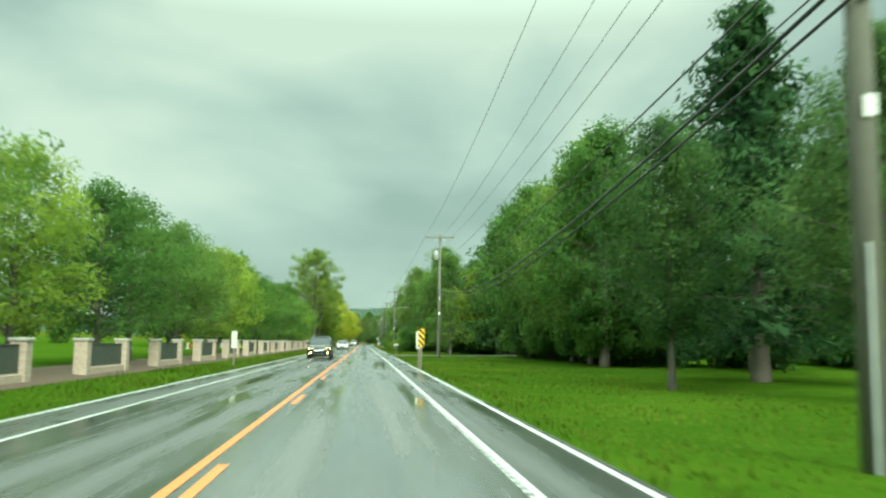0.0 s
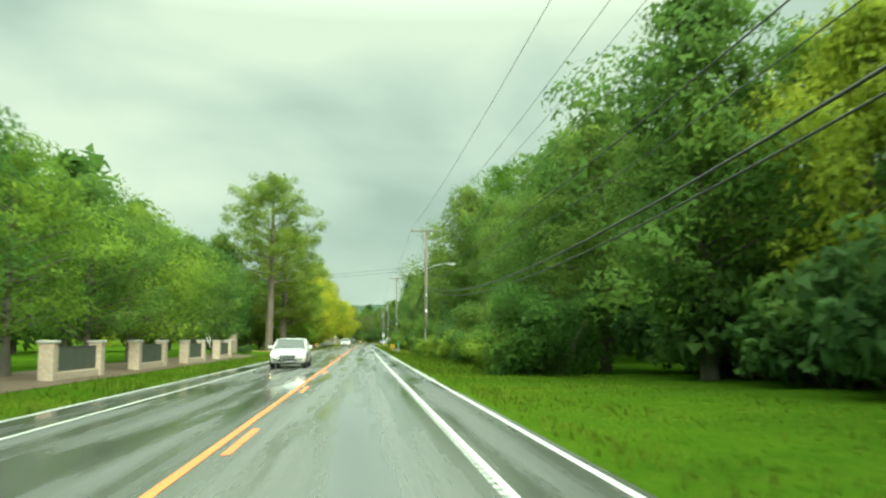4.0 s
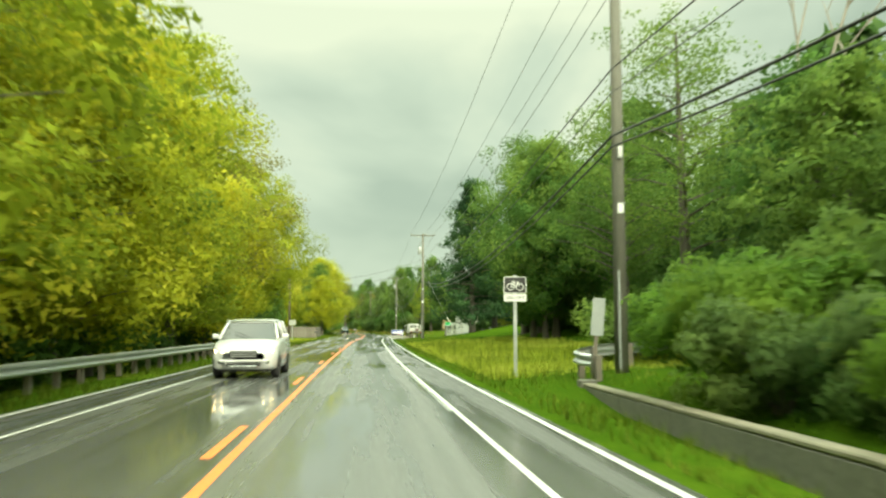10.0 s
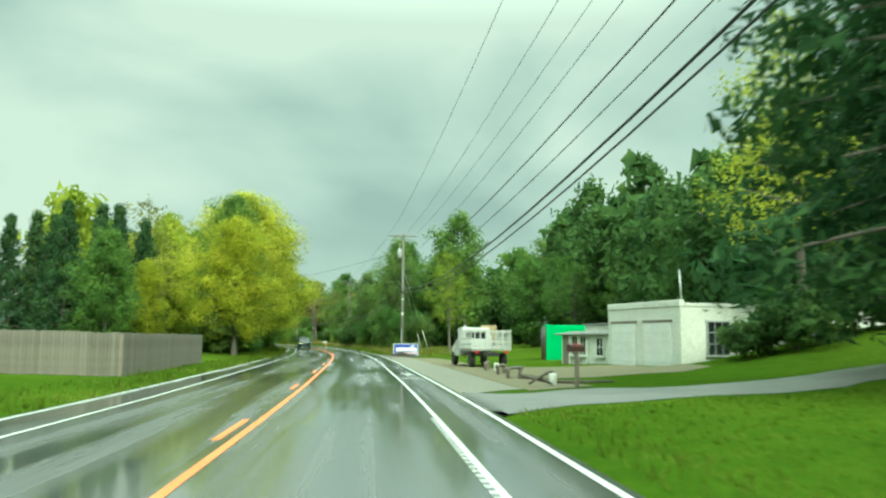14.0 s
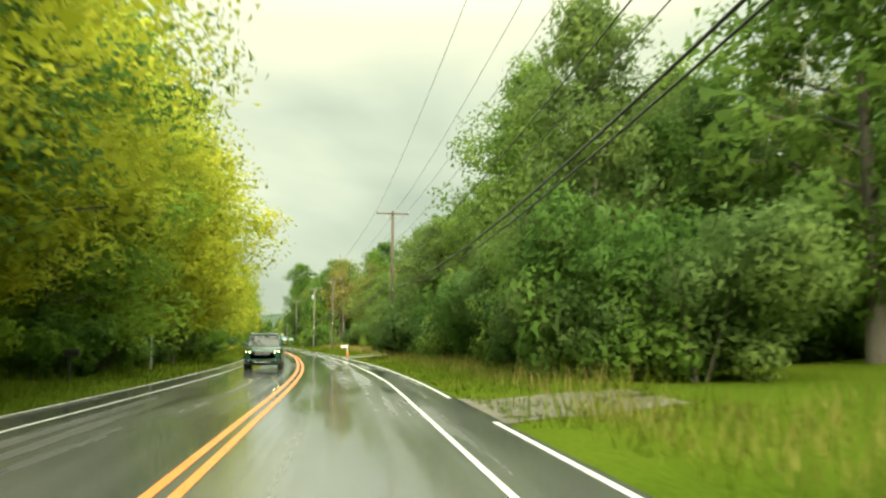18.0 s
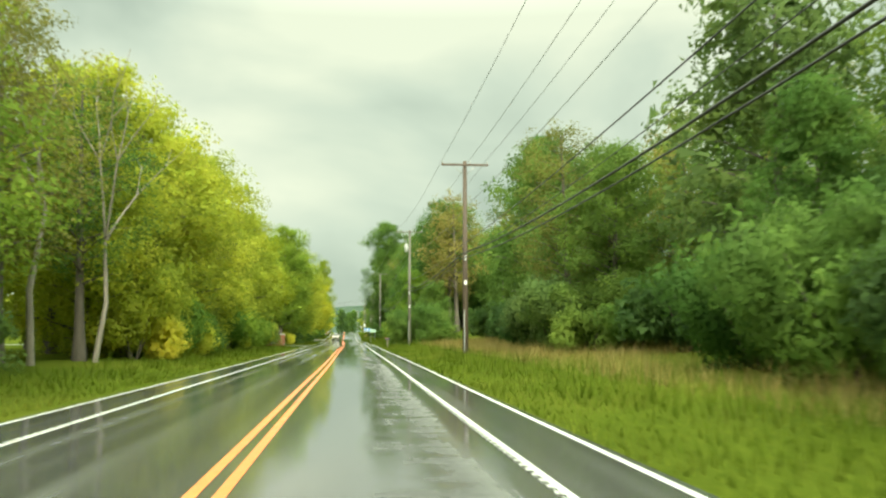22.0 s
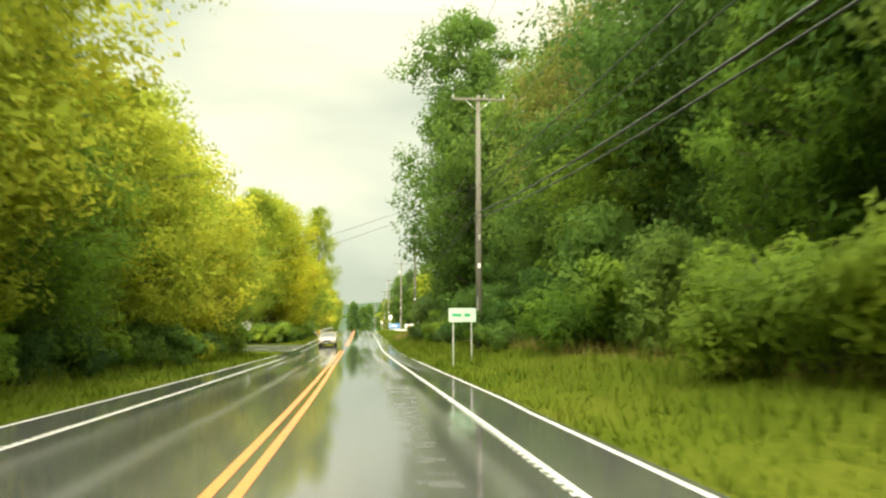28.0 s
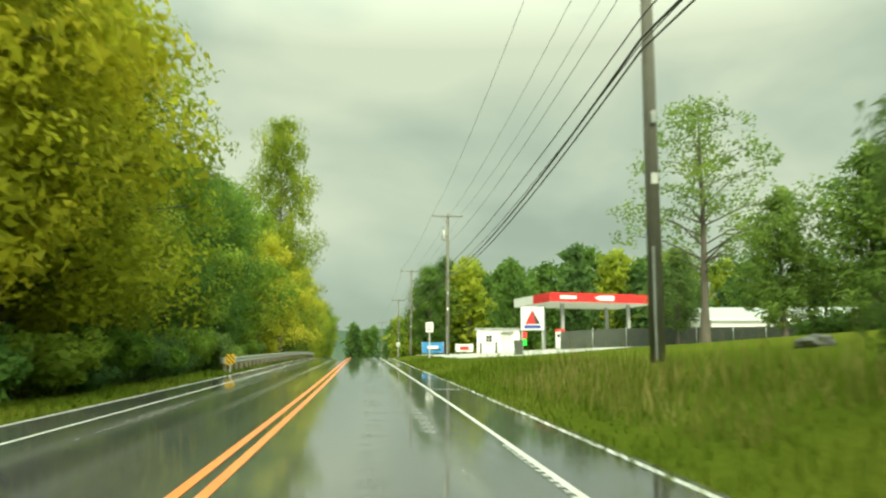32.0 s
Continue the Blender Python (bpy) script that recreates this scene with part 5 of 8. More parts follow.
def forest_stuff():
    """The trees deep in the woods, which nobody could count, as one mesh."""
    co, loops, mats, slot = [], [], [], {}
    starts, off = [], 0
    me = bpy.data.meshes.new("inner_forest")
    tot = 0
    for trunk, crown, m in FOREST:
        for src in (trunk, crown):
            mt = src.materials[0]
            if mt.name not in slot:
                slot[mt.name] = len(slot)
                me.materials.append(mt)
            n = len(src.vertices)
            a = np.empty(3 * n, np.float32)
            src.vertices.foreach_get("co", a)
            a = a.reshape(-1, 3) @ np.array(m.to_3x3()).T + np.array(m.translation)
            li = np.empty(len(src.loops), np.int32)
            src.loops.foreach_get("vertex_index", li)
            co.append(a)
            loops.append(li + off)
            off += n
            mats.append(np.full(len(src.polygons), slot[mt.name], np.int32))
            starts.append(np.full(len(src.polygons), len(li) // len(src.polygons), np.int32))
    co, loops, mats, sizes = np.concatenate(co), np.concatenate(loops), np.concatenate(mats), np.concatenate(starts)
    me.vertices.add(len(co))
    me.vertices.foreach_set("co", co.astype(np.float32).ravel())
    me.loops.add(len(loops))
    me.loops.foreach_set("vertex_index", loops)
    me.polygons.add(len(mats))
    me.polygons.foreach_set("loop_start", (np.cumsum(sizes) - sizes).astype(np.int32))
    me.polygons.foreach_set("material_index", mats)
    me.update(calc_edges=True)
    tagged(new("inner_forest", me), "dense mixed forest behind the roadside trees", "forest", kind="stuff")
# right: round the petrol station and over the crest
plant("airy", -20.6, 776, 15.6, 1.12, "open-crowned tree beside the petrol station", "lawn trees")
for y, d, h, w in ((781, 30, 10.5, 1.2), (779, 35, 13, 1.25), (784, 40, 12.5, 1.2), (776, 44, 12, 1.2), (792, 27, 8, 1.1)):
    plant("oak_b_green" if y % 2 else "oak_a_dark", cx(y) + d, y, h, w)
hedge(["dark", "green"], 775, 800, 34, 46, 2.5, 1.2, 1.8, forest=True)
row(["back_a", "back_b"], 770, 880, 62, 80, 9, 11, 14, group="forest")
row(["back_b", "back_a", "oak_b_green"], 838, 900, 20, 62, 3, 12, 15, group="forest")
row(["back_b", "back_lime", "back_b", "oak_c_green"], 850, 940, 16, 66, 2.2, 14, 18, group="forest")
row(["oak_b_green", "oak_b"], 846, 870, 10, 15, 7, 12, 16)
row(["back_a", "back_b", "back_lime"], 880, 1080, 11, 20, 9, 10, 14, group="forest")
row(["back_a", "back_b"], 1060, 1100, -40, 40, 2.2, 14, 18, group="forest")
forest_stuff()


def far_ridge():
    """The wooded hills beyond the valley, rain haze put into their flat grey-green: higher straight ahead, lower where
    the road bends to.
    """
    vs, fs = [], []
    ys, n = [1330, 1420, 1520, 1640, 1780, 1950, 2150, 2400], 240
    for i, y in enumerate(ys):
        for k in range(n + 1):
            x = -900 + 1800 * k / n
            h = 46 + 26 * ease(-170, -10, x) + 14 * ease(0, 170, x) + 10 * noise.noise((x * 0.004, 3.1, 0)) + 6 * noise.noise((x * 0.02, y * 0.01, 1))
            h *= math.sin(math.pi * 0.5 * min(1, (i + 0.02) / 5)) if i < 6 else 1 - 0.25 * (i - 5)
            h += 3.4 * noise.noise((x * 0.09, y * 0.08, 5)) + 2.2 * noise.noise((x * 0.31, y * 0.2, 9))
            vs.append((x, y, h + 2))
    for i in range(len(ys) - 1):
        for k in range(n):
            a = i * (n + 1) + k
            fs.append((a, a + 1, a + n + 2, a + n + 1))
    tagged(new("backdrop", mesh_of("backdrop", vs, fs, M_HAZED_WOODS, True)), "distant wooded hills with rain haze in their colour", "hills", kind="structure")


far_ridge()


# the tall pine on the dry grass
def tall_pine(x, y, height, label, seed, spread=7.0, low=0.36):
    global rng
    rng = np.random.default_rng(seed)
    tubes, cl = [], []
    tp = [(0.25 * math.sin(2 * q), 0.2 * q, height * 0.97 * q) for q in np.linspace(0, 1, 10)]
    tubes.append(tube(tp, [0.62, 0.46, 0.43, 0.40, 0.37, 0.33, 0.27, 0.20, 0.12, 0.04], 12, False))
    for i in range(46):
        u = i / 45
        z = height * (low + (0.96 - low) * u)
        reach = (1.0 - 0.62 * u ** 2.6) * spread * rng.uniform(0.5, 1.0) * (0.75 if u < 0.12 else 1)
        a = i * 2.399 + rng.uniform(-0.3, 0.3)
        b = Vector((0.1, 0.1, z - 0.3))
        tip = Vector((math.cos(a) * reach, math.sin(a) * reach, z + 0.9 + 0.1 * reach))
        mid = (b + tip) / 2 + Vector((0, 0, -0.1))
        tubes.append(tube([b, mid, tip], [0.11 * (1.2 - u), 0.07 * (1.2 - u), 0.015], 5, False))
        cl += [(tip, rng.uniform(1.2, 1.9)), (mid.lerp(tip, 0.45), rng.uniform(1.0, 1.6))]
        if u > 0.3:
            cl.append((mid, rng.uniform(0.8, 1.3)))
    for i in range(7):
        a, z = i * 2.1, height * (0.14 + 0.03 * i)
        tubes.append(tube([(0, 0, z), (math.cos(a) * 1.3, math.sin(a) * 1.3, z + 0.25), (math.cos(a) * 2.4, math.sin(a) * 2.4, z + 0.15)], [0.06, 0.035, 0.01], 5, False))
    n = 36000
    pos, nor = tufts([tuple(c) for c, s in cl], [s for c, s in cl], n, 6, 0.5, 0.6)
    e = thing("pine_tree", Matrix.Translation((x, y, ground_z(x, y) - 0.1)), label, "tree", "roadside trees")
    tv, tf = join_tubes(tubes)
    part("trunk", mesh_of("trunk", tv, tf, M_BARK, True), None, e)
    part("crown", leaf_mesh("crown", pos, nor + np.array([0, 0, 0.2]), 0.27 * rng.uniform(0.6, 1.4, n), M_PINE, 0.35), None, e)


tall_pine(-10.9, 209.5, 24.0, "tall pine with a bare lower trunk and clumped needles", 41, 7.6, 0.40)
tall_pine(-10.4, 223.3, 18.5, "smaller pine beside the tall one", 42, 7.0, 0.26)


def bare_tree(x, y, height, seed, label):
    """A dead tree: trunk and forked bare limbs."""
    random.seed(seed)
    tubes = []
    def limb(p, d, ln, r, depth):
        q = p + d * ln
        tubes.append(tube([p, (p + q) / 2 + Vector((random.uniform(-1, 1), random.uniform(-1, 1), 0)) * ln * 0.06, q], [r, r * 0.8, r * 0.55], 5, False))
        if depth:
            for _ in range(3 if depth > 1 else 2):
                nd_ = (d + Vector((random.uniform(-0.6, 0.6), random.uniform(-0.6, 0.6), random.uniform(-0.1, 0.35)))).normalized()
                limb(q, nd_, ln * random.uniform(0.5, 0.75), r * 0.5, depth - 1)
    limb(Vector((0, 0, 0)), Vector((0.05, 0, 1)).normalized(), height * 0.42, 0.011 * height, 3)
    ob = new("dead_tree", mesh_of("dead_tree", *join_tubes(tubes), M_DEADWOOD, True))
    ob.location = (x, y, ground_z(x, y) - 0.1)
    tagged(ob, label, "tree", "dead trees")


bare_tree(19.5, 268, 19, 3, "grey dead tree with bare forked limbs")
bare_tree(cx(540.5) - 10.6, 540.5, 14, 4, "pale dead tree with bare limbs among green ones")
bare_tree(cx(545) - 9.6, 545, 12.5, 6, "pale dead tree with bare limbs among green ones")
bare_tree(24.5, 360, 13, 5, "half-dead tree with crooked bare limbs")
random.seed(11)


# grass
def blade_stuff(name, spans, per_m, h0, h1, material, label, width=0.02):
    """Grass blades strewn over strips (y0, y1, d0, d1)."""
    g = np.random.default_rng(5)
    vs = []
    for y0, y1, d0, d1 in spans:
        n = int((y1 - y0) * abs(d1 - d0) * per_m)
        ys, dd = g.uniform(y0, y1, n), d0 + (d1 - d0) * g.uniform(0, 1, n) ** 1.4
        clump = 0.78 + 0.22 * (np.sin(ys * 0.47 + 2.1 * np.sin(dd * 0.9)) + np.sin(dd * 1.7 + ys * 0.83 + 1.3 * np.sin(ys * 0.21)))
        hh, aa, le = g.uniform(h0, h1, n) * clump, g.uniform(0, 6.28, n), g.normal(0, 0.26, (n, 2))
        for y, d, h, a, l in zip(ys, dd, hh, aa, le):
            x = cx_fast(y) + d
            z = ground_z_fast(x, y, d)
            u, v = math.cos(a) * width, math.sin(a) * width
            vs += [(x - u, y - v, z - 0.02), (x + u, y + v, z - 0.02), (x + l[0] * h, y + l[1] * h, z + h)]
    m = len(vs) // 3
    me = bpy.data.meshes.new(name)
    me.vertices.add(3 * m)
    me.vertices.foreach_set("co", np.array(vs, np.float32).ravel())
    me.loops.add(3 * m)
    me.loops.foreach_set("vertex_index", np.arange(3 * m, dtype=np.int32))
    me.polygons.add(m)
    me.polygons.foreach_set("loop_start", np.arange(0, 3 * m, 3, dtype=np.int32))
    me.update(calc_edges=True)
    me.shade_smooth()
    me.normals_split_custom_set_from_vertices(np.tile((0.0, 0.0, 1.0), (3 * m, 1)).tolist())
    me.materials.append(material)
    tagged(new(name, me), label, "grass", kind="stuff")


GY = np.arange(-60, 1000, 1.0)
GD = [-14, -12, -10, -8.5, -7.2, -6.2, -5.4, -4.85, -4.4, 0, 4.3, 4.85, 5.4, 6.2, 7.2, 8.2, 9.2, 10.5, 12, 14, 16.5, 19, 22]
GCX = np.array([cx(v) for v in GY])
GZ = np.array([[ground_z(c + d, v) for d in GD] for v, c in zip(GY, GCX)])


def cx_fast(y):
    i = int(y + 60)
    f = y + 60 - i
    return GCX[i] * (1 - f) + GCX[i + 1] * f


def ground_z_fast(x, y, d):
    i = int(y + 60)
    j = max(0, min(len(GD) - 2, int(np.searchsorted(GD, d)) - 1))
    f, q = y + 60 - i, (d - GD[j]) / (GD[j + 1] - GD[j])
    return (GZ[i, j] * (1 - q) + GZ[i, j + 1] * q) * (1 - f) + (GZ[i + 1, j] * (1 - q) + GZ[i + 1, j + 1] * q) * f


blade_stuff("verge_grass", [(-5, 86, 4.75, 5.3), (91, 128, 4.75, 5.3), (128, 300, 4.6, 8.5), (300, 346, 4.75, 5.6), (413, 428, 4.7, 7.5), (434, 495, 4.9, 9), (506, 800, 4.7, 8), (-5, 330, -4.4, -7), (335, 612, -4.6, -7.4), (632, 700, -4.4, -7.4), (729, 820, -4.6, -7)],
            26, 0.10, 0.26, M_BLADES, "short green grass along the road's edge", 0.018)
blade_stuff("lawn_grass", [(-5, 86, 5.2, 13), (91, 128, 5.2, 12), (309, 346, 5.4, 13)],
            30, 0.05, 0.11, M_BLADES, "short mown grass on the lawns", 0.02)
blade_stuff("tall_grass", [(186, 234, 4.9, 8), (262, 300, 5.2, 10), (413, 436, 5.4, 15), (434, 494, 6.2, 9.5), (512, 540, 6, 9), (540, 600, 6, 9), (606, 735, 6, 10), (735, 765, 5.6, 8.4), (420, 612, -6, -8.6), (634, 698, -6, -8.6)],
            9, 0.35, 0.8, M_BLADES, "tall uncut grass on the verge", 0.016)
blade_stuff("dry_weed_stalks", [(414, 436, 6.0, 15), (440, 494, 6.6, 9.5), (510, 536, 8.2, 11.6), (510, 536, 8.6, 11.6), (536, 600, 8.4, 15), (545, 598, 10, 20), (556, 594, 11, 19), (612, 700, 8.2, 10.5), (664, 735, 8.0, 11), (733, 752, 5.8, 8.2), (733, 750, 6.0, 8.2)],
            14, 0.35, 0.85, M_WEEDS, "dry straw-coloured weed stalks on the verge", 0.008)
blade_stuff("yellow_grass", [(188, 240, 5.4, 7.5), (258, 309, 5.0, 12.5), (260, 305, 5.4, 13.5), (320, 345, -5.4, -8.5)],
            46, 0.16, 0.38, M_PALE_WEEDS, "tall yellow-green grass gone to seed on the verge", 0.013)
# ---------------------------------------------------------------- utility poles and lines
ARM = 2.83
INSULATOR = spin([(0.02, 0), (0.055, 0.01), (0.055, 0.05), (0.035, 0.06), (0.06, 0.09), (0.045, 0.16), (0.02, 0.18)], 8)


def utility_pole(y, x, top, dark=False, can=False, lamp=False, pins=(-1.34, 0.32, 1.34), label=""):
    g = ground_z(x, y)
    h = top - g
    m = Matrix.Translation((x, y, g - 0.1)) @ Matrix.Rotation(radians(heading(y)), 4, "Z")
    e = thing("utility_pole", m, label or ("dark brown" if dark else "grey weathered") + " wooden utility pole with one crossarm" + (", a transformer can" if can else "") + (" and a street lamp" if lamp else ""),
              "utility pole", "utility poles")
    wood = M_POLE_DARK if dark else M_POLE
    part("pole", tubed("pole", [(0, 0, 0), (0, 0, h * 0.5), (0.02, 0, h + 0.25)], [0.175, 0.15, 0.115], wood, 12), wood, e)
    part("crossarm", boxed((0, -0.17, h), (ARM, 0.10, 0.12), 0.012), wood, e)
    for s in (-1, 1):
        part("brace", tubed("brace", [(s * 0.68, -0.17, h - 0.05), (s * 0.05, -0.15, h - 0.62)], 0.022, M_STEEL, 6), M_STEEL, e)
    for p in pins:
        o = part("insulator", mesh_of("insulator", *INSULATOR, M_GREY, True), M_GREY, e)
        o.location = (p, -0.17, h + 0.06)
    if can:
        vs, fs = spin([(0.05, 0), (0.2, 0.02), (0.22, 0.06), (0.22, 0.8), (0.18, 0.86), (0.05, 0.9)], 14)
        o = part("transformer", mesh_of("transformer", vs, fs, M_GREY, True), M_GREY, e, "grey cylindrical transformer can")
        o.location = (-0.36, -0.1, h - 2.2)
        b = part("bushing", mesh_of("bushing", *INSULATOR, M_GREY, True), M_GREY, o)
        b.location = (0, 0, 0.88)
        part("bracket", boxed((0.24, 0.05, 0.5), (0.22, 0.06, 0.08), 0.008), M_STEEL, o)
        part("fuse_cutout", tubed("fuse_cutout", [(-0.3, -0.1, h - 0.75), (-0.36, -0.15, h - 1.15)], 0.035, M_GREY, 6), M_GREY, e)
    part("cable_bracket", boxed((0.0, -0.19, 5.75), (0.12, 0.12, 0.3), 0.01), M_STEEL, e)
    part("ground_wire_cover", boxed((-0.08, -0.165, 1.4), (0.05, 0.03, 2.6), 0.006), M_GREY, e)
    part("number_tag", boxed((0.0, -0.178, 4.3), (0.16, 0.02, 0.26), 0.005), M_WHITE, e, "small pale tag")
    if lamp:
        arm = [(0.1, -0.1, h * 0.70), (0.7, -0.25, h * 0.70 + 0.28), (1.5, -0.4, h * 0.70 + 0.42), (2.0, -0.45, h * 0.70 + 0.42)]
        part("lamp_arm", tubed("lamp_arm", arm, 0.032, M_STEEL, 8), M_STEEL, e)
        hd = bmesh.new()
        box(hd, (2.3, -0.48, h * 0.70 + 0.43), (0.75, 0.3, 0.16), None, 0.05)
        lampo = part("lamp_head", hd, M_GREY, e, "pale cobra-head street lamp")
        part("lens", boxed((2.35, -0.48, h * 0.70 + 0.33), (0.4, 0.22, 0.06), 0.02), M_WHITE, lampo)
    return e


#        y      x      top   dark   can    lamp
POLES = [(-76, 8.0, 11.6, 0, 0, 0), (9.2, 7.6, 11.5, 0, 0, 0), (81.5, 8.9, 11.7, 0, 1, 0), (171.7, 7.62, 11.6, 0, 0, 1), (256.8, 8.05, 13.3, 0, 0, 0), (332.5, 8.5, 12.2, 0, 1, 0),
         (415.0, 8.9, 12.1, 0, 1, 0), (492.2, 4.33, 12.45, 1, 0, 0), (559.2, -4.35, 11.65, 1, 0, 0), (601.4, -10.53, 12.8, 0, 1, 0), (680.3, -21.9, 13.9, 0, 0, 0), (742.9, -30.2, 14.4, 0, 1, 0),
         (800.5, -37.5, 15.5, 0, 1, 0), (842, -44.5, 15.0, 0, 0, 0), (900.9, -52.3, 15.4, 0, 0, 0), (985, -66, 15.0, 0, 0, 0)]
for y, x, top, dark, can, lamp in POLES:
    utility_pole(y, x, top, bool(dark), bool(can), bool(lamp))


def hanging(name, a, b, sag, r, material, label, group="overhead lines", n=14):
    a, b = Vector(a), Vector(b)
    pts = [a.lerp(b, i / n) - Vector((0, 0, 4 * sag * (i / n) * (1 - i / n))) for i in range(n + 1)]
    ob = new(name, tubed(name, pts, r, material, 5))
    return tagged(ob, label, "overhead line", group)


for (y0, x0, t0, *_), (y1, x1, t1, *_) in zip(POLES, POLES[1:]):
    span = y1 - y0
    for p in (-1.34, 0.32, 1.34):
        hanging("power_line", (x0 + p, y0 - 0.17, t0 + 0.22), (x1 + p, y1 - 0.17, t1 + 0.22), span * 0.012, 0.011, M_WIRE, "thin grey power line strung between utility poles")
    hanging("neutral_line", (x0 + 0.3, y0 - 0.17, t0 - 2.4), (x1 + 0.3, y1 - 0.17, t1 - 2.4), span * 0.012, 0.012, M_WIRE, "thin grey neutral line strung below the crossarms")
# heights of the upper and the lower black cables at each pole, and how far the lower one sags over the span that follows
CABLES = [(7.4, 6.2, 0.022), (6.5, 5.75, 0.023), (7.7, 6.6, 0.027), (7.8, 6.4, 0.027), (8.1, 6.35, 0.022), (7.9, 6.9, 0.021), (8.2, 6.8, 0.022), (7.6, 6.5, 0.016),
          (6.7, 6.2, 0.012), (7.3, 6.5, 0.020), (9.0, 7.7, 0.012), (9.85, 9.35, 0.016), (10.6, 9.8, 0.014), (10.9, 9.7, 0.014), (11.0, 9.8, 0.014), (10.8, 9.6, 0.014)]
for (y0, x0, *_), (y1, x1, *_), (a0, c0, sag), (a1, c1, _) in zip(POLES, POLES[1:], CABLES, CABLES[1:]):
    for z0, z1, r, k in ((a0, a1, 0.020, 0.62), (a0 - 0.62, a1 - 0.62, 0.014, 0.72), (c0, c1, 0.034, 1.0), (c0 - 0.28, c1 - 0.28, 0.026, 1.02)):
        hanging("phone_cable", (x0 - 0.2, y0 - 0.25, z0), (x1 - 0.2, y1 - 0.25, z1), (y1 - y0) * sag * k, r, M_CABLE, "thick black communications cable between utility poles", n=18)
for x, y, z, ln in ((8.7, 416.2, 6.95, 0.5), (8.72, 413.4, 6.28, 0.75), (8.74, 411.9, 6.02, 0.45)):
    e = thing("splice_case", Matrix.Translation((x, y, z)), "black splice case slung under a phone cable", "splice case", "overhead lines")
    part("case", tubed("case", [(0, -ln / 2, 0), (0, -ln * 0.42, 0), (0, ln * 0.42, 0), (0, ln / 2, 0)], [0.05, 0.11, 0.11, 0.05], M_CABLE, 10), None, e)
    for q in (-0.3, 0.3):
        part("hanger", tubed("hanger", [(0, q * ln, 0.08), (0, q * ln, 0.28)], 0.012, M_WIRE, 5), None, e)
# ---------------------------------------------------------------- cemetery wall
def pillar(parent, x, y, h, w=0.46, material=None):
    o = part("pillar", boxed((x, y, h / 2), (w, w, h), 0.015), material or M_PALEBRICK, parent)
    part("cap", boxed((x, y, h + 0.05), (w + 0.1, w + 0.1, 0.1), 0.02), M_CONCRETE, o)
    n = int(h / 0.24)
    for i in range(1, n):
        part("joint", boxed((x, y, i * h / n), (w + 0.012, w + 0.012, 0.018)), M_CONCRETE, o)
    return o


def wall_unit(y):
    p = at(y, -7.9)
    e = thing("cemetery_wall", Matrix.Translation(p - Vector((0, 0, 0.03))), "low pale stone wall bay with two pillars and a dark panel", "wall", "cemetery wall bays")
    for yy in (0.0, 4.8):
        pillar(e, 0, yy, 1.2)
    part("kerb", boxed((0, 2.4, 0.14), (0.34, 4.36, 0.28), 0.02), M_PALEBRICK, e)
    part("panel", boxed((0.02, 2.4, 0.68), (0.06, 4.34, 0.74), 0.01), M_DARKPANEL, e, "dark green metal fence panel")
    part("rail", boxed((0.02, 2.4, 1.08), (0.08, 4.34, 0.06), 0.01), M_BLACK, e)


for k in range(17):
    wall_unit(-10.0 + 10.1 * k)
e = thing("entrance_wall", Matrix.Translation(at(165.4, -9.7)), "curved low brown stone entrance wall with a capped pillar", "wall")
for i in range(9):
    a = i / 8
    part("wall_block", boxed((-0.5 * (1 - a) ** 2, 4.6 * a, 0.55), (0.5, 0.62, 1.1), 0.02), M_PALEBRICK, e)
pillar(e, 0.0, 5.2, 1.6, 0.6)
ob = shrub("dark", at(171.6, -8.9).x, 171.6, 0.4, 1.1, "small clipped round bush by the entrance wall")
for i in range(14):
    y, d = 12 + i * 9.5, -15 - (i * 37 % 11)
    p = at(y, d)
    e = thing("grave_marker", Matrix.Translation(p), "low grey headstone with bright flowers in front", "headstone", "graves")
    part("stone", boxed((0, 0, 0.33), (0.16, 0.62, 0.66), 0.05), M_CONCRETE, e)
    part("base", boxed((0, 0, 0.06), (0.34, 0.85, 0.12), 0.02), M_CONCRETE, e)
    fl = leaf_mesh("flowers", np.array([0.3, 0, 0.32]) + ball(60) * 0.2, ball(60), np.full(60, 0.12), (M_RED, M_ORANGE, M_WHITE, M_YELLOW)[i % 4])
    part("flowers", fl, None, e, "bunch of bright artificial flowers")


# ---------------------------------------------------------------- signs
def sign_post(y, d, h, label, category="road sign", group="road signs", wooden=False, turn=0.0):
    e = thing("road_sign", Matrix.Translation(at(y, d) - Vector((0, 0, 0.15))) @ Matrix.Rotation(radians(heading(y) + turn), 4, "Z"), label, category, group)
    if wooden:
        part("post", boxed((0, 0.06, h / 2), (0.09, 0.09, h), 0.006), M_FENCE, e)
    else:
        bm = bmesh.new()
        box(bm, (0, 0.045, h / 2), (0.028, 0.05, h))
        box(bm, (-0.03, 0.024, h / 2), (0.035, 0.006, h))
        box(bm, (0.03, 0.024, h / 2), (0.035, 0.006, h))
        part("post", bm, M_STEEL, e, "galvanised steel sign post")
    return e


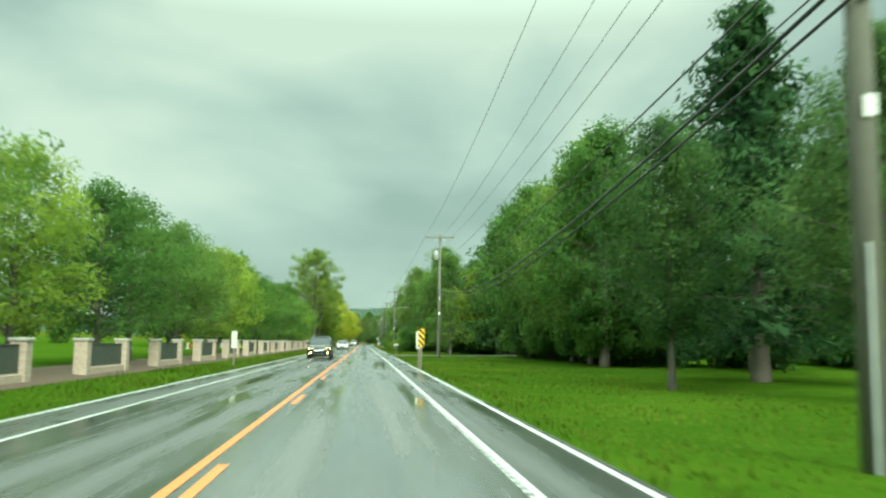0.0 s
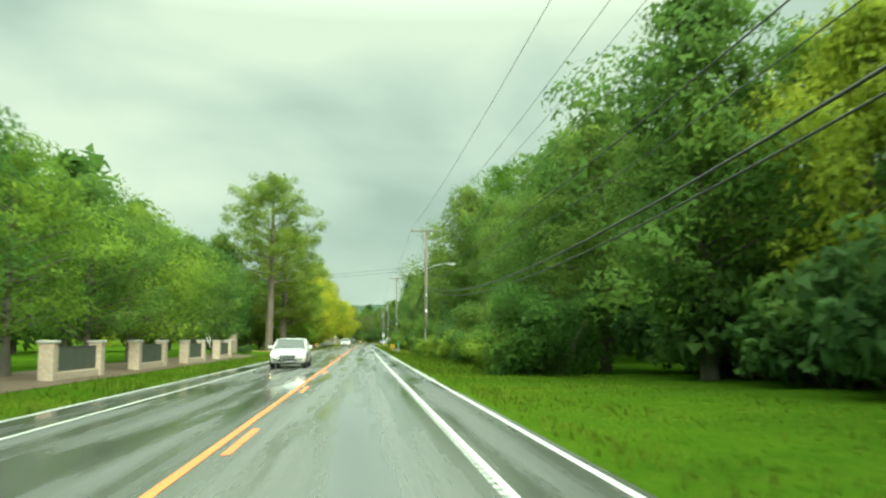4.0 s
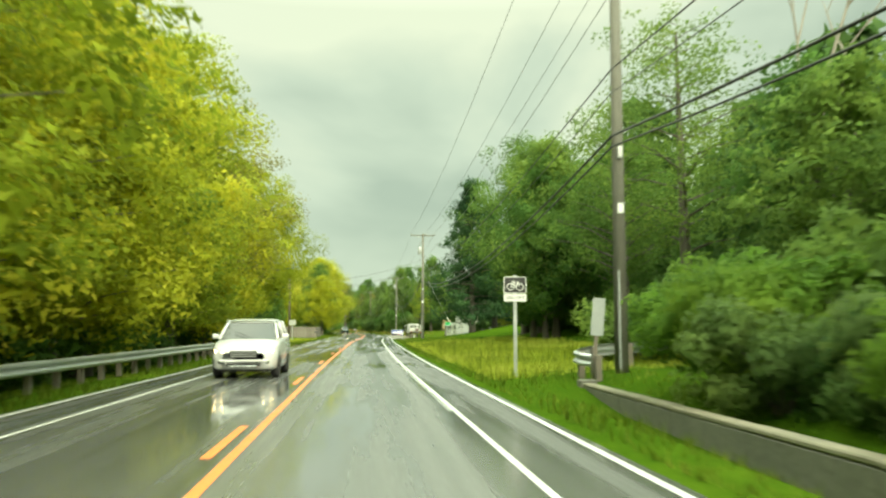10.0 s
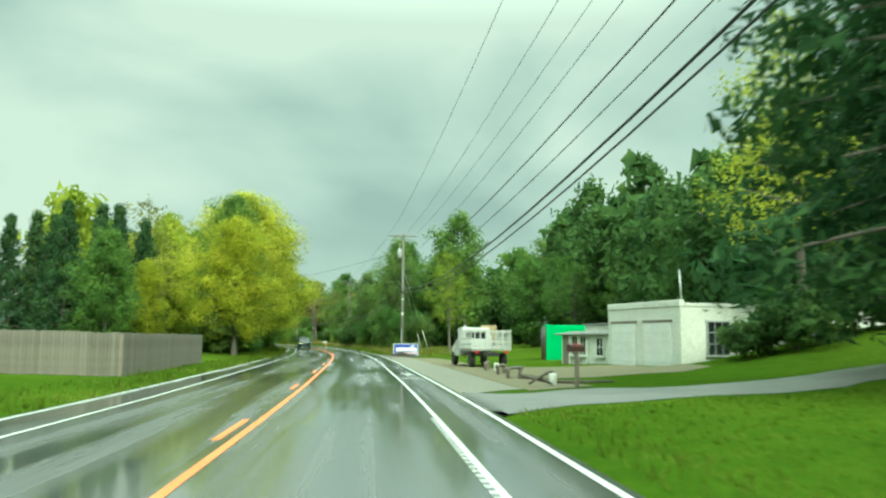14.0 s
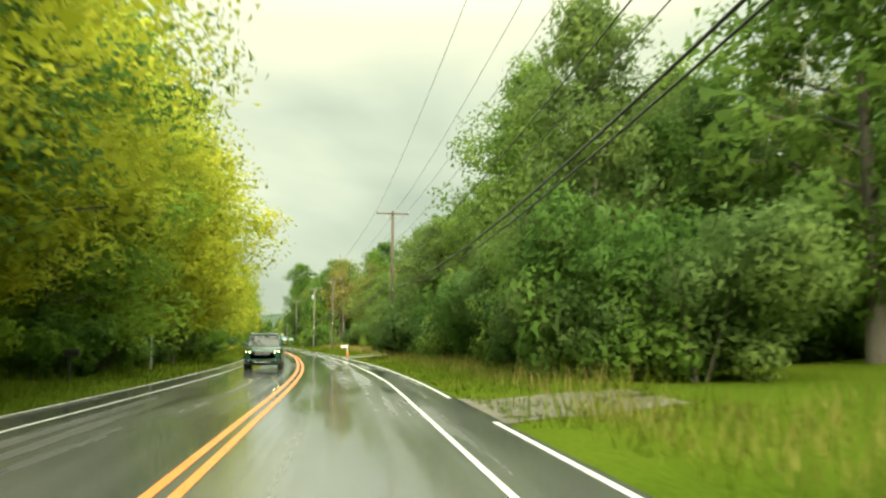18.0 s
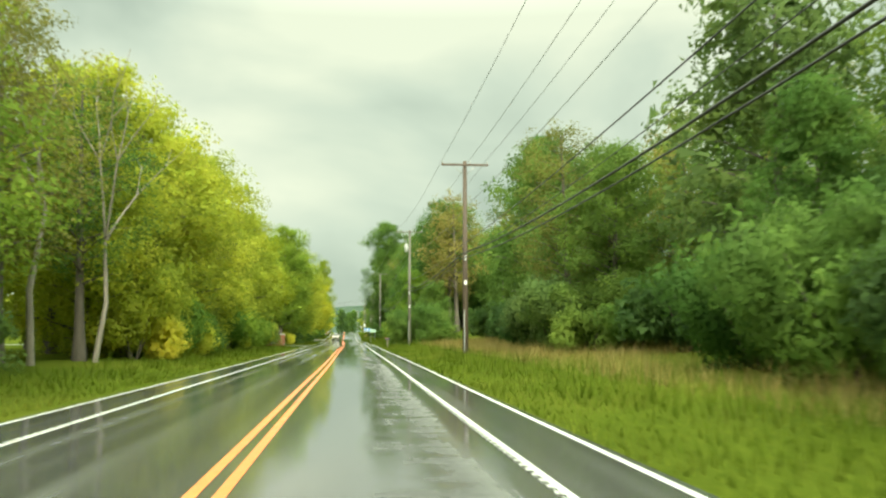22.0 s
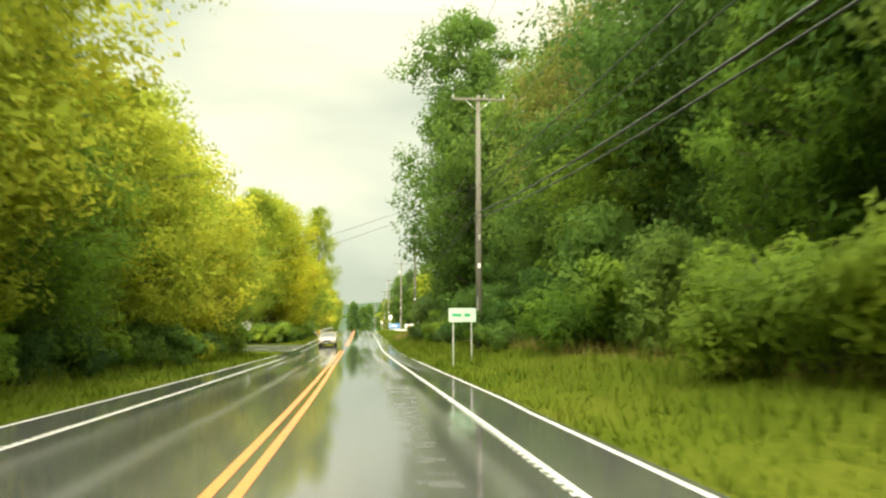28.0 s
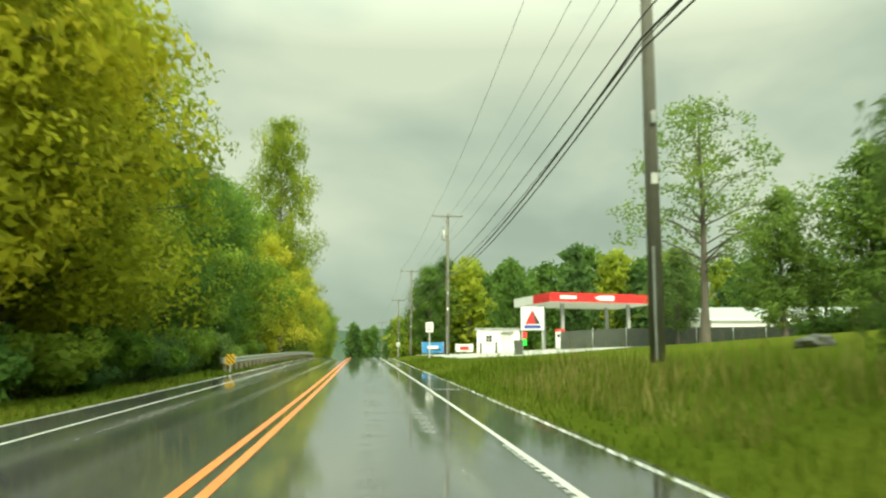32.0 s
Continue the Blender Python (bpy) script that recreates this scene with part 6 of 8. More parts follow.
def striped_marker(e, w, h, z, lean):
    """A yellow object marker with black slanting bands, cut to the plate."""
    p = part("plate", mesh_of("plate", *plate(rect(w, h, 0.03, z), 0.004), M_YELLOW), M_YELLOW, e, "yellow reflective plate with black slanting bands")
    step = 0.30 if h > 0.6 else 0.21
    k = -3
    while k * step < h + w:
        pts = []
        a0, a1 = k * step, k * step + step / 2
        poly = [(-w / 2, a0), (w / 2, a0 + lean * w), (w / 2, a1 + lean * w), (-w / 2, a1)]
        for lo in (True, False):
            res = []
            for i in range(len(poly)):
                p0, p1 = poly[i], poly[(i + 1) % len(poly)]
                f = (lambda q: q[1] - 0.015) if lo else (lambda q: h - 0.015 - q[1])
                if f(p0) >= 0:
                    res.append(p0)
                if (f(p0) >= 0) != (f(p1) >= 0):
                    t = f(p0) / (f(p0) - f(p1))
                    res.append((p0[0] + (p1[0] - p0[0]) * t, p0[1] + (p1[1] - p0[1]) * t))
            poly = res
            if len(poly) < 3:
                break
        if len(poly) >= 3:
            o = part("band", mesh_of("band", *plate([(u * 0.96, v + z) for u, v in poly], 0.002), M_BLACK), M_BLACK, p)
            o.location.y = -0.004
        k += 1
    return p


e = sign_post(43.8, 4.73, 2.15, "yellow and black striped object marker on a wooden post", "object marker", wooden=True)
striped_marker(e, 0.33, 0.95, 1.3, -1.0)
e = sign_post(45.1, 4.69, 2.1, "back of a narrow sign on a steel post", wooden=True)
part("plate", mesh_of("plate", *plate(rect(0.31, 0.92, 0.03, 1.2), 0.004), M_BACK), M_BACK, e)
for d, y in ((-5.3, 47.2),):
    e = sign_post(y, d, 2.0, "bare back of a narrow marker sign on a post", wooden=True)
    part("plate", mesh_of("plate", *plate(rect(0.3, 0.92, 0.03, 1.1), 0.004), M_BACK), M_BACK, e)
for y, d, lean in ((190.6, 5.15, 1.0), (228.4, -5.55, -1.0), (765, -5.0, -1.0)):
    e = sign_post(y, d, 1.0, "square yellow and black striped marker at a guardrail's end", "object marker")
    striped_marker(e, 0.46, 0.5, 0.55, lean)
e = sign_post(192.8, 5.9, 1.35, "small green marker plate on a thin post", "marker")
part("plate", mesh_of("plate", *plate(rect(0.2, 0.34, 0.02, 1.0), 0.004), M_GREEN_SIGN), M_GREEN_SIGN, e)
for zz in (1.1, 1.2):
    part("bar", boxed((0, -0.004, zz), (0.11, 0.003, 0.04)), M_WHITE, e)

e = sign_post(258.6, 5.65, 2.95, "black bicycle sign above a white plate that reads BIKE LANE")
p = part("plate", mesh_of("plate", *plate(rect(0.62, 0.46, 0.04, 2.45), 0.004), M_WHITE), M_WHITE, e)
q = part("face", mesh_of("face", *plate(rect(0.585, 0.42, 0.03, 2.47), 0.002), M_BLACK), M_BLACK, p, "black face")
q.location.y = -0.004
bike = part("bicycle_symbol", mesh_of("bicycle_symbol", *join_tubes(
    [tube([(c + 0.095 * math.cos(a * 0.5236), -0.008, 2.63 + 0.095 * math.sin(a * 0.5236)) for a in range(13)], 0.011, 5) for c in (-0.13, 0.13)]
    + [tube([a, b], 0.010, 5) for a, b in (((-0.13, -0.008, 2.63), (-0.06, -0.008, 2.75)), ((-0.06, -0.008, 2.75), (0.02, -0.008, 2.63)), ((0.02, -0.008, 2.63), (-0.13, -0.008, 2.63)),
       ((-0.06, -0.008, 2.75), (0.08, -0.008, 2.76)), ((0.08, -0.008, 2.76), (0.02, -0.008, 2.63)), ((0.13, -0.008, 2.63), (0.07, -0.008, 2.80)), ((-0.1, -0.008, 2.78), (-0.03, -0.008, 2.78)))]), M_WHITE), M_WHITE, p)
p2 = part("lower_plate", mesh_of("lower_plate", *plate(rect(0.62, 0.2, 0.03, 2.23), 0.004), M_WHITE), M_WHITE, e)
tx = part("lettering", text_mesh("lettering", "BIKE LANE", 0.13, M_BLACK, 0.5), None, p2)
tx.location = (0, -0.006, 2.33)

e = sign_post(331, -6.9, 2.5, "bare back of a rectangular sign on a steel post")
part("plate", mesh_of("plate", *plate(rect(0.75, 0.55, 0.04, 1.95), 0.004), M_BACK), M_BACK, e)
e = sign_post(463, -7.0, 2.6, "thin grey sign post with a narrow plate")
part("plate", mesh_of("plate", *plate(rect(0.12, 0.5, 0.02, 2.0), 0.004), M_BACK), M_BACK, e)

m = Matrix.Translation(at(673.5, cx(673.5) * -1 - 22.6) - Vector((0, 0, 0.15))) @ Matrix.Rotation(radians(8), 4, "Z")
e = thing("road_sign", m, "pale green destination sign on two steel posts", "road sign", "road signs")
for s in (-0.4, 0.4):
    part("post", boxed((s, 0.05, 1.15), (0.06, 0.05, 2.3), 0.005), M_STEEL, e)
zb = 2.15 - at(673.5, 6).z
p = part("plate", mesh_of("plate", *plate(rect(1.2, 0.6, 0.02, zb), 0.004), M_PALE_SIGN), M_PALE_SIGN, e)
for i, (u, w) in enumerate(((-0.25, 0.4), (0.22, 0.25))):
    part("bar", boxed((u, -0.004, zb + 0.3), (w, 0.003, 0.13)), M_GREEN_SIGN, p)

e = sign_post(703.7, -7.5, 2.6, "bare back of an octagonal stop sign on a post", "stop sign", turn=8)
part("plate", mesh_of("plate", *plate([(0.41 * math.cos(radians(22.5 + 45 * i)), 2.2 + 0.41 * math.sin(radians(22.5 + 45 * i))) for i in range(8)], 0.004), M_BACK), M_BACK, e)
for y, d, w, h, z in ((791.4, 7.0, 0.62, 0.80, 2.3), (847.6, 6.8, 0.5, 0.6, 1.8)):
    e = sign_post(y, d, z + h, "white rectangular road sign on a steel post")
    p = part("plate", mesh_of("plate", *plate(rect(w, h, 0.04, z), 0.004), M_WHITE), M_WHITE, e)
    for i in range(3):
        part("bar", boxed((0, -0.004, z + h * (0.25 + 0.22 * i)), (w * 0.6, 0.003, 0.05)), M_BLACK, p)

# campaign sign
e = thing("campaign_sign", Matrix.Translation((9.0, 411.2, -0.2)) @ Matrix.Rotation(radians(-2), 4, "Z"), "large blue and white campaign sign on wooden stakes", "sign")
for s in (-1.05, 0.0, 1.05):
    part("stake", boxed((s, 0.04, 0.6), (0.05, 0.05, 1.2), 0.004), M_FENCE, e)
p = part("board", mesh_of("board", *plate(rect(2.4, 1.22, 0, 0.08), 0.01), M_WHITE), M_WHITE, e, "white-edged printed board")
q = part("blue_field", mesh_of("blue_field", *plate(rect(2.3, 1.12, 0, 0.13), 0.003), M_BLUE), M_BLUE, p)
q.location.y = -0.004
part("name_bar", boxed((0.05, -0.009, 0.76), (2.0, 0.004, 0.34)), M_WHITE, p)
part("name_bar", boxed((0.62, -0.009, 1.07), (0.3, 0.004, 0.17)), M_WHITE, p)
part("stripe", boxed((0.28, -0.009, 0.47), (1.75, 0.004, 0.05)), M_WHITE, p)
part("stripe", boxed((0.28, -0.012, 0.415), (1.75, 0.004, 0.05)), M_RED, p, "red stripe")
part("stripe", boxed((0.28, -0.009, 0.36), (1.75, 0.004, 0.05)), M_WHITE, p)
for u, v in ((-0.98, 0.44), (-0.82, 0.5), (-0.82, 0.38)):
    part("star", mesh_of("star", *plate([((0.075 if i % 2 == 0 else 0.03) * math.sin(i * math.pi / 5) + u, (0.075 if i % 2 == 0 else 0.03) * math.cos(i * math.pi / 5) + v) for i in range(10)], 0.004), M_WHITE), None, p).location.y = -0.011
tx = part("lettering", text_mesh("lettering", "State Representative", 0.15, M_WHITE, 1.6), None, p)
tx.location = (0.3, -0.009, 0.24)


# ---------------------------------------------------------------- guardrails
def guardrail(y0, y1, d0, d1, face, label, sink=0.0):
    e = thing("guardrail", Matrix.Translation(at(y0, d0)), label, "guardrail", "guardrails")
    org = at(y0, d0)
    prof = [(0.0, 0.43), (0.06, 0.47), (0.065, 0.51), (0.0, 0.57), (0.0, 0.60), (0.065, 0.66), (0.06, 0.70), (0.0, 0.74)]
    n = max(1, round((y1 - y0) / 3.81))
    def place(y):
        d = d0 + (d1 - d0) * (y - y0) / (y1 - y0)
        return at(y, d) - org - Vector((0, 0, sink))
    for i in range(n):
        a, b = place(y0 + (y1 - y0) * i / n), place(y0 + (y1 - y0) * (i + 1) / n)
        vs = []
        for k, c in ((0, a), (1, b)):
            for u, z in prof:
                vs.append(c + Vector((-face * (u + 0.012 * (i % 2)), 0.04 * k, z)))
            for u, z in reversed(prof):
                vs.append(c + Vector((-face * (u - 0.006 + 0.012 * (i % 2)), 0.04 * k, z)))
        m = len(prof) * 2
        fs = [(j, (j + 1) % m, (j + 1) % m + m, j + m) for j in range(m)] + [tuple(range(m - 1, -1, -1)), tuple(range(m, 2 * m))]
        part("beam", mesh_of("beam", vs, fs, M_STEEL, False), M_STEEL, e)
    for i in range(2 * n + 1):
        c = place(y0 + (y1 - y0) * i / (2 * n))
        po = part("post", POST_MESH, M_FENCE, e)
        po.location = c + Vector((face * 0.2, 0, 0))
    for k, c in ((0, place(y0)), (1, place(y1))):
        vs = []
        sgn = -1 if k == 0 else 1
        for i in range(9):
            a = radians(i * 22)
            for z in (0.43, 0.74):
                vs.append(c + Vector((face * (0.22 - 0.25 * math.cos(a)), sgn * (0.02 + 0.28 * math.sin(a)), z)))
        fs = [(2 * i, 2 * i + 2, 2 * i + 3, 2 * i + 1) for i in range(8)]
        part("end_cap", mesh_of("end_cap", vs, fs, M_STEEL, True), M_STEEL, e, "rounded galvanised end piece")


bm_post = bmesh.new()
box(bm_post, (0, 0, 0.3), (0.15, 0.18, 0.86), None, 0.01)
POST_MESH = bpy.data.meshes.new("post")
bm_post.to_mesh(POST_MESH)
bm_post.free()
POST_MESH.materials.append(M_FENCE)
guardrail(191.5, 234.5, 5.55, 6.3, 1, "galvanised steel guardrail on wooden posts above the creek", 0.32)
guardrail(229.2, 324, -5.5, -6.7, -1, "galvanised steel guardrail on wooden posts beside the woods")
guardrail(766, 840, -5.2, -5.2, -1, "galvanised steel guardrail at the foot of the wood")


def parapet(y0, y1, d0, d1):
    """The low headwall of a culvert: cast bays with open joints and a paler coping."""
    a, b = at(y0, d0), at(y1, d1)
    ang, ln = math.atan2(b.y - a.y, b.x - a.x), (b.xy - a.xy).length
    e = thing("parapet", Matrix.Translation((a.x, a.y, 0)) @ Matrix.Rotation(ang, 4, "Z"), "low weathered concrete parapet with a pale coping over the creek", "wall")
    n = 7
    for i in range(n):
        w = ln / n
        part("bay", boxed(((i + 0.5) * w, 0, -0.32), (w - 0.02, 0.26, 0.72), 0.015), M_OLD_CONCRETE, e)
        part("coping", boxed(((i + 0.5) * w, 0, 0.085 + 0.008 * (i % 2)), (w - 0.012, 0.27, 0.08), 0.02), M_COPING, e)
    for x in (-0.12, ln + 0.12):
        part("end_block", boxed((x, 0, -0.25), (0.34, 0.42, 0.9), 0.03), M_OLD_CONCRETE, e)


def curved_rail(points, label):
    """A short guardrail end that bends away from the road, on wooden posts."""
    org = at(*points[0])
    e = thing("guardrail", Matrix.Translation(org), label, "guardrail", "guardrails")
    prof = [(0.0, 0.38), (0.06, 0.42), (0.065, 0.46), (0.0, 0.52), (0.0, 0.55), (0.065, 0.61), (0.06, 0.65), (0.0, 0.69)]
    run = [at(*p) - org for p in points]
    vs, m = [], 2 * len(prof)
    for i, c in enumerate(run):
        t = (run[min(i + 1, len(run) - 1)] - run[max(i - 1, 0)]).normalized()
        out = Vector((-t.y, t.x, 0))
        vs += [c + out * u + Vector((0, 0, z)) for u, z in prof] + [c + out * (u - 0.008) + Vector((0, 0, z)) for u, z in reversed(prof)]
    fs = [(i * m + j, i * m + (j + 1) % m, (i + 1) * m + (j + 1) % m, (i + 1) * m + j) for i in range(len(run) - 1) for j in range(m)]
    part("beam", mesh_of("beam", vs, fs + [tuple(range(m - 1, -1, -1)), tuple(range(len(vs) - m, len(vs)))], M_STEEL), None, e)
    for c in run[::2]:
        part("post", POST_MESH, None, e).location = c + Vector((0.16, 0.05, -0.06))


M_COPING = plain("pale_concrete_coping", (0.17, 0.15, 0.105), (0.29, 0.26, 0.19), 0.8, 1.2, fine=14, bump_s=0.4)
M_OLD_CONCRETE = plain("dark_concrete", (0.10, 0.095, 0.075), (0.20, 0.19, 0.155), 0.85, 1.4, fine=12, bump_s=0.5)
parapet(234.9, 255.2, 6.42, 6.74)
curved_rail([(255.6, 6.95), (255.9, 6.75), (256.4, 6.75), (257.1, 7.0), (257.9, 7.5), (258.7, 8.0), (259.5, 9.0), (260.6, 10.2), (262.0, 11.6), (263.4, 13.0)], "bent guardrail end curling away round the utility pole")
e = sign_post(255.9, 7.05, 2.1, "bare back of a narrow leaning marker sign", wooden=True, turn=-4)
part("plate", mesh_of("plate", *plate(rect(0.31, 0.92, 0.03, 1.22), 0.004), M_GREY), M_GREY, e)
e.matrix_world = e.matrix_world @ Matrix.Rotation(radians(5), 4, "Y")


# ---------------------------------------------------------------- mailboxes
def mailbox(y, d, h, colour, label, post=None, turn=90, big=1.0):
    e = thing("mailbox", Matrix.Translation(at(y, d) - Vector((0, 0, 0.1))) @ Matrix.Rotation(radians(turn), 4, "Z"), label, "mailbox", "mailboxes")
    part("post", boxed((0, 0.0, h / 2), (0.1, 0.1, h), 0.008), post or M_FENCE, e)
    part("bracket", boxed((0, -0.05, h), (0.14, 0.4, 0.03), 0.005), post or M_FENCE, e)
    pts = [(-0.09 * big, 0), (0.09 * big, 0), (0.09 * big, 0.12 * big)] + [(0.09 * big * math.cos(radians(a)), 0.12 * big + 0.09 * big * math.sin(radians(a))) for a in (30, 60, 90, 120, 150)] + [(-0.09 * big, 0.12 * big)]
    b = part("box", mesh_of("box", *plate(pts, 0.5 * big), colour), colour, e)
    b.location = (0, -0.28 * big, h + 0.02)
    dr = part("door", mesh_of("door", *plate([(u * 1.04, v * 1.03) for u, v in pts], 0.015), colour), colour, b)
    dr.location.y = -0.016
    part("flag", boxed((0.1 * big, 0.2, 0.2), (0.008, 0.16, 0.04)), M_RED, b, "red signal flag")
    return e


M_MAROON = plain("dark_maroon_paint", (0.05, 0.02, 0.02), (0.09, 0.035, 0.03), 0.5, 3, bump_s=0.05)
mailbox(96.2, 5.35, 1.05, M_GREY, "grey mailbox on a wooden post by the driveway", turn=-90)
mailbox(346.5, -5.6, 0.95, M_BLACK, "black mailbox on a wooden post before the board fence", turn=90)
mailbox(352.8, 7.75, 1.08, M_MAROON, "dark maroon mailbox on a wooden post by the lot", turn=-72, big=0.95)
mailbox(215.3, -5.2, 0.66, M_BLACK, "small black mailbox on a short post by the dry grass", turn=90, big=0.8)
mailbox(441, -7.8, 1.0, M_GREY, "grey mailbox on a wooden post under the trees", turn=90)
mailbox(450, -7.2, 0.95, M_BLACK, "black mailbox on a dark post under the trees", M_BLACK, turn=90, big=1.1)
mailbox(470, -7.0, 0.95, M_BLACK, "black mailbox on a wooden post under the trees", turn=90)
e = mailbox(508.9, 5.35, 0.92, M_WHITE, "white mailbox with dark patches on a white post", M_WHITE, turn=-90, big=1.15)
[c for c in e.children if c.name.startswith("post")][0].location.y = 0.3
part("patch", boxed((0.106, -0.06, 1.02), (0.004, 0.24, 0.09)), M_MAROON, e, "dark painted patch")
part("post_top", boxed((0.0, 0.3, 1.08), (0.1, 0.1, 0.42), 0.01), M_WHITE, e)
mailbox(603.3, 5.4, 0.95, M_BLACK, "black mailbox on a wooden post beside tall grass", turn=-90)
e = thing("traffic_cone", Matrix.Translation(at(508.5, 5.66)), "orange traffic cone beside the mailbox post", "traffic cone")
part("cone", mesh_of("cone", *spin([(0.12, 0.03), (0.11, 0.1), (0.028, 0.44), (0.02, 0.45)], 16), M_ORANGE, True), None, e)
part("base", boxed((0, 0, 0.02), (0.28, 0.28, 0.04), 0.01), M_ORANGE, e)

# short pole with the side line, and guy wires
e = thing("wooden_pole", Matrix.Translation(at(341, -8.4)), "short brown wooden pole carrying a side line", "utility pole", "utility poles")
part("pole", tubed("pole", [(0, 0, -0.1), (0, 0, 7.6)], [0.14, 0.11], M_POLE_DARK, 10), None, e)
part("clamp", boxed((0, -0.12, 7.2), (0.14, 0.1, 0.2), 0.01), M_STEEL, e)
p = at(341, -8.4)
for z0, z1 in ((7.4, 9.3), (6.6, 8.4)):
    hanging("service_line", (p.x, p.y, p.z + z0), (8.4, 332.5, z1), 0.9, 0.013, M_CABLE, "thin dark service line crossing over the road")
hanging("service_line", (9.0, 415, 10.6), (cx(456) - 13, 456, 9.2), 0.7, 0.013, M_CABLE, "thin dark service line crossing over the road")
hanging("service_line", (-21.9, 680.3, 8.9), (cx(730) - 14, 730, 8.4), 0.5, 0.013, M_CABLE, "thin dark service line crossing over the road")
hanging("service_line", (16.0, 179, 9.9), (-20, 198, 8.2), 0.4, 0.013, M_CABLE, "thin dark service line crossing over the road")
hanging("service_line", (16.0, 179, 9.5), (-20, 197.5, 7.9), 0.4, 0.013, M_CABLE, "thin dark service line crossing over the road")
hanging("service_line", (-21.9, 680.3, 9.3), (cx(735) - 22, 735, 8.2), 0.6, 0.013, M_CABLE, "thin dark service line crossing over the road")
for x0, y0, z0, dx, dy in ((8.5, 332.5, 8.0, 4.2, 1.5), (9.1, 415, 8.2, 3.2, 5.5), (9.1, 415, 7.0, 2.4, 5.0)):
    g = ground_z(x0 + dx, y0 + dy)
    e = thing("guy_wire", Matrix.Translation((x0 + dx, y0 + dy, g)), "steel guy wire with a pale plastic guard", "guy wire", "guy wires")
    v = Vector((-dx, -dy, z0 - g))
    part("wire", tubed("wire", [(0, 0, 0), v], 0.01, M_STEEL, 5), None, e)
    part("guard", tubed("guard", [v * 0.02, v * 0.3], 0.035, M_CREAM, 6), None, e)
e = thing("yard_post", Matrix.Translation((13.3, 401.5, ground_z(13.3, 401.5))), "rusty pipe post with an arm over the yard", "post")
part("post", tubed("post", [(0, 0, -0.1), (0, 0, 3.3)], 0.045, M_MAROON, 8), None, e)
part("arm", tubed("arm", [(0, 0, 3.3), (-0.15, 0, 3.38), (-1.5, 0, 3.3)], 0.03, M_MAROON, 8), None, e)
part("box", boxed((0.0, -0.08, 2.6), (0.25, 0.14, 0.35), 0.01), M_GREY, e)
e = thing("plywood_screen", Matrix.Translation((21.9, 438.5, ground_z(21.9, 438.5))) @ Matrix.Rotation(radians(-15), 4, "Z"), "tan plywood crate side with battens standing on the grass", "panel")
M_PLY = plain("plywood", (0.42, 0.31, 0.17), (0.60, 0.46, 0.28), 0.7, 1.5, fine=12, bump_s=0.2, stretch=(1, 1, 5))
part("board", boxed((0.1, 0, 1.5), (2.0, 0.05, 2.1), 0.01), M_PLY, e)
for i in range(3):
    part("batten", boxed((-0.75 + 0.85 * i, -0.05, 1.2), (0.09, 0.05, 2.6), 0.006), M_PLY, e)
for z in (0.75, 1.5, 2.3):
    part("slat", boxed((0.1, -0.085, z), (1.96, 0.03, 0.08), 0.005), M_PLY, e)
# brush pile by the campaign sign
random.seed(8)
tw = []
for i in range(260):
    a, r = random.uniform(0, 6.28), random.uniform(0, 1.0)
    c = Vector((math.cos(a) * r * 1.2, math.sin(a) * r * 0.8, random.uniform(0.02, 0.42 * (1.1 - r))))
    v = Vector((random.uniform(-1, 1), random.uniform(-1, 1), random.uniform(-0.25, 0.35))).normalized() * random.uniform(0.2, 0.6)
    tw.append(tube([c - v, c + v], [0.018, 0.006], 4, False))
ob = new("brush_heap", mesh_of("brush_heap", *join_tubes(tw), M_BARK))
ob.location = (cx(406.3) + 6.35, 406.3, ground_z(cx(406.3) + 6.35, 406.3))
tagged(ob, "heap of cut brown twigs on the ground", "brush heap", kind="stuff")
random.seed(12)


# ---------------------------------------------------------------- board fence
BOARD = bpy.data.meshes.new("board")
bm = boxed((0, 0, 0.8), (0.135, 0.022, 1.6), 0.004)
bm.to_mesh(BOARD)
bm.free()
BOARD.materials.append(M_BOARD)


def board_fence(points, label):
    org = at(*points[0])
    e = thing("board_fence", Matrix.Translation(org), label, "fence", "board fences")
    for (ya, da), (yb, db) in zip(points, points[1:]):
        a, b = at(ya, da), at(yb, db)
        ln = (b - a).length
        ang = math.atan2((b - a).y, (b - a).x)
        n = int(ln / 0.145)
        for i in range(n):
            c = a.lerp(b, (i + 0.5) / n)
            o = part("board", BOARD, None, e)
            o.matrix_basis = Matrix.Translation((c.x - org.x, c.y - org.y, ground_z(c.x, c.y) - org.z + random.uniform(-0.02, 0.02))) @ Matrix.Rotation(ang + random.uniform(-0.02, 0.02), 4, "Z")
        for z in (0.35, 1.3):
            mid = (a + b) / 2 - org
            o = part("rail", boxed((0, 0.035, 0), (ln, 0.04, 0.09)), M_FENCE, e)
            o.matrix_basis = Matrix.Translation((mid.x, mid.y, mid.z + z)) @ Matrix.Rotation(ang, 4, "Z")
        for i in range(int(ln / 2.4) + 1):
            c = a.lerp(b, i * 2.4 / ln) - org
            o = part("post", boxed((0, 0.09, 0.78), (0.1, 0.1, 1.6)), M_FENCE, e)
            o.matrix_basis = Matrix.Translation((c.x, c.y, c.z)) @ Matrix.Rotation(ang, 4, "Z")


board_fence([(364, -30), (362, -6.9), (380.5, -7.3)], "weathered grey board fence along the garden")


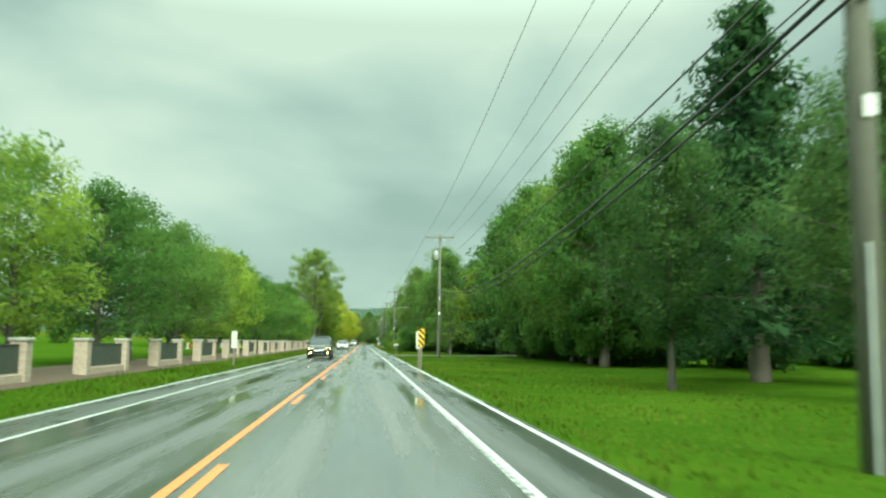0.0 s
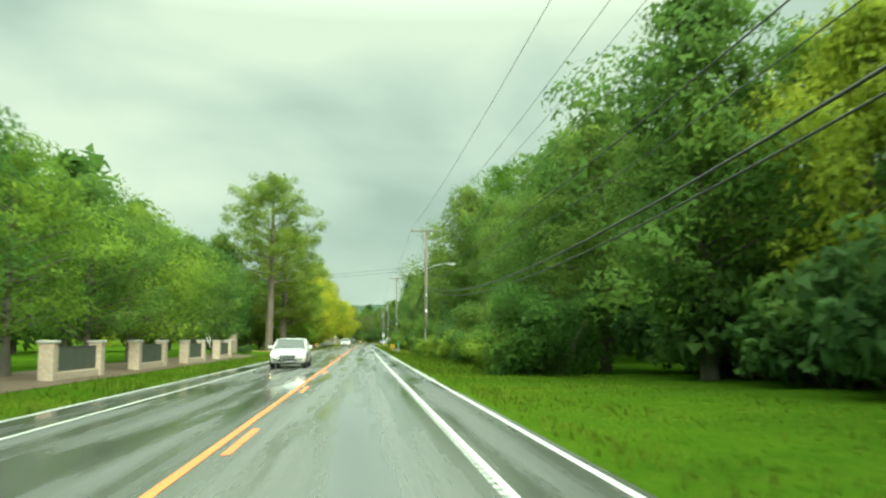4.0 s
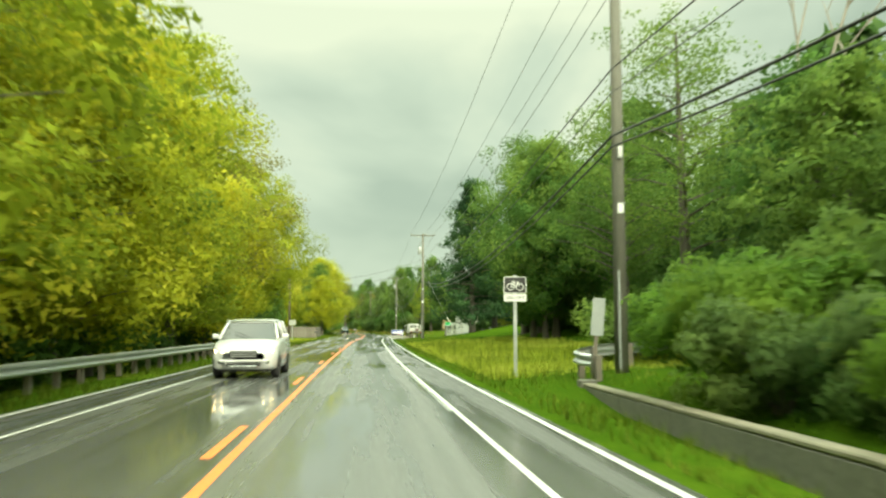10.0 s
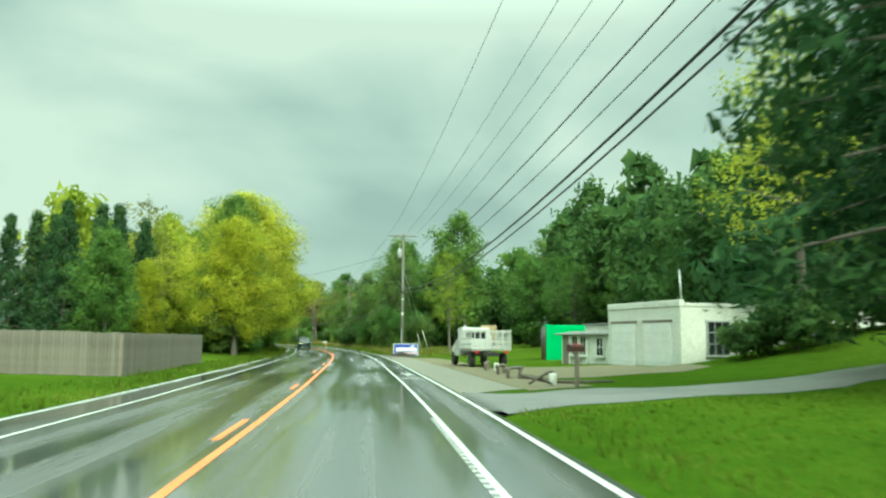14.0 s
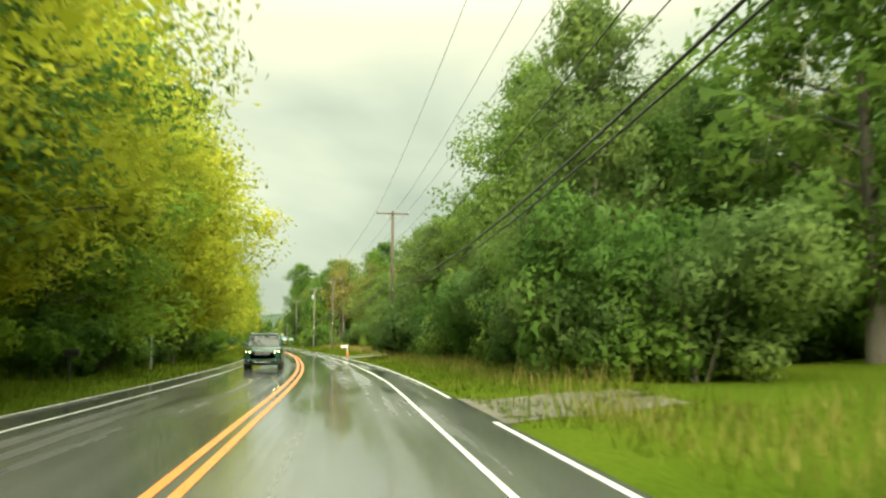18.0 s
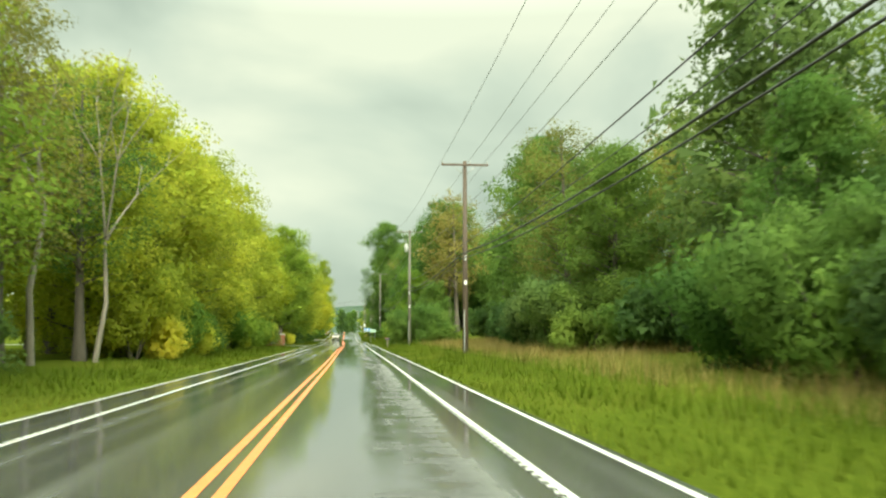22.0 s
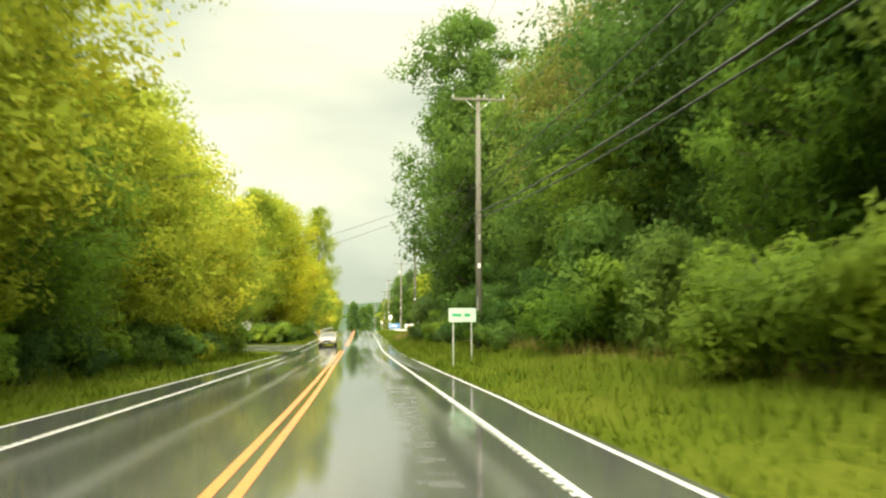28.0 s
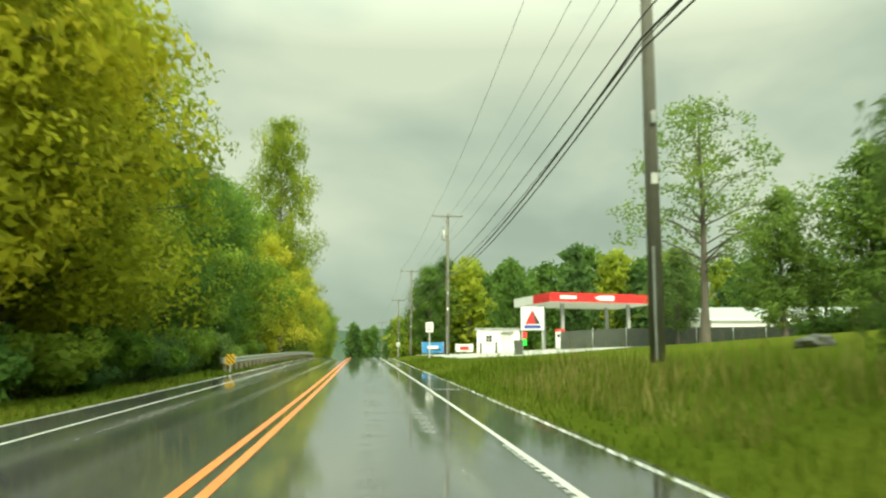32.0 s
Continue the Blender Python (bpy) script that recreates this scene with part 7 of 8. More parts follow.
# ---------------------------------------------------------------- buildings
def window(parent, x, z, w, h, y=-0.04, panes=(2, 2), frame_m=None):
    o = part("window", boxed((x, y + 0.02, z), (w, 0.05, h)), M_GLASS_DARK, parent)
    fr = frame_m or M_WHITE
    for s in (-1, 1):
        part("frame", boxed((x + s * w / 2, y, z), (0.07, 0.09, h + 0.14), 0.008), fr, o)
        part("frame", boxed((x, y, z + s * h / 2), (w + 0.14, 0.09, 0.07), 0.008), fr, o)
    for i in range(1, panes[0]):
        part("bar", boxed((x - w / 2 + w * i / panes[0], y, z), (0.035, 0.06, h)), fr, o)
    for i in range(1, panes[1]):
        part("bar", boxed((x, y, z - h / 2 + h * i / panes[1]), (w, 0.06, 0.035)), fr, o)
    part("sill", boxed((x, y - 0.03, z - h / 2 - 0.06), (w + 0.2, 0.14, 0.05), 0.008), fr, o)
    return o


def gable_roof(parent, L, D, z, rise_, over, material):
    """A roof with its ridge along x over a house L long and D deep, whose front is y = 0."""
    for s in (-1, 1):
        y_eave, y_mid = (-over if s < 0 else D + over), D / 2
        vs = [(-over, y_eave, z - 0.12), (L + over, y_eave, z - 0.12), (L + over, y_mid, z + rise_), (-over, y_mid, z + rise_)]
        vs += [(x, y, zz + 0.12) for x, y, zz in vs]
        fs = [(3, 2, 1, 0), (4, 5, 6, 7), (0, 1, 5, 4), (1, 2, 6, 5), (2, 3, 7, 6), (3, 0, 4, 7)]
        part("roof", mesh_of("roof", vs, fs, material), material, parent)
        part("gutter", boxed((L / 2, y_eave, z - 0.06), (L + 2 * over, 0.12, 0.14), 0.02), M_WHITE, parent)
    for x in (0.0, L):
        vs = [(x - 0.1, 0, z), (x - 0.1, D, z), (x - 0.1, D / 2, z + rise_ - 0.08), (x + 0.1, 0, z), (x + 0.1, D, z), (x + 0.1, D / 2, z + rise_ - 0.08)]
        part("gable", mesh_of("gable", vs, [(0, 1, 2), (5, 4, 3), (0, 3, 4, 1), (1, 4, 5, 2), (2, 5, 3, 0)], M_WHITE), M_WHITE, parent)


def shell(parent, L, D, H, material, t=0.2):
    for nm, c, s in (("wall", (L / 2, t / 2, H / 2), (L, t, H)), ("wall", (L / 2, D - t / 2, H / 2), (L, t, H)), ("wall", (t / 2, D / 2, H / 2), (t, D - 2 * t, H)), ("wall", (L - t / 2, D / 2, H / 2), (t, D - 2 * t, H))):
        part(nm, boxed(c, s), material, parent)


# house on the rise with a porch: front towards the road
g = ground_z(33, 346)
e = thing("house", Matrix.Translation((36.0, 361, g - 0.3)) @ Matrix.Rotation(radians(-90), 4, "Z"), "brick house with a grey shingled roof, white trim and porch", "house", "houses")
shell(e, 26, 9, 3.7, M_BRICK)
gable_roof(e, 26, 9, 3.7, 2.4, 0.6, M_ROOF)
for x in (2.0, 7.5, 20.5, 24):
    window(e, x, 2.5, 1.1, 1.3)
for x in (18.5, 22.5):
    window(e, x, 0.9, 0.8, 0.7, panes=(2, 1))
for x in (0.3, 4.2, 8.1, 12.0, 15.9):
    part("porch_post", boxed((x, -2.2, 1.85), (0.16, 0.16, 3.7), 0.01), M_WHITE, e)
part("porch_roof", boxed((8.1, -1.3, 3.6), (16.6, 2.6, 0.16), 0.02), M_ROOF, e)
part("porch_fascia", boxed((8.1, -2.62, 3.6), (16.6, 0.06, 0.22), 0.01), M_WHITE, e)
part("porch_floor", boxed((8.1, -1.2, 0.75), (16.2, 2.4, 0.14), 0.01), M_FENCE, e)
for i in range(54):
    part("baluster", boxed((0.3 + i * 0.29, -2.2, 1.25), (0.04, 0.04, 0.9)), M_FENCE, e)
part("handrail", boxed((8.1, -2.2, 1.72), (15.8, 0.07, 0.06), 0.01), M_FENCE, e)
part("door", boxed((10.2, -0.03, 1.85), (0.95, 0.06, 2.05), 0.01), M_WHITE, e)
part("chimney", boxed((14, 5.5, 5.6), (0.9, 0.7, 2.6), 0.02), M_BRICK, e)

# brick house behind the maples
g = ground_z(-33, 384)
e = thing("house", Matrix.Translation((-40, 380, g - 0.1)), "low red brick house with white shutters and a brick chimney", "house", "houses")
shell(e, 15, 9, 2.6, M_BRICK)
gable_roof(e, 15, 9, 2.6, 1.7, 0.5, M_ROOF)
for x in (2, 5.5, 12.8):
    w = window(e, x, 1.5, 1.1, 1.2)
    for s in (-1, 1):
        part("shutter", boxed((x + s * 0.82, -0.05, 1.5), (0.38, 0.05, 1.25), 0.01), M_WHITE, w)
part("chimney", boxed((10.2, -0.35, 2.4), (0.9, 0.6, 4.8), 0.02), M_BRICK, e)
part("door", boxed((8.2, -0.03, 1.03), (0.95, 0.06, 2.05), 0.01), M_WHITE, e)

# pale house behind the trees past the lot
g = ground_z(36, 452)
e = thing("house", Matrix.Translation((31, 450, g - 0.1)) @ Matrix.Rotation(radians(-20), 4, "Z"), "small pale house with a grey roof behind trees", "house", "houses")
shell(e, 11, 8, 2.6, M_CREAM)
gable_roof(e, 11, 8, 2.6, 2.0, 0.5, M_GREY)
window(e, 3, 1.5, 1.0, 1.2)
window(e, 8, 1.5, 1.0, 1.2)

# white workshop: front towards the road, side towards the lawn
g = ground_z(18, 372)
e = thing("workshop", Matrix.Translation((17.0, 373.9, g - 0.3)) @ Matrix.Rotation(radians(-78), 4, "Z"), "whitewashed block workshop with two closed garage doors", "building")
shell(e, 6.6, 13, 3.15, M_CREAM, 0.25)
part("roof", boxed((3.3, 6.5, 3.02), (6.2, 12.6, 0.1)), M_ROOF, e)
part("parapet", boxed((3.3, 0.1, 3.3), (6.6, 0.3, 0.3), 0.02), M_CREAM, e)
part("parapet", boxed((6.5, 6.5, 3.22), (0.3, 12.6, 0.16), 0.02), M_CREAM, e)
for x in (1.6, 4.7):
    dr = part("garage_door", boxed((x, -0.03, 1.2), (2.3, 0.08, 2.4), 0.01), M_WHITE, e)
    for i in range(1, 5):
        part("rib", boxed((x, -0.075, i * 0.48), (2.26, 0.02, 0.03)), M_CREAM, dr)
    part("lintel", boxed((x, -0.04, 2.47), (2.5, 0.1, 0.12), 0.01), M_FENCE, dr)
part("flagpole", tubed("flagpole", [(6.3, 0.3, 3.2), (6.15, 0.3, 4.9)], 0.04, M_STEEL, 8), None, e)
wd = Matrix.Translation((6.6, 0, 0)) @ Matrix.Rotation(radians(90), 4, "Z")
for yy in (2.05, 7.0):
    o = window(e, 0, 0, 1.25, 1.6, panes=(3, 3), frame_m=M_GREY)
    o.matrix_basis = Matrix.Translation((6.62, yy, 1.65)) @ Matrix.Rotation(radians(90), 4, "Z")
# low annex
e = thing("annex", Matrix.Translation((15.6, 378.3, g - 0.15)) @ Matrix.Rotation(radians(-68), 4, "Z"), "low whitewashed lean-to with barred windows and a brown door", "building")
shell(e, 4.9, 5, 1.72, M_CREAM)
part("upper_wall", boxed((3.3, 2.6, 1.98), (3.0, 4.6, 0.52)), M_CREAM, e)
part("lean_to_roof", boxed((2.2, 0.5, 1.80), (5.3, 1.5, 0.07), 0.01, Matrix.Rotation(radians(7), 3, "X")), M_ROOF, e)
part("roof", boxed((3.3, 2.7, 2.28), (3.3, 5.0, 0.09), 0.02), M_ROOF, e)
part("door", boxed((0.45, -0.03, 0.84), (0.62, 0.06, 1.64), 0.01), M_FENCE, e)
for x in (1.3, 2.05):
    window(e, x, 1.08, 0.55, 1.1, panes=(2, 1), frame_m=M_CREAM)
window(e, 3.5, 1.02, 0.6, 1.0, panes=(2, 2), frame_m=M_CREAM)
for x in (0.85, 1.68, 2.45):
    part("post", boxed((x, -0.08, 0.86), (0.09, 0.09, 1.72), 0.006), M_CREAM, e)

# green container
e = thing("shipping_container", Matrix.Translation((16.5, 385.6, ground_z(20, 388) - 0.42)) @ Matrix.Rotation(radians(-5), 4, "Z"), "bright green steel storage container behind the annex", "container")
part("body", boxed((3.05, 1.22, 1.35), (6.0, 2.4, 2.5), 0.02), M_CONTAINER, e)
for i in range(30):
    part("rib", boxed((0.15 + i * 0.2, -0.01, 1.35), (0.1, 0.05, 2.3)), M_CONTAINER, e)
for x in (0.05, 6.05):
    part("corner_post", boxed((x, 0.0, 1.35), (0.14, 0.14, 2.6), 0.01), M_CONTAINER, e)
part("end_door", boxed((0.02, 1.22, 1.35), (0.06, 2.2, 2.3), 0.01), M_MAROON, e, "dark maroon end door")
for s in (0.7, 1.7):
    part("lock_rod", tubed("lock_rod", [(-0.03, s, 0.2), (-0.03, s, 2.5)], 0.025, M_STEEL, 6), None, e)

# low barriers before the lot
for y, d, ln, a in ((361.5, 7.6, 2.2, 62), (365, 7.7, 2.4, 70), (370, 7.9, 2.4, 75), (375, 7.8, 2.0, 80)):
    e = thing("low_barrier", Matrix.Translation(at(y, d)) @ Matrix.Rotation(radians(a), 4, "Z"), "low weathered timber barrier on short posts", "barrier", "low barriers")
    part("rail", tubed("rail", [(-ln / 2, 0, 0.34), (0, 0.03, 0.37), (ln / 2, 0, 0.33)], 0.06, M_FENCE, 7), None, e)
    for s in (-0.8, 0.8):
        part("post", tubed("post", [(s, 0, -0.1), (s, 0, 0.42)], 0.08, M_FENCE, 8), None, e)
e = thing("broken_rail", Matrix.Translation(at(354.5, 8.0)), "fallen grey timber rail lying on broken posts", "barrier", "low barriers")
part("rail", tubed("rail", [(-1.5, 0.1, 0.30), (-0.7, 0.05, 0.12), (0.2, 0.0, 0.10), (1.3, -0.1, 0.13)], [0.05, 0.06, 0.055, 0.035], M_BARK, 7), None, e)
part("branch", tubed("branch", [(-1.3, -0.1, 0.05), (-0.75, 0, 0.36), (-0.55, 0.05, 0.42)], [0.035, 0.05, 0.04], M_BARK, 7), None, e)
part("branch", tubed("branch", [(-1.6, 0.15, 0.22), (-0.9, 0.0, 0.2), (-0.6, -0.1, 0.05)], [0.025, 0.04, 0.03], M_BARK, 7), None, e)
for y, d in ((354.5, 7.45), (368.5, 8.1)):
    e = tagged(new("stump_post", mesh_of("stump_post", *spin([(0.13, -0.1), (0.125, 0.22), (0.11, 0.36), (0.08, 0.38)], 10), M_CREAM, True)), "short pale concrete post at the lot's edge", "post", "low barriers")
    e.location = at(y, d)

# brick entrance signs at the side road
for y, d, turn in ((609.5, -8.2, 25), (630.5, -9.9, -20)):
    e = thing("entrance_sign", Matrix.Translation(at(y, d) - Vector((0, 0, 0.1))) @ Matrix.Rotation(radians(turn + heading(y)), 4, "Z"), "low red brick entrance wall with two pillars", "entrance wall", "entrance walls")
    part("wall", boxed((0, 0, 0.5), (2.2, 0.3, 1.0), 0.01), M_BRICK, e)
    for s in (-1.3, 1.3):
        pillar(e, s, 0, 1.4, 0.5, M_BRICK)
    part("name_panel", boxed((0, -0.17, 0.6), (1.3, 0.05, 0.5), 0.01), M_CREAM, e)
    part("bar", boxed((0, -0.2, 0.66), (0.9, 0.01, 0.1)), M_BLACK, e)
    part("bar", boxed((0, -0.2, 0.5), (0.6, 0.01, 0.07)), M_BLACK, e)

# ---------------------------------------------------------------- petrol station
GZ0 = ground_z(-28, 800)
e = thing("price_sign", Matrix.Translation((-30.2, 793, GZ0 - 0.1)) @ Matrix.Rotation(radians(4), 4, "Z"), "white petrol sign with a red triangle on grey posts", "sign")
for s in (-0.85, 0.85):
    part("post", boxed((s, 0.1, 1.7), (0.16, 0.16, 3.4), 0.01), M_GREY, e)
p = part("panel", boxed((0, 0, 2.55), (1.9, 0.22, 1.9), 0.03), M_WHITE, e)
part("triangle", mesh_of("triangle", *plate([(-0.62, 2.1), (0.62, 2.1), (0, 3.3)], 0.01), M_RED), None, p).location.y = -0.122
part("shaded_side", mesh_of("shaded_side", *plate([(0.2, 2.1), (0.62, 2.1), (0, 3.3)], 0.01), M_MAROON), None, p).location.y = -0.126
part("brand_bar", boxed((0, -0.12, 1.88), (1.35, 0.02, 0.26)), M_BLUE, p)
part("price_red", boxed((-0.65, -0.05, 1.2), (0.3, 0.1, 0.5), 0.01), lit("red_price_digits", (0.9, 0.02, 0.03), 1.2), e)
part("price_green", boxed((-0.65, -0.05, 0.62), (0.3, 0.1, 0.5), 0.01), lit("green_price_digits", (0.02, 0.7, 0.06), 1.0), e)

g = ground_z(-20, 818)
e = thing("fuel_canopy", Matrix.Translation((-27.2, 812, g)) @ Matrix.Rotation(radians(20), 4, "Z"), "red and white petrol station canopy on steel columns", "canopy")
part("deck", boxed((6.5, 5, 5.35), (13, 10, 0.8), 0.02), M_WHITE, e)
part("fascia", boxed((6.5, -0.05, 5.35), (13.0, 0.1, 0.95), 0.01), M_RED, e)
part("end_fascia", boxed((-0.05, 2.2, 5.35), (0.1, 4.4, 0.95), 0.01), M_RED, e)
part("end_fascia", boxed((-0.05, 7.2, 5.35), (0.1, 5.56, 0.95), 0.01), M_WHITE, e)
part("soffit", boxed((6.5, 5, 4.9), (12.8, 9.8, 0.06)), M_WHITE, e)
part("brand_bar", boxed((2.0, -0.12, 5.35), (1.9, 0.03, 0.36)), M_WHITE, e)
part("arrow_stripe", mesh_of("arrow_stripe", *plate([(5.0, 5.35), (5.7, 5.62), (7.4, 5.62), (7.4, 5.08), (5.7, 5.08)], 0.02), M_WHITE), None, e).location.y = -0.13
for x, y in ((2.5, 2.5), (10.5, 2.5), (2.5, 7.5), (10.5, 7.5)):
    part("column", boxed((x, y, 2.45), (0.35, 0.35, 4.9), 0.02), M_GREY, e)
for x in (2.5, 10.5):
    e = thing("fuel_pump", Matrix.Translation((-27.2 + 0.94 * x - 1.2, 815.0 + 0.34 * x, g)), "white fuel dispenser under the canopy", "fuel pump", "fuel pumps")
    part("body", boxed((0, -1.0, 0.9), (0.9, 0.5, 1.8), 0.03), M_WHITE, e)
    part("head", boxed((0, -1.0, 1.95), (1.0, 0.55, 0.3), 0.03), M_RED, e)
    part("display", boxed((0, -1.26, 1.35), (0.6, 0.02, 0.35)), M_BLACK, e)

g = ground_z(-33, 808)
e = thing("shed", Matrix.Translation((-34.9, 806.5, g - 0.05)), "small white shed with a flat roof", "shed")
shell(e, 4.2, 3.2, 2.3, M_WHITE, 0.12)
part("roof", boxed((2.1, 1.6, 2.36), (4.6, 3.6, 0.12), 0.02), M_GREY, e)
window(e, 1.2, 1.4, 0.6, 0.7)
part("door", boxed((2.9, -0.03, 0.98), (0.9, 0.06, 1.95), 0.01), M_CREAM, e)
part("awning", boxed((3.0, -0.25, 2.05), (1.3, 0.5, 0.05), 0.01), M_GREY, e)
e = thing("litter_bin", Matrix.Translation((-30.9, 804.8, g)), "black round-topped litter bin beside the shed", "litter bin")
part("bin", mesh_of("bin", *spin([(0.28, -0.05), (0.32, 0.75), (0.33, 0.78)], 16), M_BLACK, True), None, e)
part("lid", mesh_of("lid", *spin([(0.34, 0.78), (0.34, 0.86), (0.22, 1.0), (0.0, 1.04)], 16), M_BLACK, True), None, e)
for s in (0.4, 1.9):
    o = tagged(new("bollard", mesh_of("bollard", *spin([(0.09, -0.05), (0.09, 1.0), (0.05, 1.06)], 10), M_BLACK, True)), "black steel bollard beside the shed", "bollard", "bollards")
    o.location = (-34.9 + s, 805.2, ground_z(-34.9 + s, 805.2))
e = thing("wheelie_bin", Matrix.Translation((-31.7, 784.5, ground_z(-31.7, 784.5))), "dark wheeled rubbish bin on the grass", "bin")
part("body", mesh_of("body", [(-.26, -.28, .06), (.26, -.28, .06), (.26, .28, .06), (-.26, .28, .06), (-.33, -.36, .98), (.33, -.36, .98), (.33, .36, .98), (-.33, .36, .98)], [(3, 2, 1, 0), (4, 5, 6, 7), (0, 1, 5, 4), (1, 2, 6, 5), (2, 3, 7, 6), (3, 0, 4, 7)], M_DARKPANEL), None, e)
part("lid", boxed((0, 0, 1.02), (0.7, 0.78, 0.07), 0.02), M_BLACK, e)
for s in (-0.28, 0.28):
    part("wheel", mesh_of("wheel", *tube([(s - 0.03, 0.3, 0.1), (s + 0.03, 0.3, 0.1)], 0.1, 12), M_TYRE), None, e)
part("handle", tubed("handle", [(-0.25, 0.4, 0.95), (0.25, 0.4, 0.95)], 0.02, M_BLACK, 6), None, e)
for x, y, w, h, m1, m2 in ((-38.9, 801.5, 2.0, 1.0, M_SKYBLUE, M_WHITE), (-36.0, 801.5, 1.6, 0.75, M_WHITE, M_RED)):
    e = thing("banner", Matrix.Translation((x, y, ground_z(x, y))), "printed vinyl banner stretched between two stakes", "banner", "banners")
    n = 10
    vs = [(-w / 2 + w * i / n, 0.04 * math.sin(i * 1.3), z - 0.06 * math.sin(math.pi * i / n) * (z > 0.6)) for z in (0.25, 0.25 + h) for i in range(n + 1)]
    part("sheet", mesh_of("sheet", vs, [(i, i + 1, i + n + 2, i + n + 1) for i in range(n)], m1, True), None, e)
    part("print", boxed((0, -0.06, 0.25 + h * 0.5), (w * 0.5, 0.01, h * 0.3)), m2, e)
    part("print", boxed((0.1, -0.07, 0.25 + h * 0.3), (w * 0.62, 0.01, h * 0.12)), M_BLACK if m2 is M_WHITE else M_RED, e)
    for s in (-1, 1):
        part("stake", tubed("stake", [(s * w / 2, 0.02, -0.1), (s * w / 2, 0.02, 0.3 + h)], 0.025, M_STEEL, 6), None, e)
# dark mesh fence along the lawn
pts = [Vector((-27.5, 798, 0)), Vector((-14, 793, 0)), Vector((2, 786, 0))]
e = thing("mesh_fence", Matrix.Translation((-27.5, 798, 0)), "dark mesh fence with a top rail behind the lawn", "fence")
for a, b in zip(pts, pts[1:]):
    n = int((b - a).length / 2.4)
    for i in range(n):
        p, q = a.lerp(b, i / n), a.lerp(b, (i + 1) / n)
        zp, zq = ground_z(p.x, p.y), ground_z(q.x, q.y)
        o, d = pts[0], (q - p)
        vs = [(p.x - o.x, p.y - o.y, zp + 0.05), (q.x - o.x, q.y - o.y, zq + 0.05), (q.x - o.x, q.y - o.y, zq + 1.6), (p.x - o.x, p.y - o.y, zp + 1.6)]
        vs += [(x, y + 0.03, z) for x, y, z in vs]
        part("panel", mesh_of("panel", vs, [(0, 1, 2, 3), (7, 6, 5, 4), (3, 2, 6, 7), (1, 0, 4, 5), (0, 3, 7, 4), (2, 1, 5, 6)], M_DARKPANEL), None, e)
        part("post", tubed("post", [(p.x - o.x, p.y - o.y - 0.05, zp - 0.1), (p.x - o.x, p.y - o.y - 0.05, zp + 1.75)], 0.035, M_STEEL, 6), None, e)
g = ground_z(2, 826)
e = thing("shop_building", Matrix.Translation((-8, 822, g - 0.1)), "long white shop building behind the trees", "building")
shell(e, 22, 10, 3.4, M_WHITE, 0.2)
gable_roof(e, 22, 10, 3.4, 1.6, 0.6, M_GREY)
for x in (3, 8, 13, 18):
    window(e, x, 1.7, 1.8, 1.5)


# a half-buried stone on the lawn
bm = bmesh.new()
bmesh.ops.create_icosphere(bm, subdivisions=3, radius=1.0)
for v in bm.verts:
    v.co = Vector((v.co.x * 0.75, v.co.y * 0.5, v.co.z * 0.34)) * (1 + 0.35 * noise.noise(v.co * 1.7))
M_STONE = plain("dark_field_stone", (0.07, 0.07, 0.065), (0.16, 0.155, 0.14), 0.8, 2.0, fine=14, bump_s=0.5)
ob = part("boulder", bm, M_STONE)
ob.location = at(746, 13.6) + Vector((0, 0, 0.05))
ob.scale = (0.72, 0.72, 0.75)
tagged(ob, "dark half-buried stone on the lawn", "stone")

e = thing("fire_hydrant", Matrix.Translation(at(229.5, -8.7)), "short red fire hydrant with a pale cap on the dry grass", "hydrant")
part("barrel", mesh_of("barrel", *spin([(0.15, -0.05), (0.15, 0.05), (0.1, 0.07), (0.1, 0.42), (0.125, 0.44), (0.125, 0.47), (0.02, 0.47)], 14), M_RED, True), None, e)
part("bonnet", mesh_of("bonnet", *spin([(0.11, 0.47), (0.1, 0.54), (0.06, 0.6), (0.03, 0.61), (0.03, 0.66), (0.0, 0.66)], 14), M_CREAM, True), None, e, "pale domed bonnet")
for sd in (-1, 1):
    part("outlet", tubed("outlet", [(0, 0, 0.34), (0.17 * sd, 0, 0.34)], 0.05, M_RED, 10), None, e)
# two pale guy rods leaning together on the dry grass
e = thing("guy_anchor", Matrix.Translation(at(193, -15.5)), "two pale leaning guy-wire guards on the dry grass", "guy wire")
part("guard", tubed("guard", [(0, 0, 0), (-0.75, 0, 2.0)], 0.045, M_WHITE, 8), None, e)
part("guard", tubed("guard", [(0.1, 0, 0), (-0.4, 0, 2.2)], 0.045, M_WHITE, 8), None, e)
# ---------------------------------------------------------------- vehicles
TYRE = spin([(0.20, -0.11), (0.31, -0.11), (0.335, -0.07), (0.335, 0.07), (0.31, 0.11), (0.20, 0.11)], 22)
RIM = spin([(0.02, 0.09), (0.12, 0.075), (0.19, 0.10), (0.205, 0.08), (0.2, -0.08), (0.02, -0.08)], 22)


def loft(rings):
    n = len(rings[0])
    vs = [v for r in rings for v in r]
    fs = []
    for i in range(len(rings) - 1):
        for k in range(n - 1):
            a = i * n + k
            fs.append((a, a + 1, a + n + 1, a + n))
    fs.append(tuple(range(n)))
    fs.append(tuple(range(len(vs) - 1, len(vs) - n - 1, -1)))
    return vs, fs


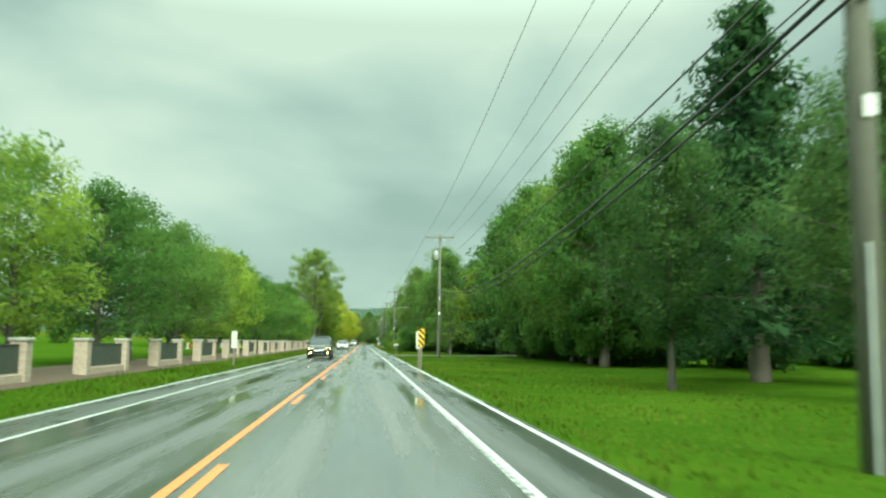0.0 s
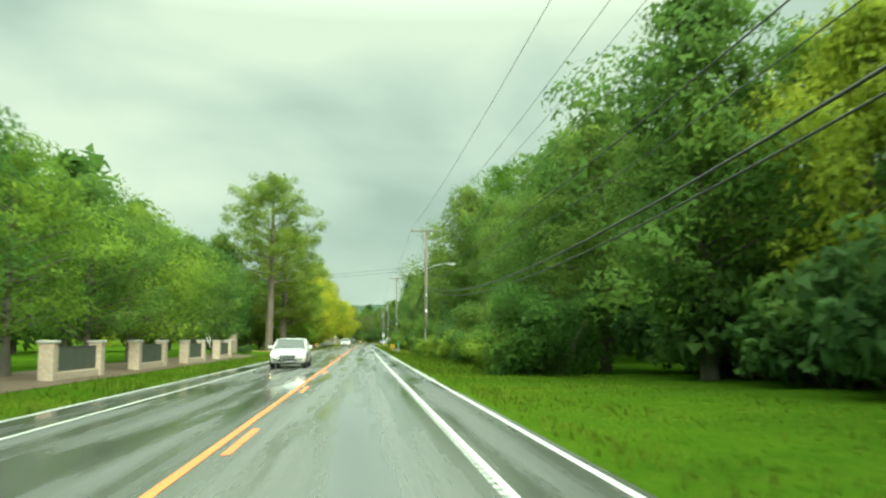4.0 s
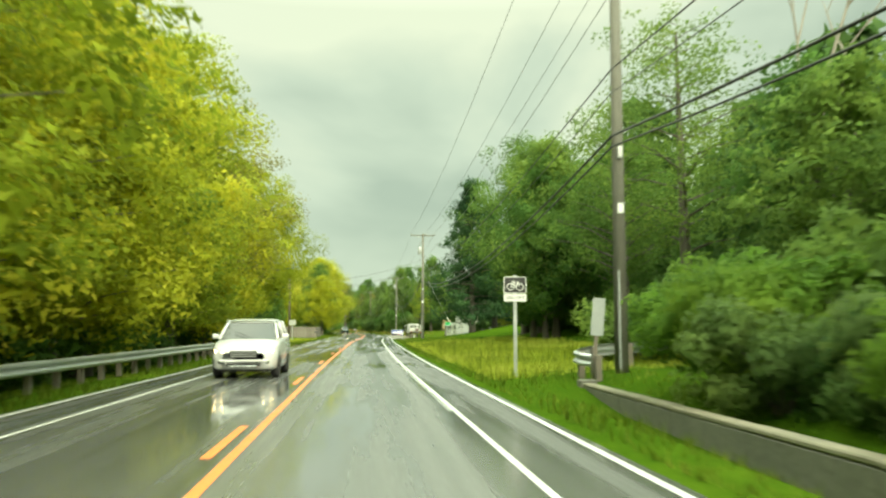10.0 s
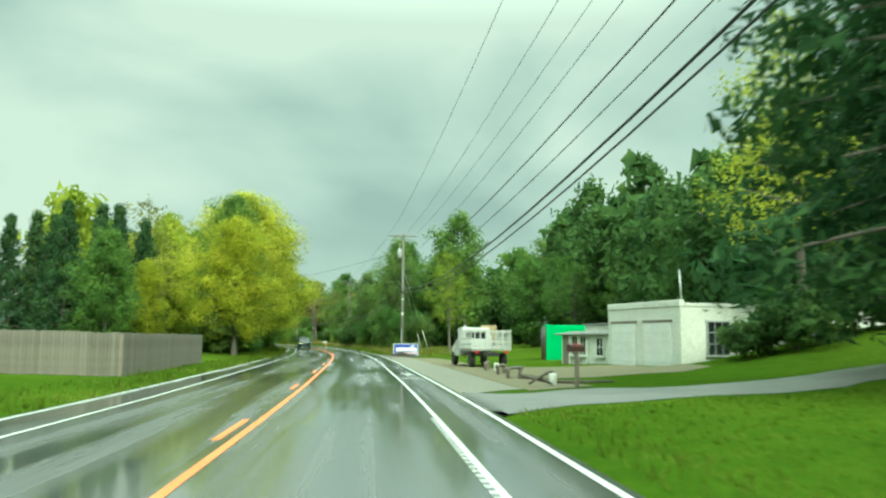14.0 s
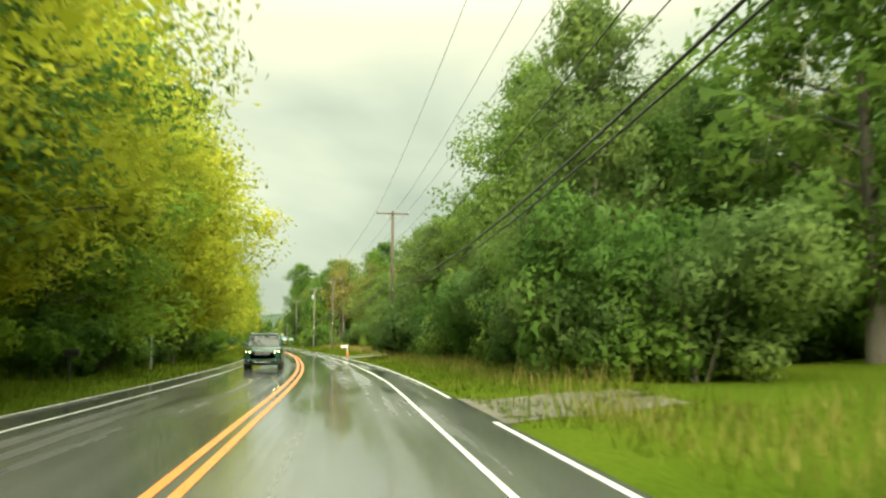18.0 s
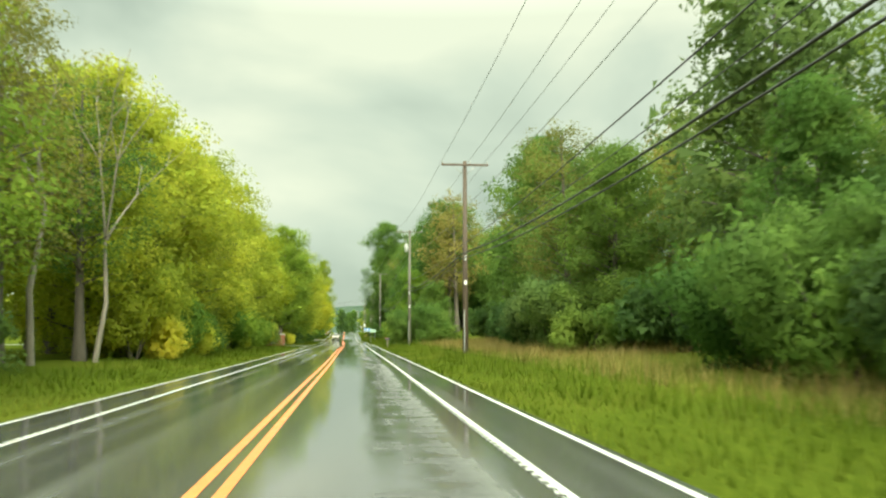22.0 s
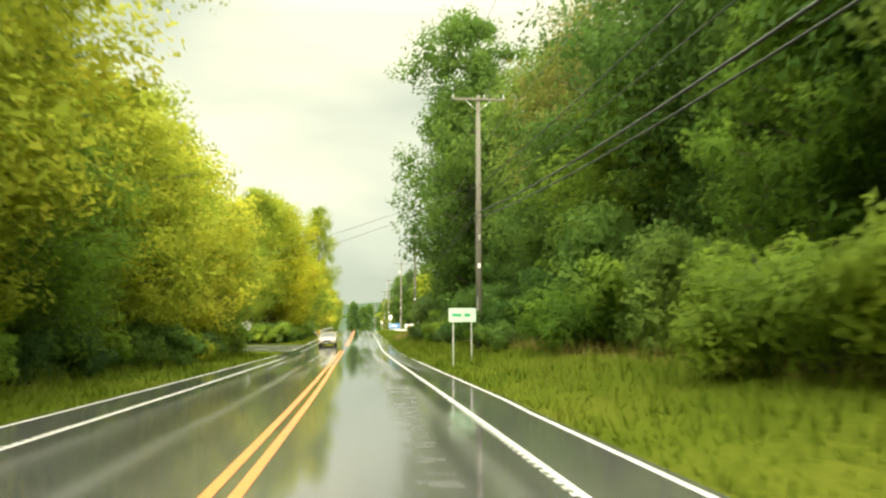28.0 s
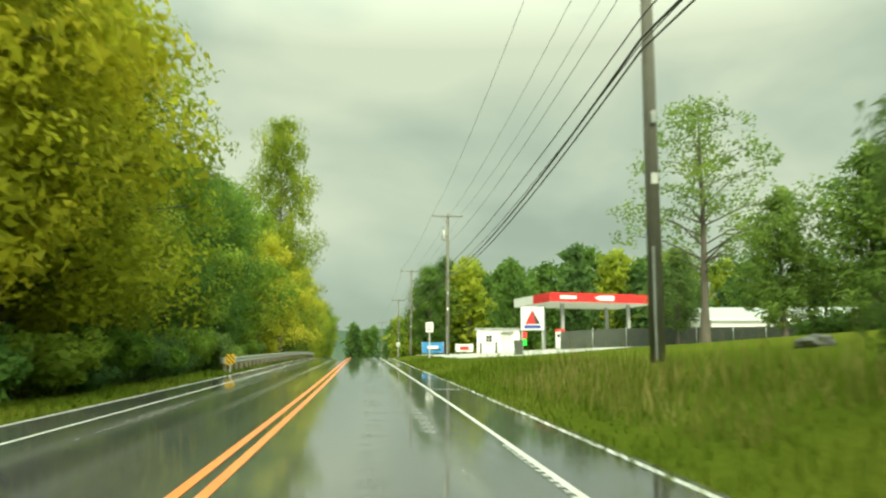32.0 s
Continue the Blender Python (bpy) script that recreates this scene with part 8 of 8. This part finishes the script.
def vehicle(name, m, label, L, W, H, hood, belt, ws0, ws1, roof1, rear0, tail, paint, wheel_r=0.335, lights=True, grille=M_BLACK):
    """A car that faces -y with its nose at y = 0. hood, belt and tail are heights; ws0 and ws1 the windscreen's foot and head, roof1 and rear0 the rear window's."""
    e = thing(name, m, label, "car", "cars on the road")
    hw = W / 2
    st = [(0.0, 0.42, hood - 0.30, hw * 0.62), (0.05, 0.32, hood - 0.21, hw * 0.79), (0.16, 0.26, hood - 0.13, hw * 0.91), (0.5, 0.22, hood - 0.05, hw * 0.985), (ws0 - 0.1, 0.20, hood + 0.03, hw), (ws0 + 0.25, 0.2, belt, hw),
          ((ws1 + roof1) / 2, 0.2, belt + 0.01, hw), (rear0 - 0.15, 0.2, belt + 0.02, hw), (min(rear0 + 0.12, L - 0.3), 0.22, tail, hw * 0.985), (L - 0.2, 0.28, tail - 0.03, hw * 0.95), (L - 0.02, 0.38, tail - 0.12, hw * 0.86)]
    rings = []
    for y, zb, zt, w in st:
        half = [(w * 0.82, zb), (w * 0.97, zb + 0.08), (w, zb + (zt - zb) * 0.55), (w * 0.975, zt - 0.07), (w * 0.90, zt - 0.012), (w * 0.5, zt + 0.015)]
        rings.append([(-x, y, z) for x, z in half] + [(x, y, z) for x, z in reversed(half)])
        rings[-1].append(rings[-1][0])
    vs, fs = loft(rings)
    part("body", mesh_of("body", vs, fs, paint, True), None, e)
    zr = H - 0.02
    cab = [(ws0, belt - 0.02, hw * 0.90), (ws1, zr - 0.02, hw * 0.72), (roof1, zr - 0.03, hw * 0.70), (rear0, belt - 0.02, hw * 0.86)]
    gv = [(-cab[0][2], ws0, belt - 0.03), (cab[0][2], ws0, belt - 0.03), (cab[3][2], rear0, belt - 0.03), (-cab[3][2], rear0, belt - 0.03),
          (-cab[1][2], ws1, zr - 0.05), (cab[1][2], ws1, zr - 0.05), (cab[2][2], roof1, zr - 0.05), (-cab[2][2], roof1, zr - 0.05)]
    for nm, ids in (("windscreen", (0, 1, 5, 4)), ("side_window", (1, 2, 6, 5)), ("rear_window", (2, 3, 7, 6)), ("side_window", (3, 0, 4, 7))):
        part(nm, mesh_of(nm, [gv[i] for i in ids], [(0, 1, 2, 3)], M_GLASS_DARK), None, e)
    rb = []
    for y, z, w in ((ws1 - 0.06, zr - 0.055, hw * 0.73), (ws1 + 0.12, zr - 0.005, hw * 0.73), ((ws1 + roof1) / 2, zr + 0.02, hw * 0.735), (roof1 - 0.1, zr, hw * 0.72), (roof1 + 0.06, zr - 0.05, hw * 0.71)):
        half = [(w, z - 0.05), (w * 0.97, z - 0.01), (w * 0.75, z + 0.012)]
        rb.append([(-x, y, zz) for x, zz in half] + [(x, y, zz) for x, zz in reversed(half)])
        rb[-1].append(rb[-1][0])
    part("roof", mesh_of("roof", *loft(rb), paint, True), None, e)
    for s in (-1, 1):
        part("pillar", tubed("pillar", [(s * gv[1][0], ws0 - 0.02, belt - 0.02), (s * gv[5][0], ws1 - 0.02, zr - 0.04)], [0.05, 0.04], paint, 6), None, e)
        part("pillar", tubed("pillar", [(s * gv[2][0] * 1.0, rear0 + 0.02, belt - 0.02), (s * gv[6][0], roof1 + 0.02, zr - 0.04)], [0.08, 0.05], paint, 6), None, e)
        ym = (ws1 + roof1) / 2
        part("pillar", tubed("pillar", [(s * hw * 0.89, ym + 0.1, belt - 0.02), (s * hw * 0.72, ym, zr - 0.04)], 0.04, paint, 6), None, e)
        mi = part("mirror", boxed((s * (hw + 0.08), ws0 + 0.42, belt + 0.06), (0.2, 0.1, 0.14), 0.03), paint, e)
        hl = part("headlight", boxed((0, 0, 0), (0.34, 0.14, 0.12), 0.045), M_HEADLIGHT if lights else M_CHROME, e, "lit headlight" if lights else "")
        hl.matrix_basis = Matrix.Translation((s * hw * 0.70, 0.12, hood - 0.28)) @ Matrix.Rotation(radians(22 * s), 4, "Z") @ Matrix.Rotation(radians(-8 * s), 4, "Y")
        part("tail_light", boxed((s * hw * 0.78, L - 0.06, tail - 0.2), (0.24, 0.1, 0.22), 0.03), M_RED, e)
        part("fog_light", boxed((s * hw * 0.68, 0.05, 0.47), (0.15, 0.08, 0.12), 0.03), M_HEADLIGHT if H > 1.7 and lights and hood < 1.12 else M_CHROME, e)
        if H > 1.7:
            part("roof_rail", tubed("roof_rail", [(s * hw * 0.66, ws1 + 0.25, zr - 0.01), (s * hw * 0.66, ws1 + 0.4, zr + 0.07), (s * hw * 0.66, roof1 - 0.5, zr + 0.07), (s * hw * 0.66, roof1 - 0.3, zr - 0.01)], 0.022, M_CHROME, 6), None, e)
        part("door_line", tubed("door_line", [(s * (hw + 0.002), (ws1 + roof1) / 2 + 0.1, 0.35), (s * hw * 0.985, (ws1 + roof1) / 2 + 0.1, belt - 0.03)], 0.008, M_BLACK, 4), None, e)
        part("door_handle", boxed((s * (hw - 0.005), (ws1 + roof1) / 2 - 0.1, belt - 0.18), (0.03, 0.2, 0.035), 0.01), M_CHROME, e)
        for yy in (0.88 if L < 5 else 0.95, L - (0.98 if L < 5 else 1.25)):
            wm = Matrix.Translation((s * (hw - 0.12), yy, wheel_r)) @ Matrix.Rotation(radians(90 * s), 4, "Y") @ Matrix.Diagonal((wheel_r / 0.335, wheel_r / 0.335, 1, 1))
            w = part("wheel", mesh_of("wheel", *TYRE, M_TYRE, False), None, e)
            w.matrix_basis = wm
            part("rim", mesh_of("rim", *RIM, M_CHROME, True), None, w)
            arch = [(0.4 * math.cos(a) * wheel_r / 0.335, 0.4 * math.sin(a) * wheel_r / 0.335) for a in [math.pi * i / 10 for i in range(11)]]
            ar = part("wheel_arch", mesh_of("wheel_arch", *plate(arch, 0.01), M_BLACK), None, e)
            ar.matrix_basis = Matrix.Translation((s * (hw - 0.005), yy, wheel_r + 0.02)) @ Matrix.Rotation(radians(90 * s), 4, "Z")
    # black slab added to block light and keep the space under the car dark
    part("underbody", boxed((0, L / 2, 0.27), (W * 0.8, L * 0.92, 0.14), 0.04), M_BLACK, e)
    gz = hood - 0.34
    part("grille", boxed((0, 0.03, gz), (W * 0.40, 0.10, 0.2), 0.02), M_BLACK, e)
    for i in range(3):
        part("grille_bar", boxed((0, -0.022, gz - 0.06 + 0.06 * i), (W * 0.38, 0.02, 0.012)), M_GREY, e)
    if grille is M_CHROME:
        part("grille_frame", tubed("grille_frame", [(-W * 0.25, 0.0, gz + 0.13), (-W * 0.19, -0.03, gz - 0.12), (W * 0.19, -0.03, gz - 0.12), (W * 0.25, 0.0, gz + 0.13)], 0.035, M_CHROME, 8), None, e, "chrome grille surround")
        part("badge", mesh_of("badge", *spin([(0.0, 0.0), (0.07, 0.0), (0.07, 0.02), (0.0, 0.02)], 14), M_CHROME), None, e).matrix_basis = Matrix.Translation((0, -0.03, gz + 0.02)) @ Matrix.Rotation(radians(90), 4, "X")
    part("bumper", boxed((0, 0.05, 0.5), (W * 0.74, 0.14, 0.13), 0.05), paint, e)
    part("air_intake", boxed((0, 0.02, 0.4), (W * 0.5, 0.1, 0.09), 0.02), M_BLACK, e)
    part("bumper_strip", boxed((0, -0.03, 0.36), (W * 0.4, 0.03, 0.025), 0.008), M_CHROME, e)
    part("wiper", tubed("wiper", [(0.1, ws0 - 0.02, belt + 0.0), (-0.42, ws0 + 0.22, belt + (zr - belt) * 0.36)], 0.01, M_BLACK, 5), None, e)
    return e


def on_lane(y, d):
    p = Vector((cx(y) + d, y, rise(y) + 0.022))
    return Matrix.Translation(p) @ Matrix.Rotation(radians(heading(y)), 4, "Z")


P_BLACK, P_DARK = car_paint("black_car_paint", (0.012, 0.014, 0.014)), car_paint("charcoal_car_paint", (0.03, 0.035, 0.035))
P_WHITE, P_TAN = car_paint("white_car_paint", (0.60, 0.61, 0.60)), car_paint("champagne_car_paint", (0.48, 0.42, 0.34))
P_GREEN, P_SILVER = car_paint("dark_green_car_paint", (0.012, 0.05, 0.035)), car_paint("silver_car_paint", (0.45, 0.46, 0.45))
vehicle("sport_utility_car", on_lane(67.2, -1.75), "charcoal sport utility car with lit headlights", 4.95, 1.95, 1.76, 1.08, 1.15, 1.2, 1.85, 4.4, 4.75, 1.14, P_DARK, 0.37, grille=M_CHROME)
vehicle("sedan", on_lane(135.2, -1.75), "white sedan on the wet road", 4.7, 1.82, 1.46, 0.90, 0.97, 1.2, 1.95, 3.3, 4.0, 1.04, P_WHITE)
vehicle("sport_utility_car", on_lane(259.3, -1.75), "white compact sport utility car on the wet road", 4.55, 1.82, 1.66, 1.02, 1.10, 1.05, 1.8, 4.0, 4.4, 1.12, P_WHITE, 0.35)
vehicle("sport_utility_car", on_lane(465, -1.75), "large dark green sport utility car with chrome bumper", 5.4, 1.98, 1.88, 1.18, 1.22, 1.45, 1.95, 5.05, 5.3, 1.2, P_GREEN, 0.38)
vehicle("sedan", on_lane(722.3, -1.75), "champagne sedan with unlit headlights on the wet road", 4.7, 1.79, 1.43, 0.88, 0.95, 1.25, 2.0, 3.2, 3.9, 1.02, P_TAN, lights=False)
p = at(62, 24)
vehicle("sport_utility_car", Matrix.Translation(p) @ Matrix.Rotation(radians(70), 4, "Z"), "silver sport utility car parked under the lawn trees", 4.5, 1.8, 1.7, 1.02, 1.10, 1.05, 1.8, 4.0, 4.35, 1.12, P_SILVER, 0.35, lights=False)

# stake-bed truck on the lot
M_TRUCK = plain("weathered_white_paint", (0.36, 0.37, 0.34), (0.56, 0.56, 0.52), 0.6, 1.5, fine=18)
e = thing("stake_truck", Matrix.Translation(at(373.0, 8.6)) @ Matrix.Rotation(radians(4), 4, "Z"), "old white stake-bed truck parked on the lot", "truck")
part("bed", boxed((0, 1.7, 0.95), (2.1, 3.4, 0.14), 0.02), M_TRUCK, e)
part("chassis", boxed((0, 2.6, 0.68), (0.9, 5.2, 0.2), 0.02), M_BLACK, e)
for s in (-1, 1):
    for z in (1.2, 1.5, 1.85):
        part("side_rail", boxed((s * 1.02, 1.7, z), (0.04, 3.36, 0.08), 0.006), M_TRUCK, e)
    for i in range(8):
        part("stake", boxed((s * 1.05, 0.1 + i * 0.46, 1.45), (0.05, 0.08, 1.0), 0.006), M_TRUCK, e)
for z in (1.12, 1.32, 1.86):
    part("tailboard_rail", boxed((0, 0.02, z), (2.0, 0.04, 0.08), 0.006), M_TRUCK, e)
for i in range(7):
    part("stake", boxed((-0.9 + 0.3 * i, -0.01, 1.45), (0.07, 0.05, 1.0), 0.006), M_TRUCK, e)
cv = []
for y, zb, zt, w in ((3.5, 0.6, 2.05, 0.9), (3.7, 0.55, 2.12, 0.95), (4.6, 0.55, 2.08, 0.93), (5.0, 0.55, 1.35, 0.93), (6.0, 0.55, 1.2, 0.85), (6.15, 0.6, 1.0, 0.75)):
    cv.append([(-w, y, zb), (-w, y, (zb + zt) / 2), (-w * 0.85, y, zt), (w * 0.85, y, zt), (w, y, (zb + zt) / 2), (w, y, zb), (-w, y, zb)])
part("cab", mesh_of("cab", *loft(cv), M_TRUCK, False), None, e)
part("rear_window", boxed((0, 3.49, 1.7), (1.2, 0.03, 0.4), 0.01), M_GLASS_DARK, e)
for s in (-1, 1):
    part("side_window", boxed((s * 0.93, 4.2, 1.65), (0.04, 0.7, 0.4), 0.01), M_GLASS_DARK, e)
    part("tail_light", boxed((s * 0.8, -0.03, 0.8), (0.16, 0.05, 0.12), 0.01), M_RED, e)
    for yy in (0.9, 5.2):
        w = part("wheel", mesh_of("wheel", *TYRE, M_TYRE, False), None, e)
        w.matrix_basis = Matrix.Translation((s * 0.85, yy, 0.38)) @ Matrix.Rotation(radians(90 * s), 4, "Y") @ Matrix.Diagonal((1.13, 1.13, 1.2, 1))
        part("rim", mesh_of("rim", *RIM, M_CHROME, True), None, w)
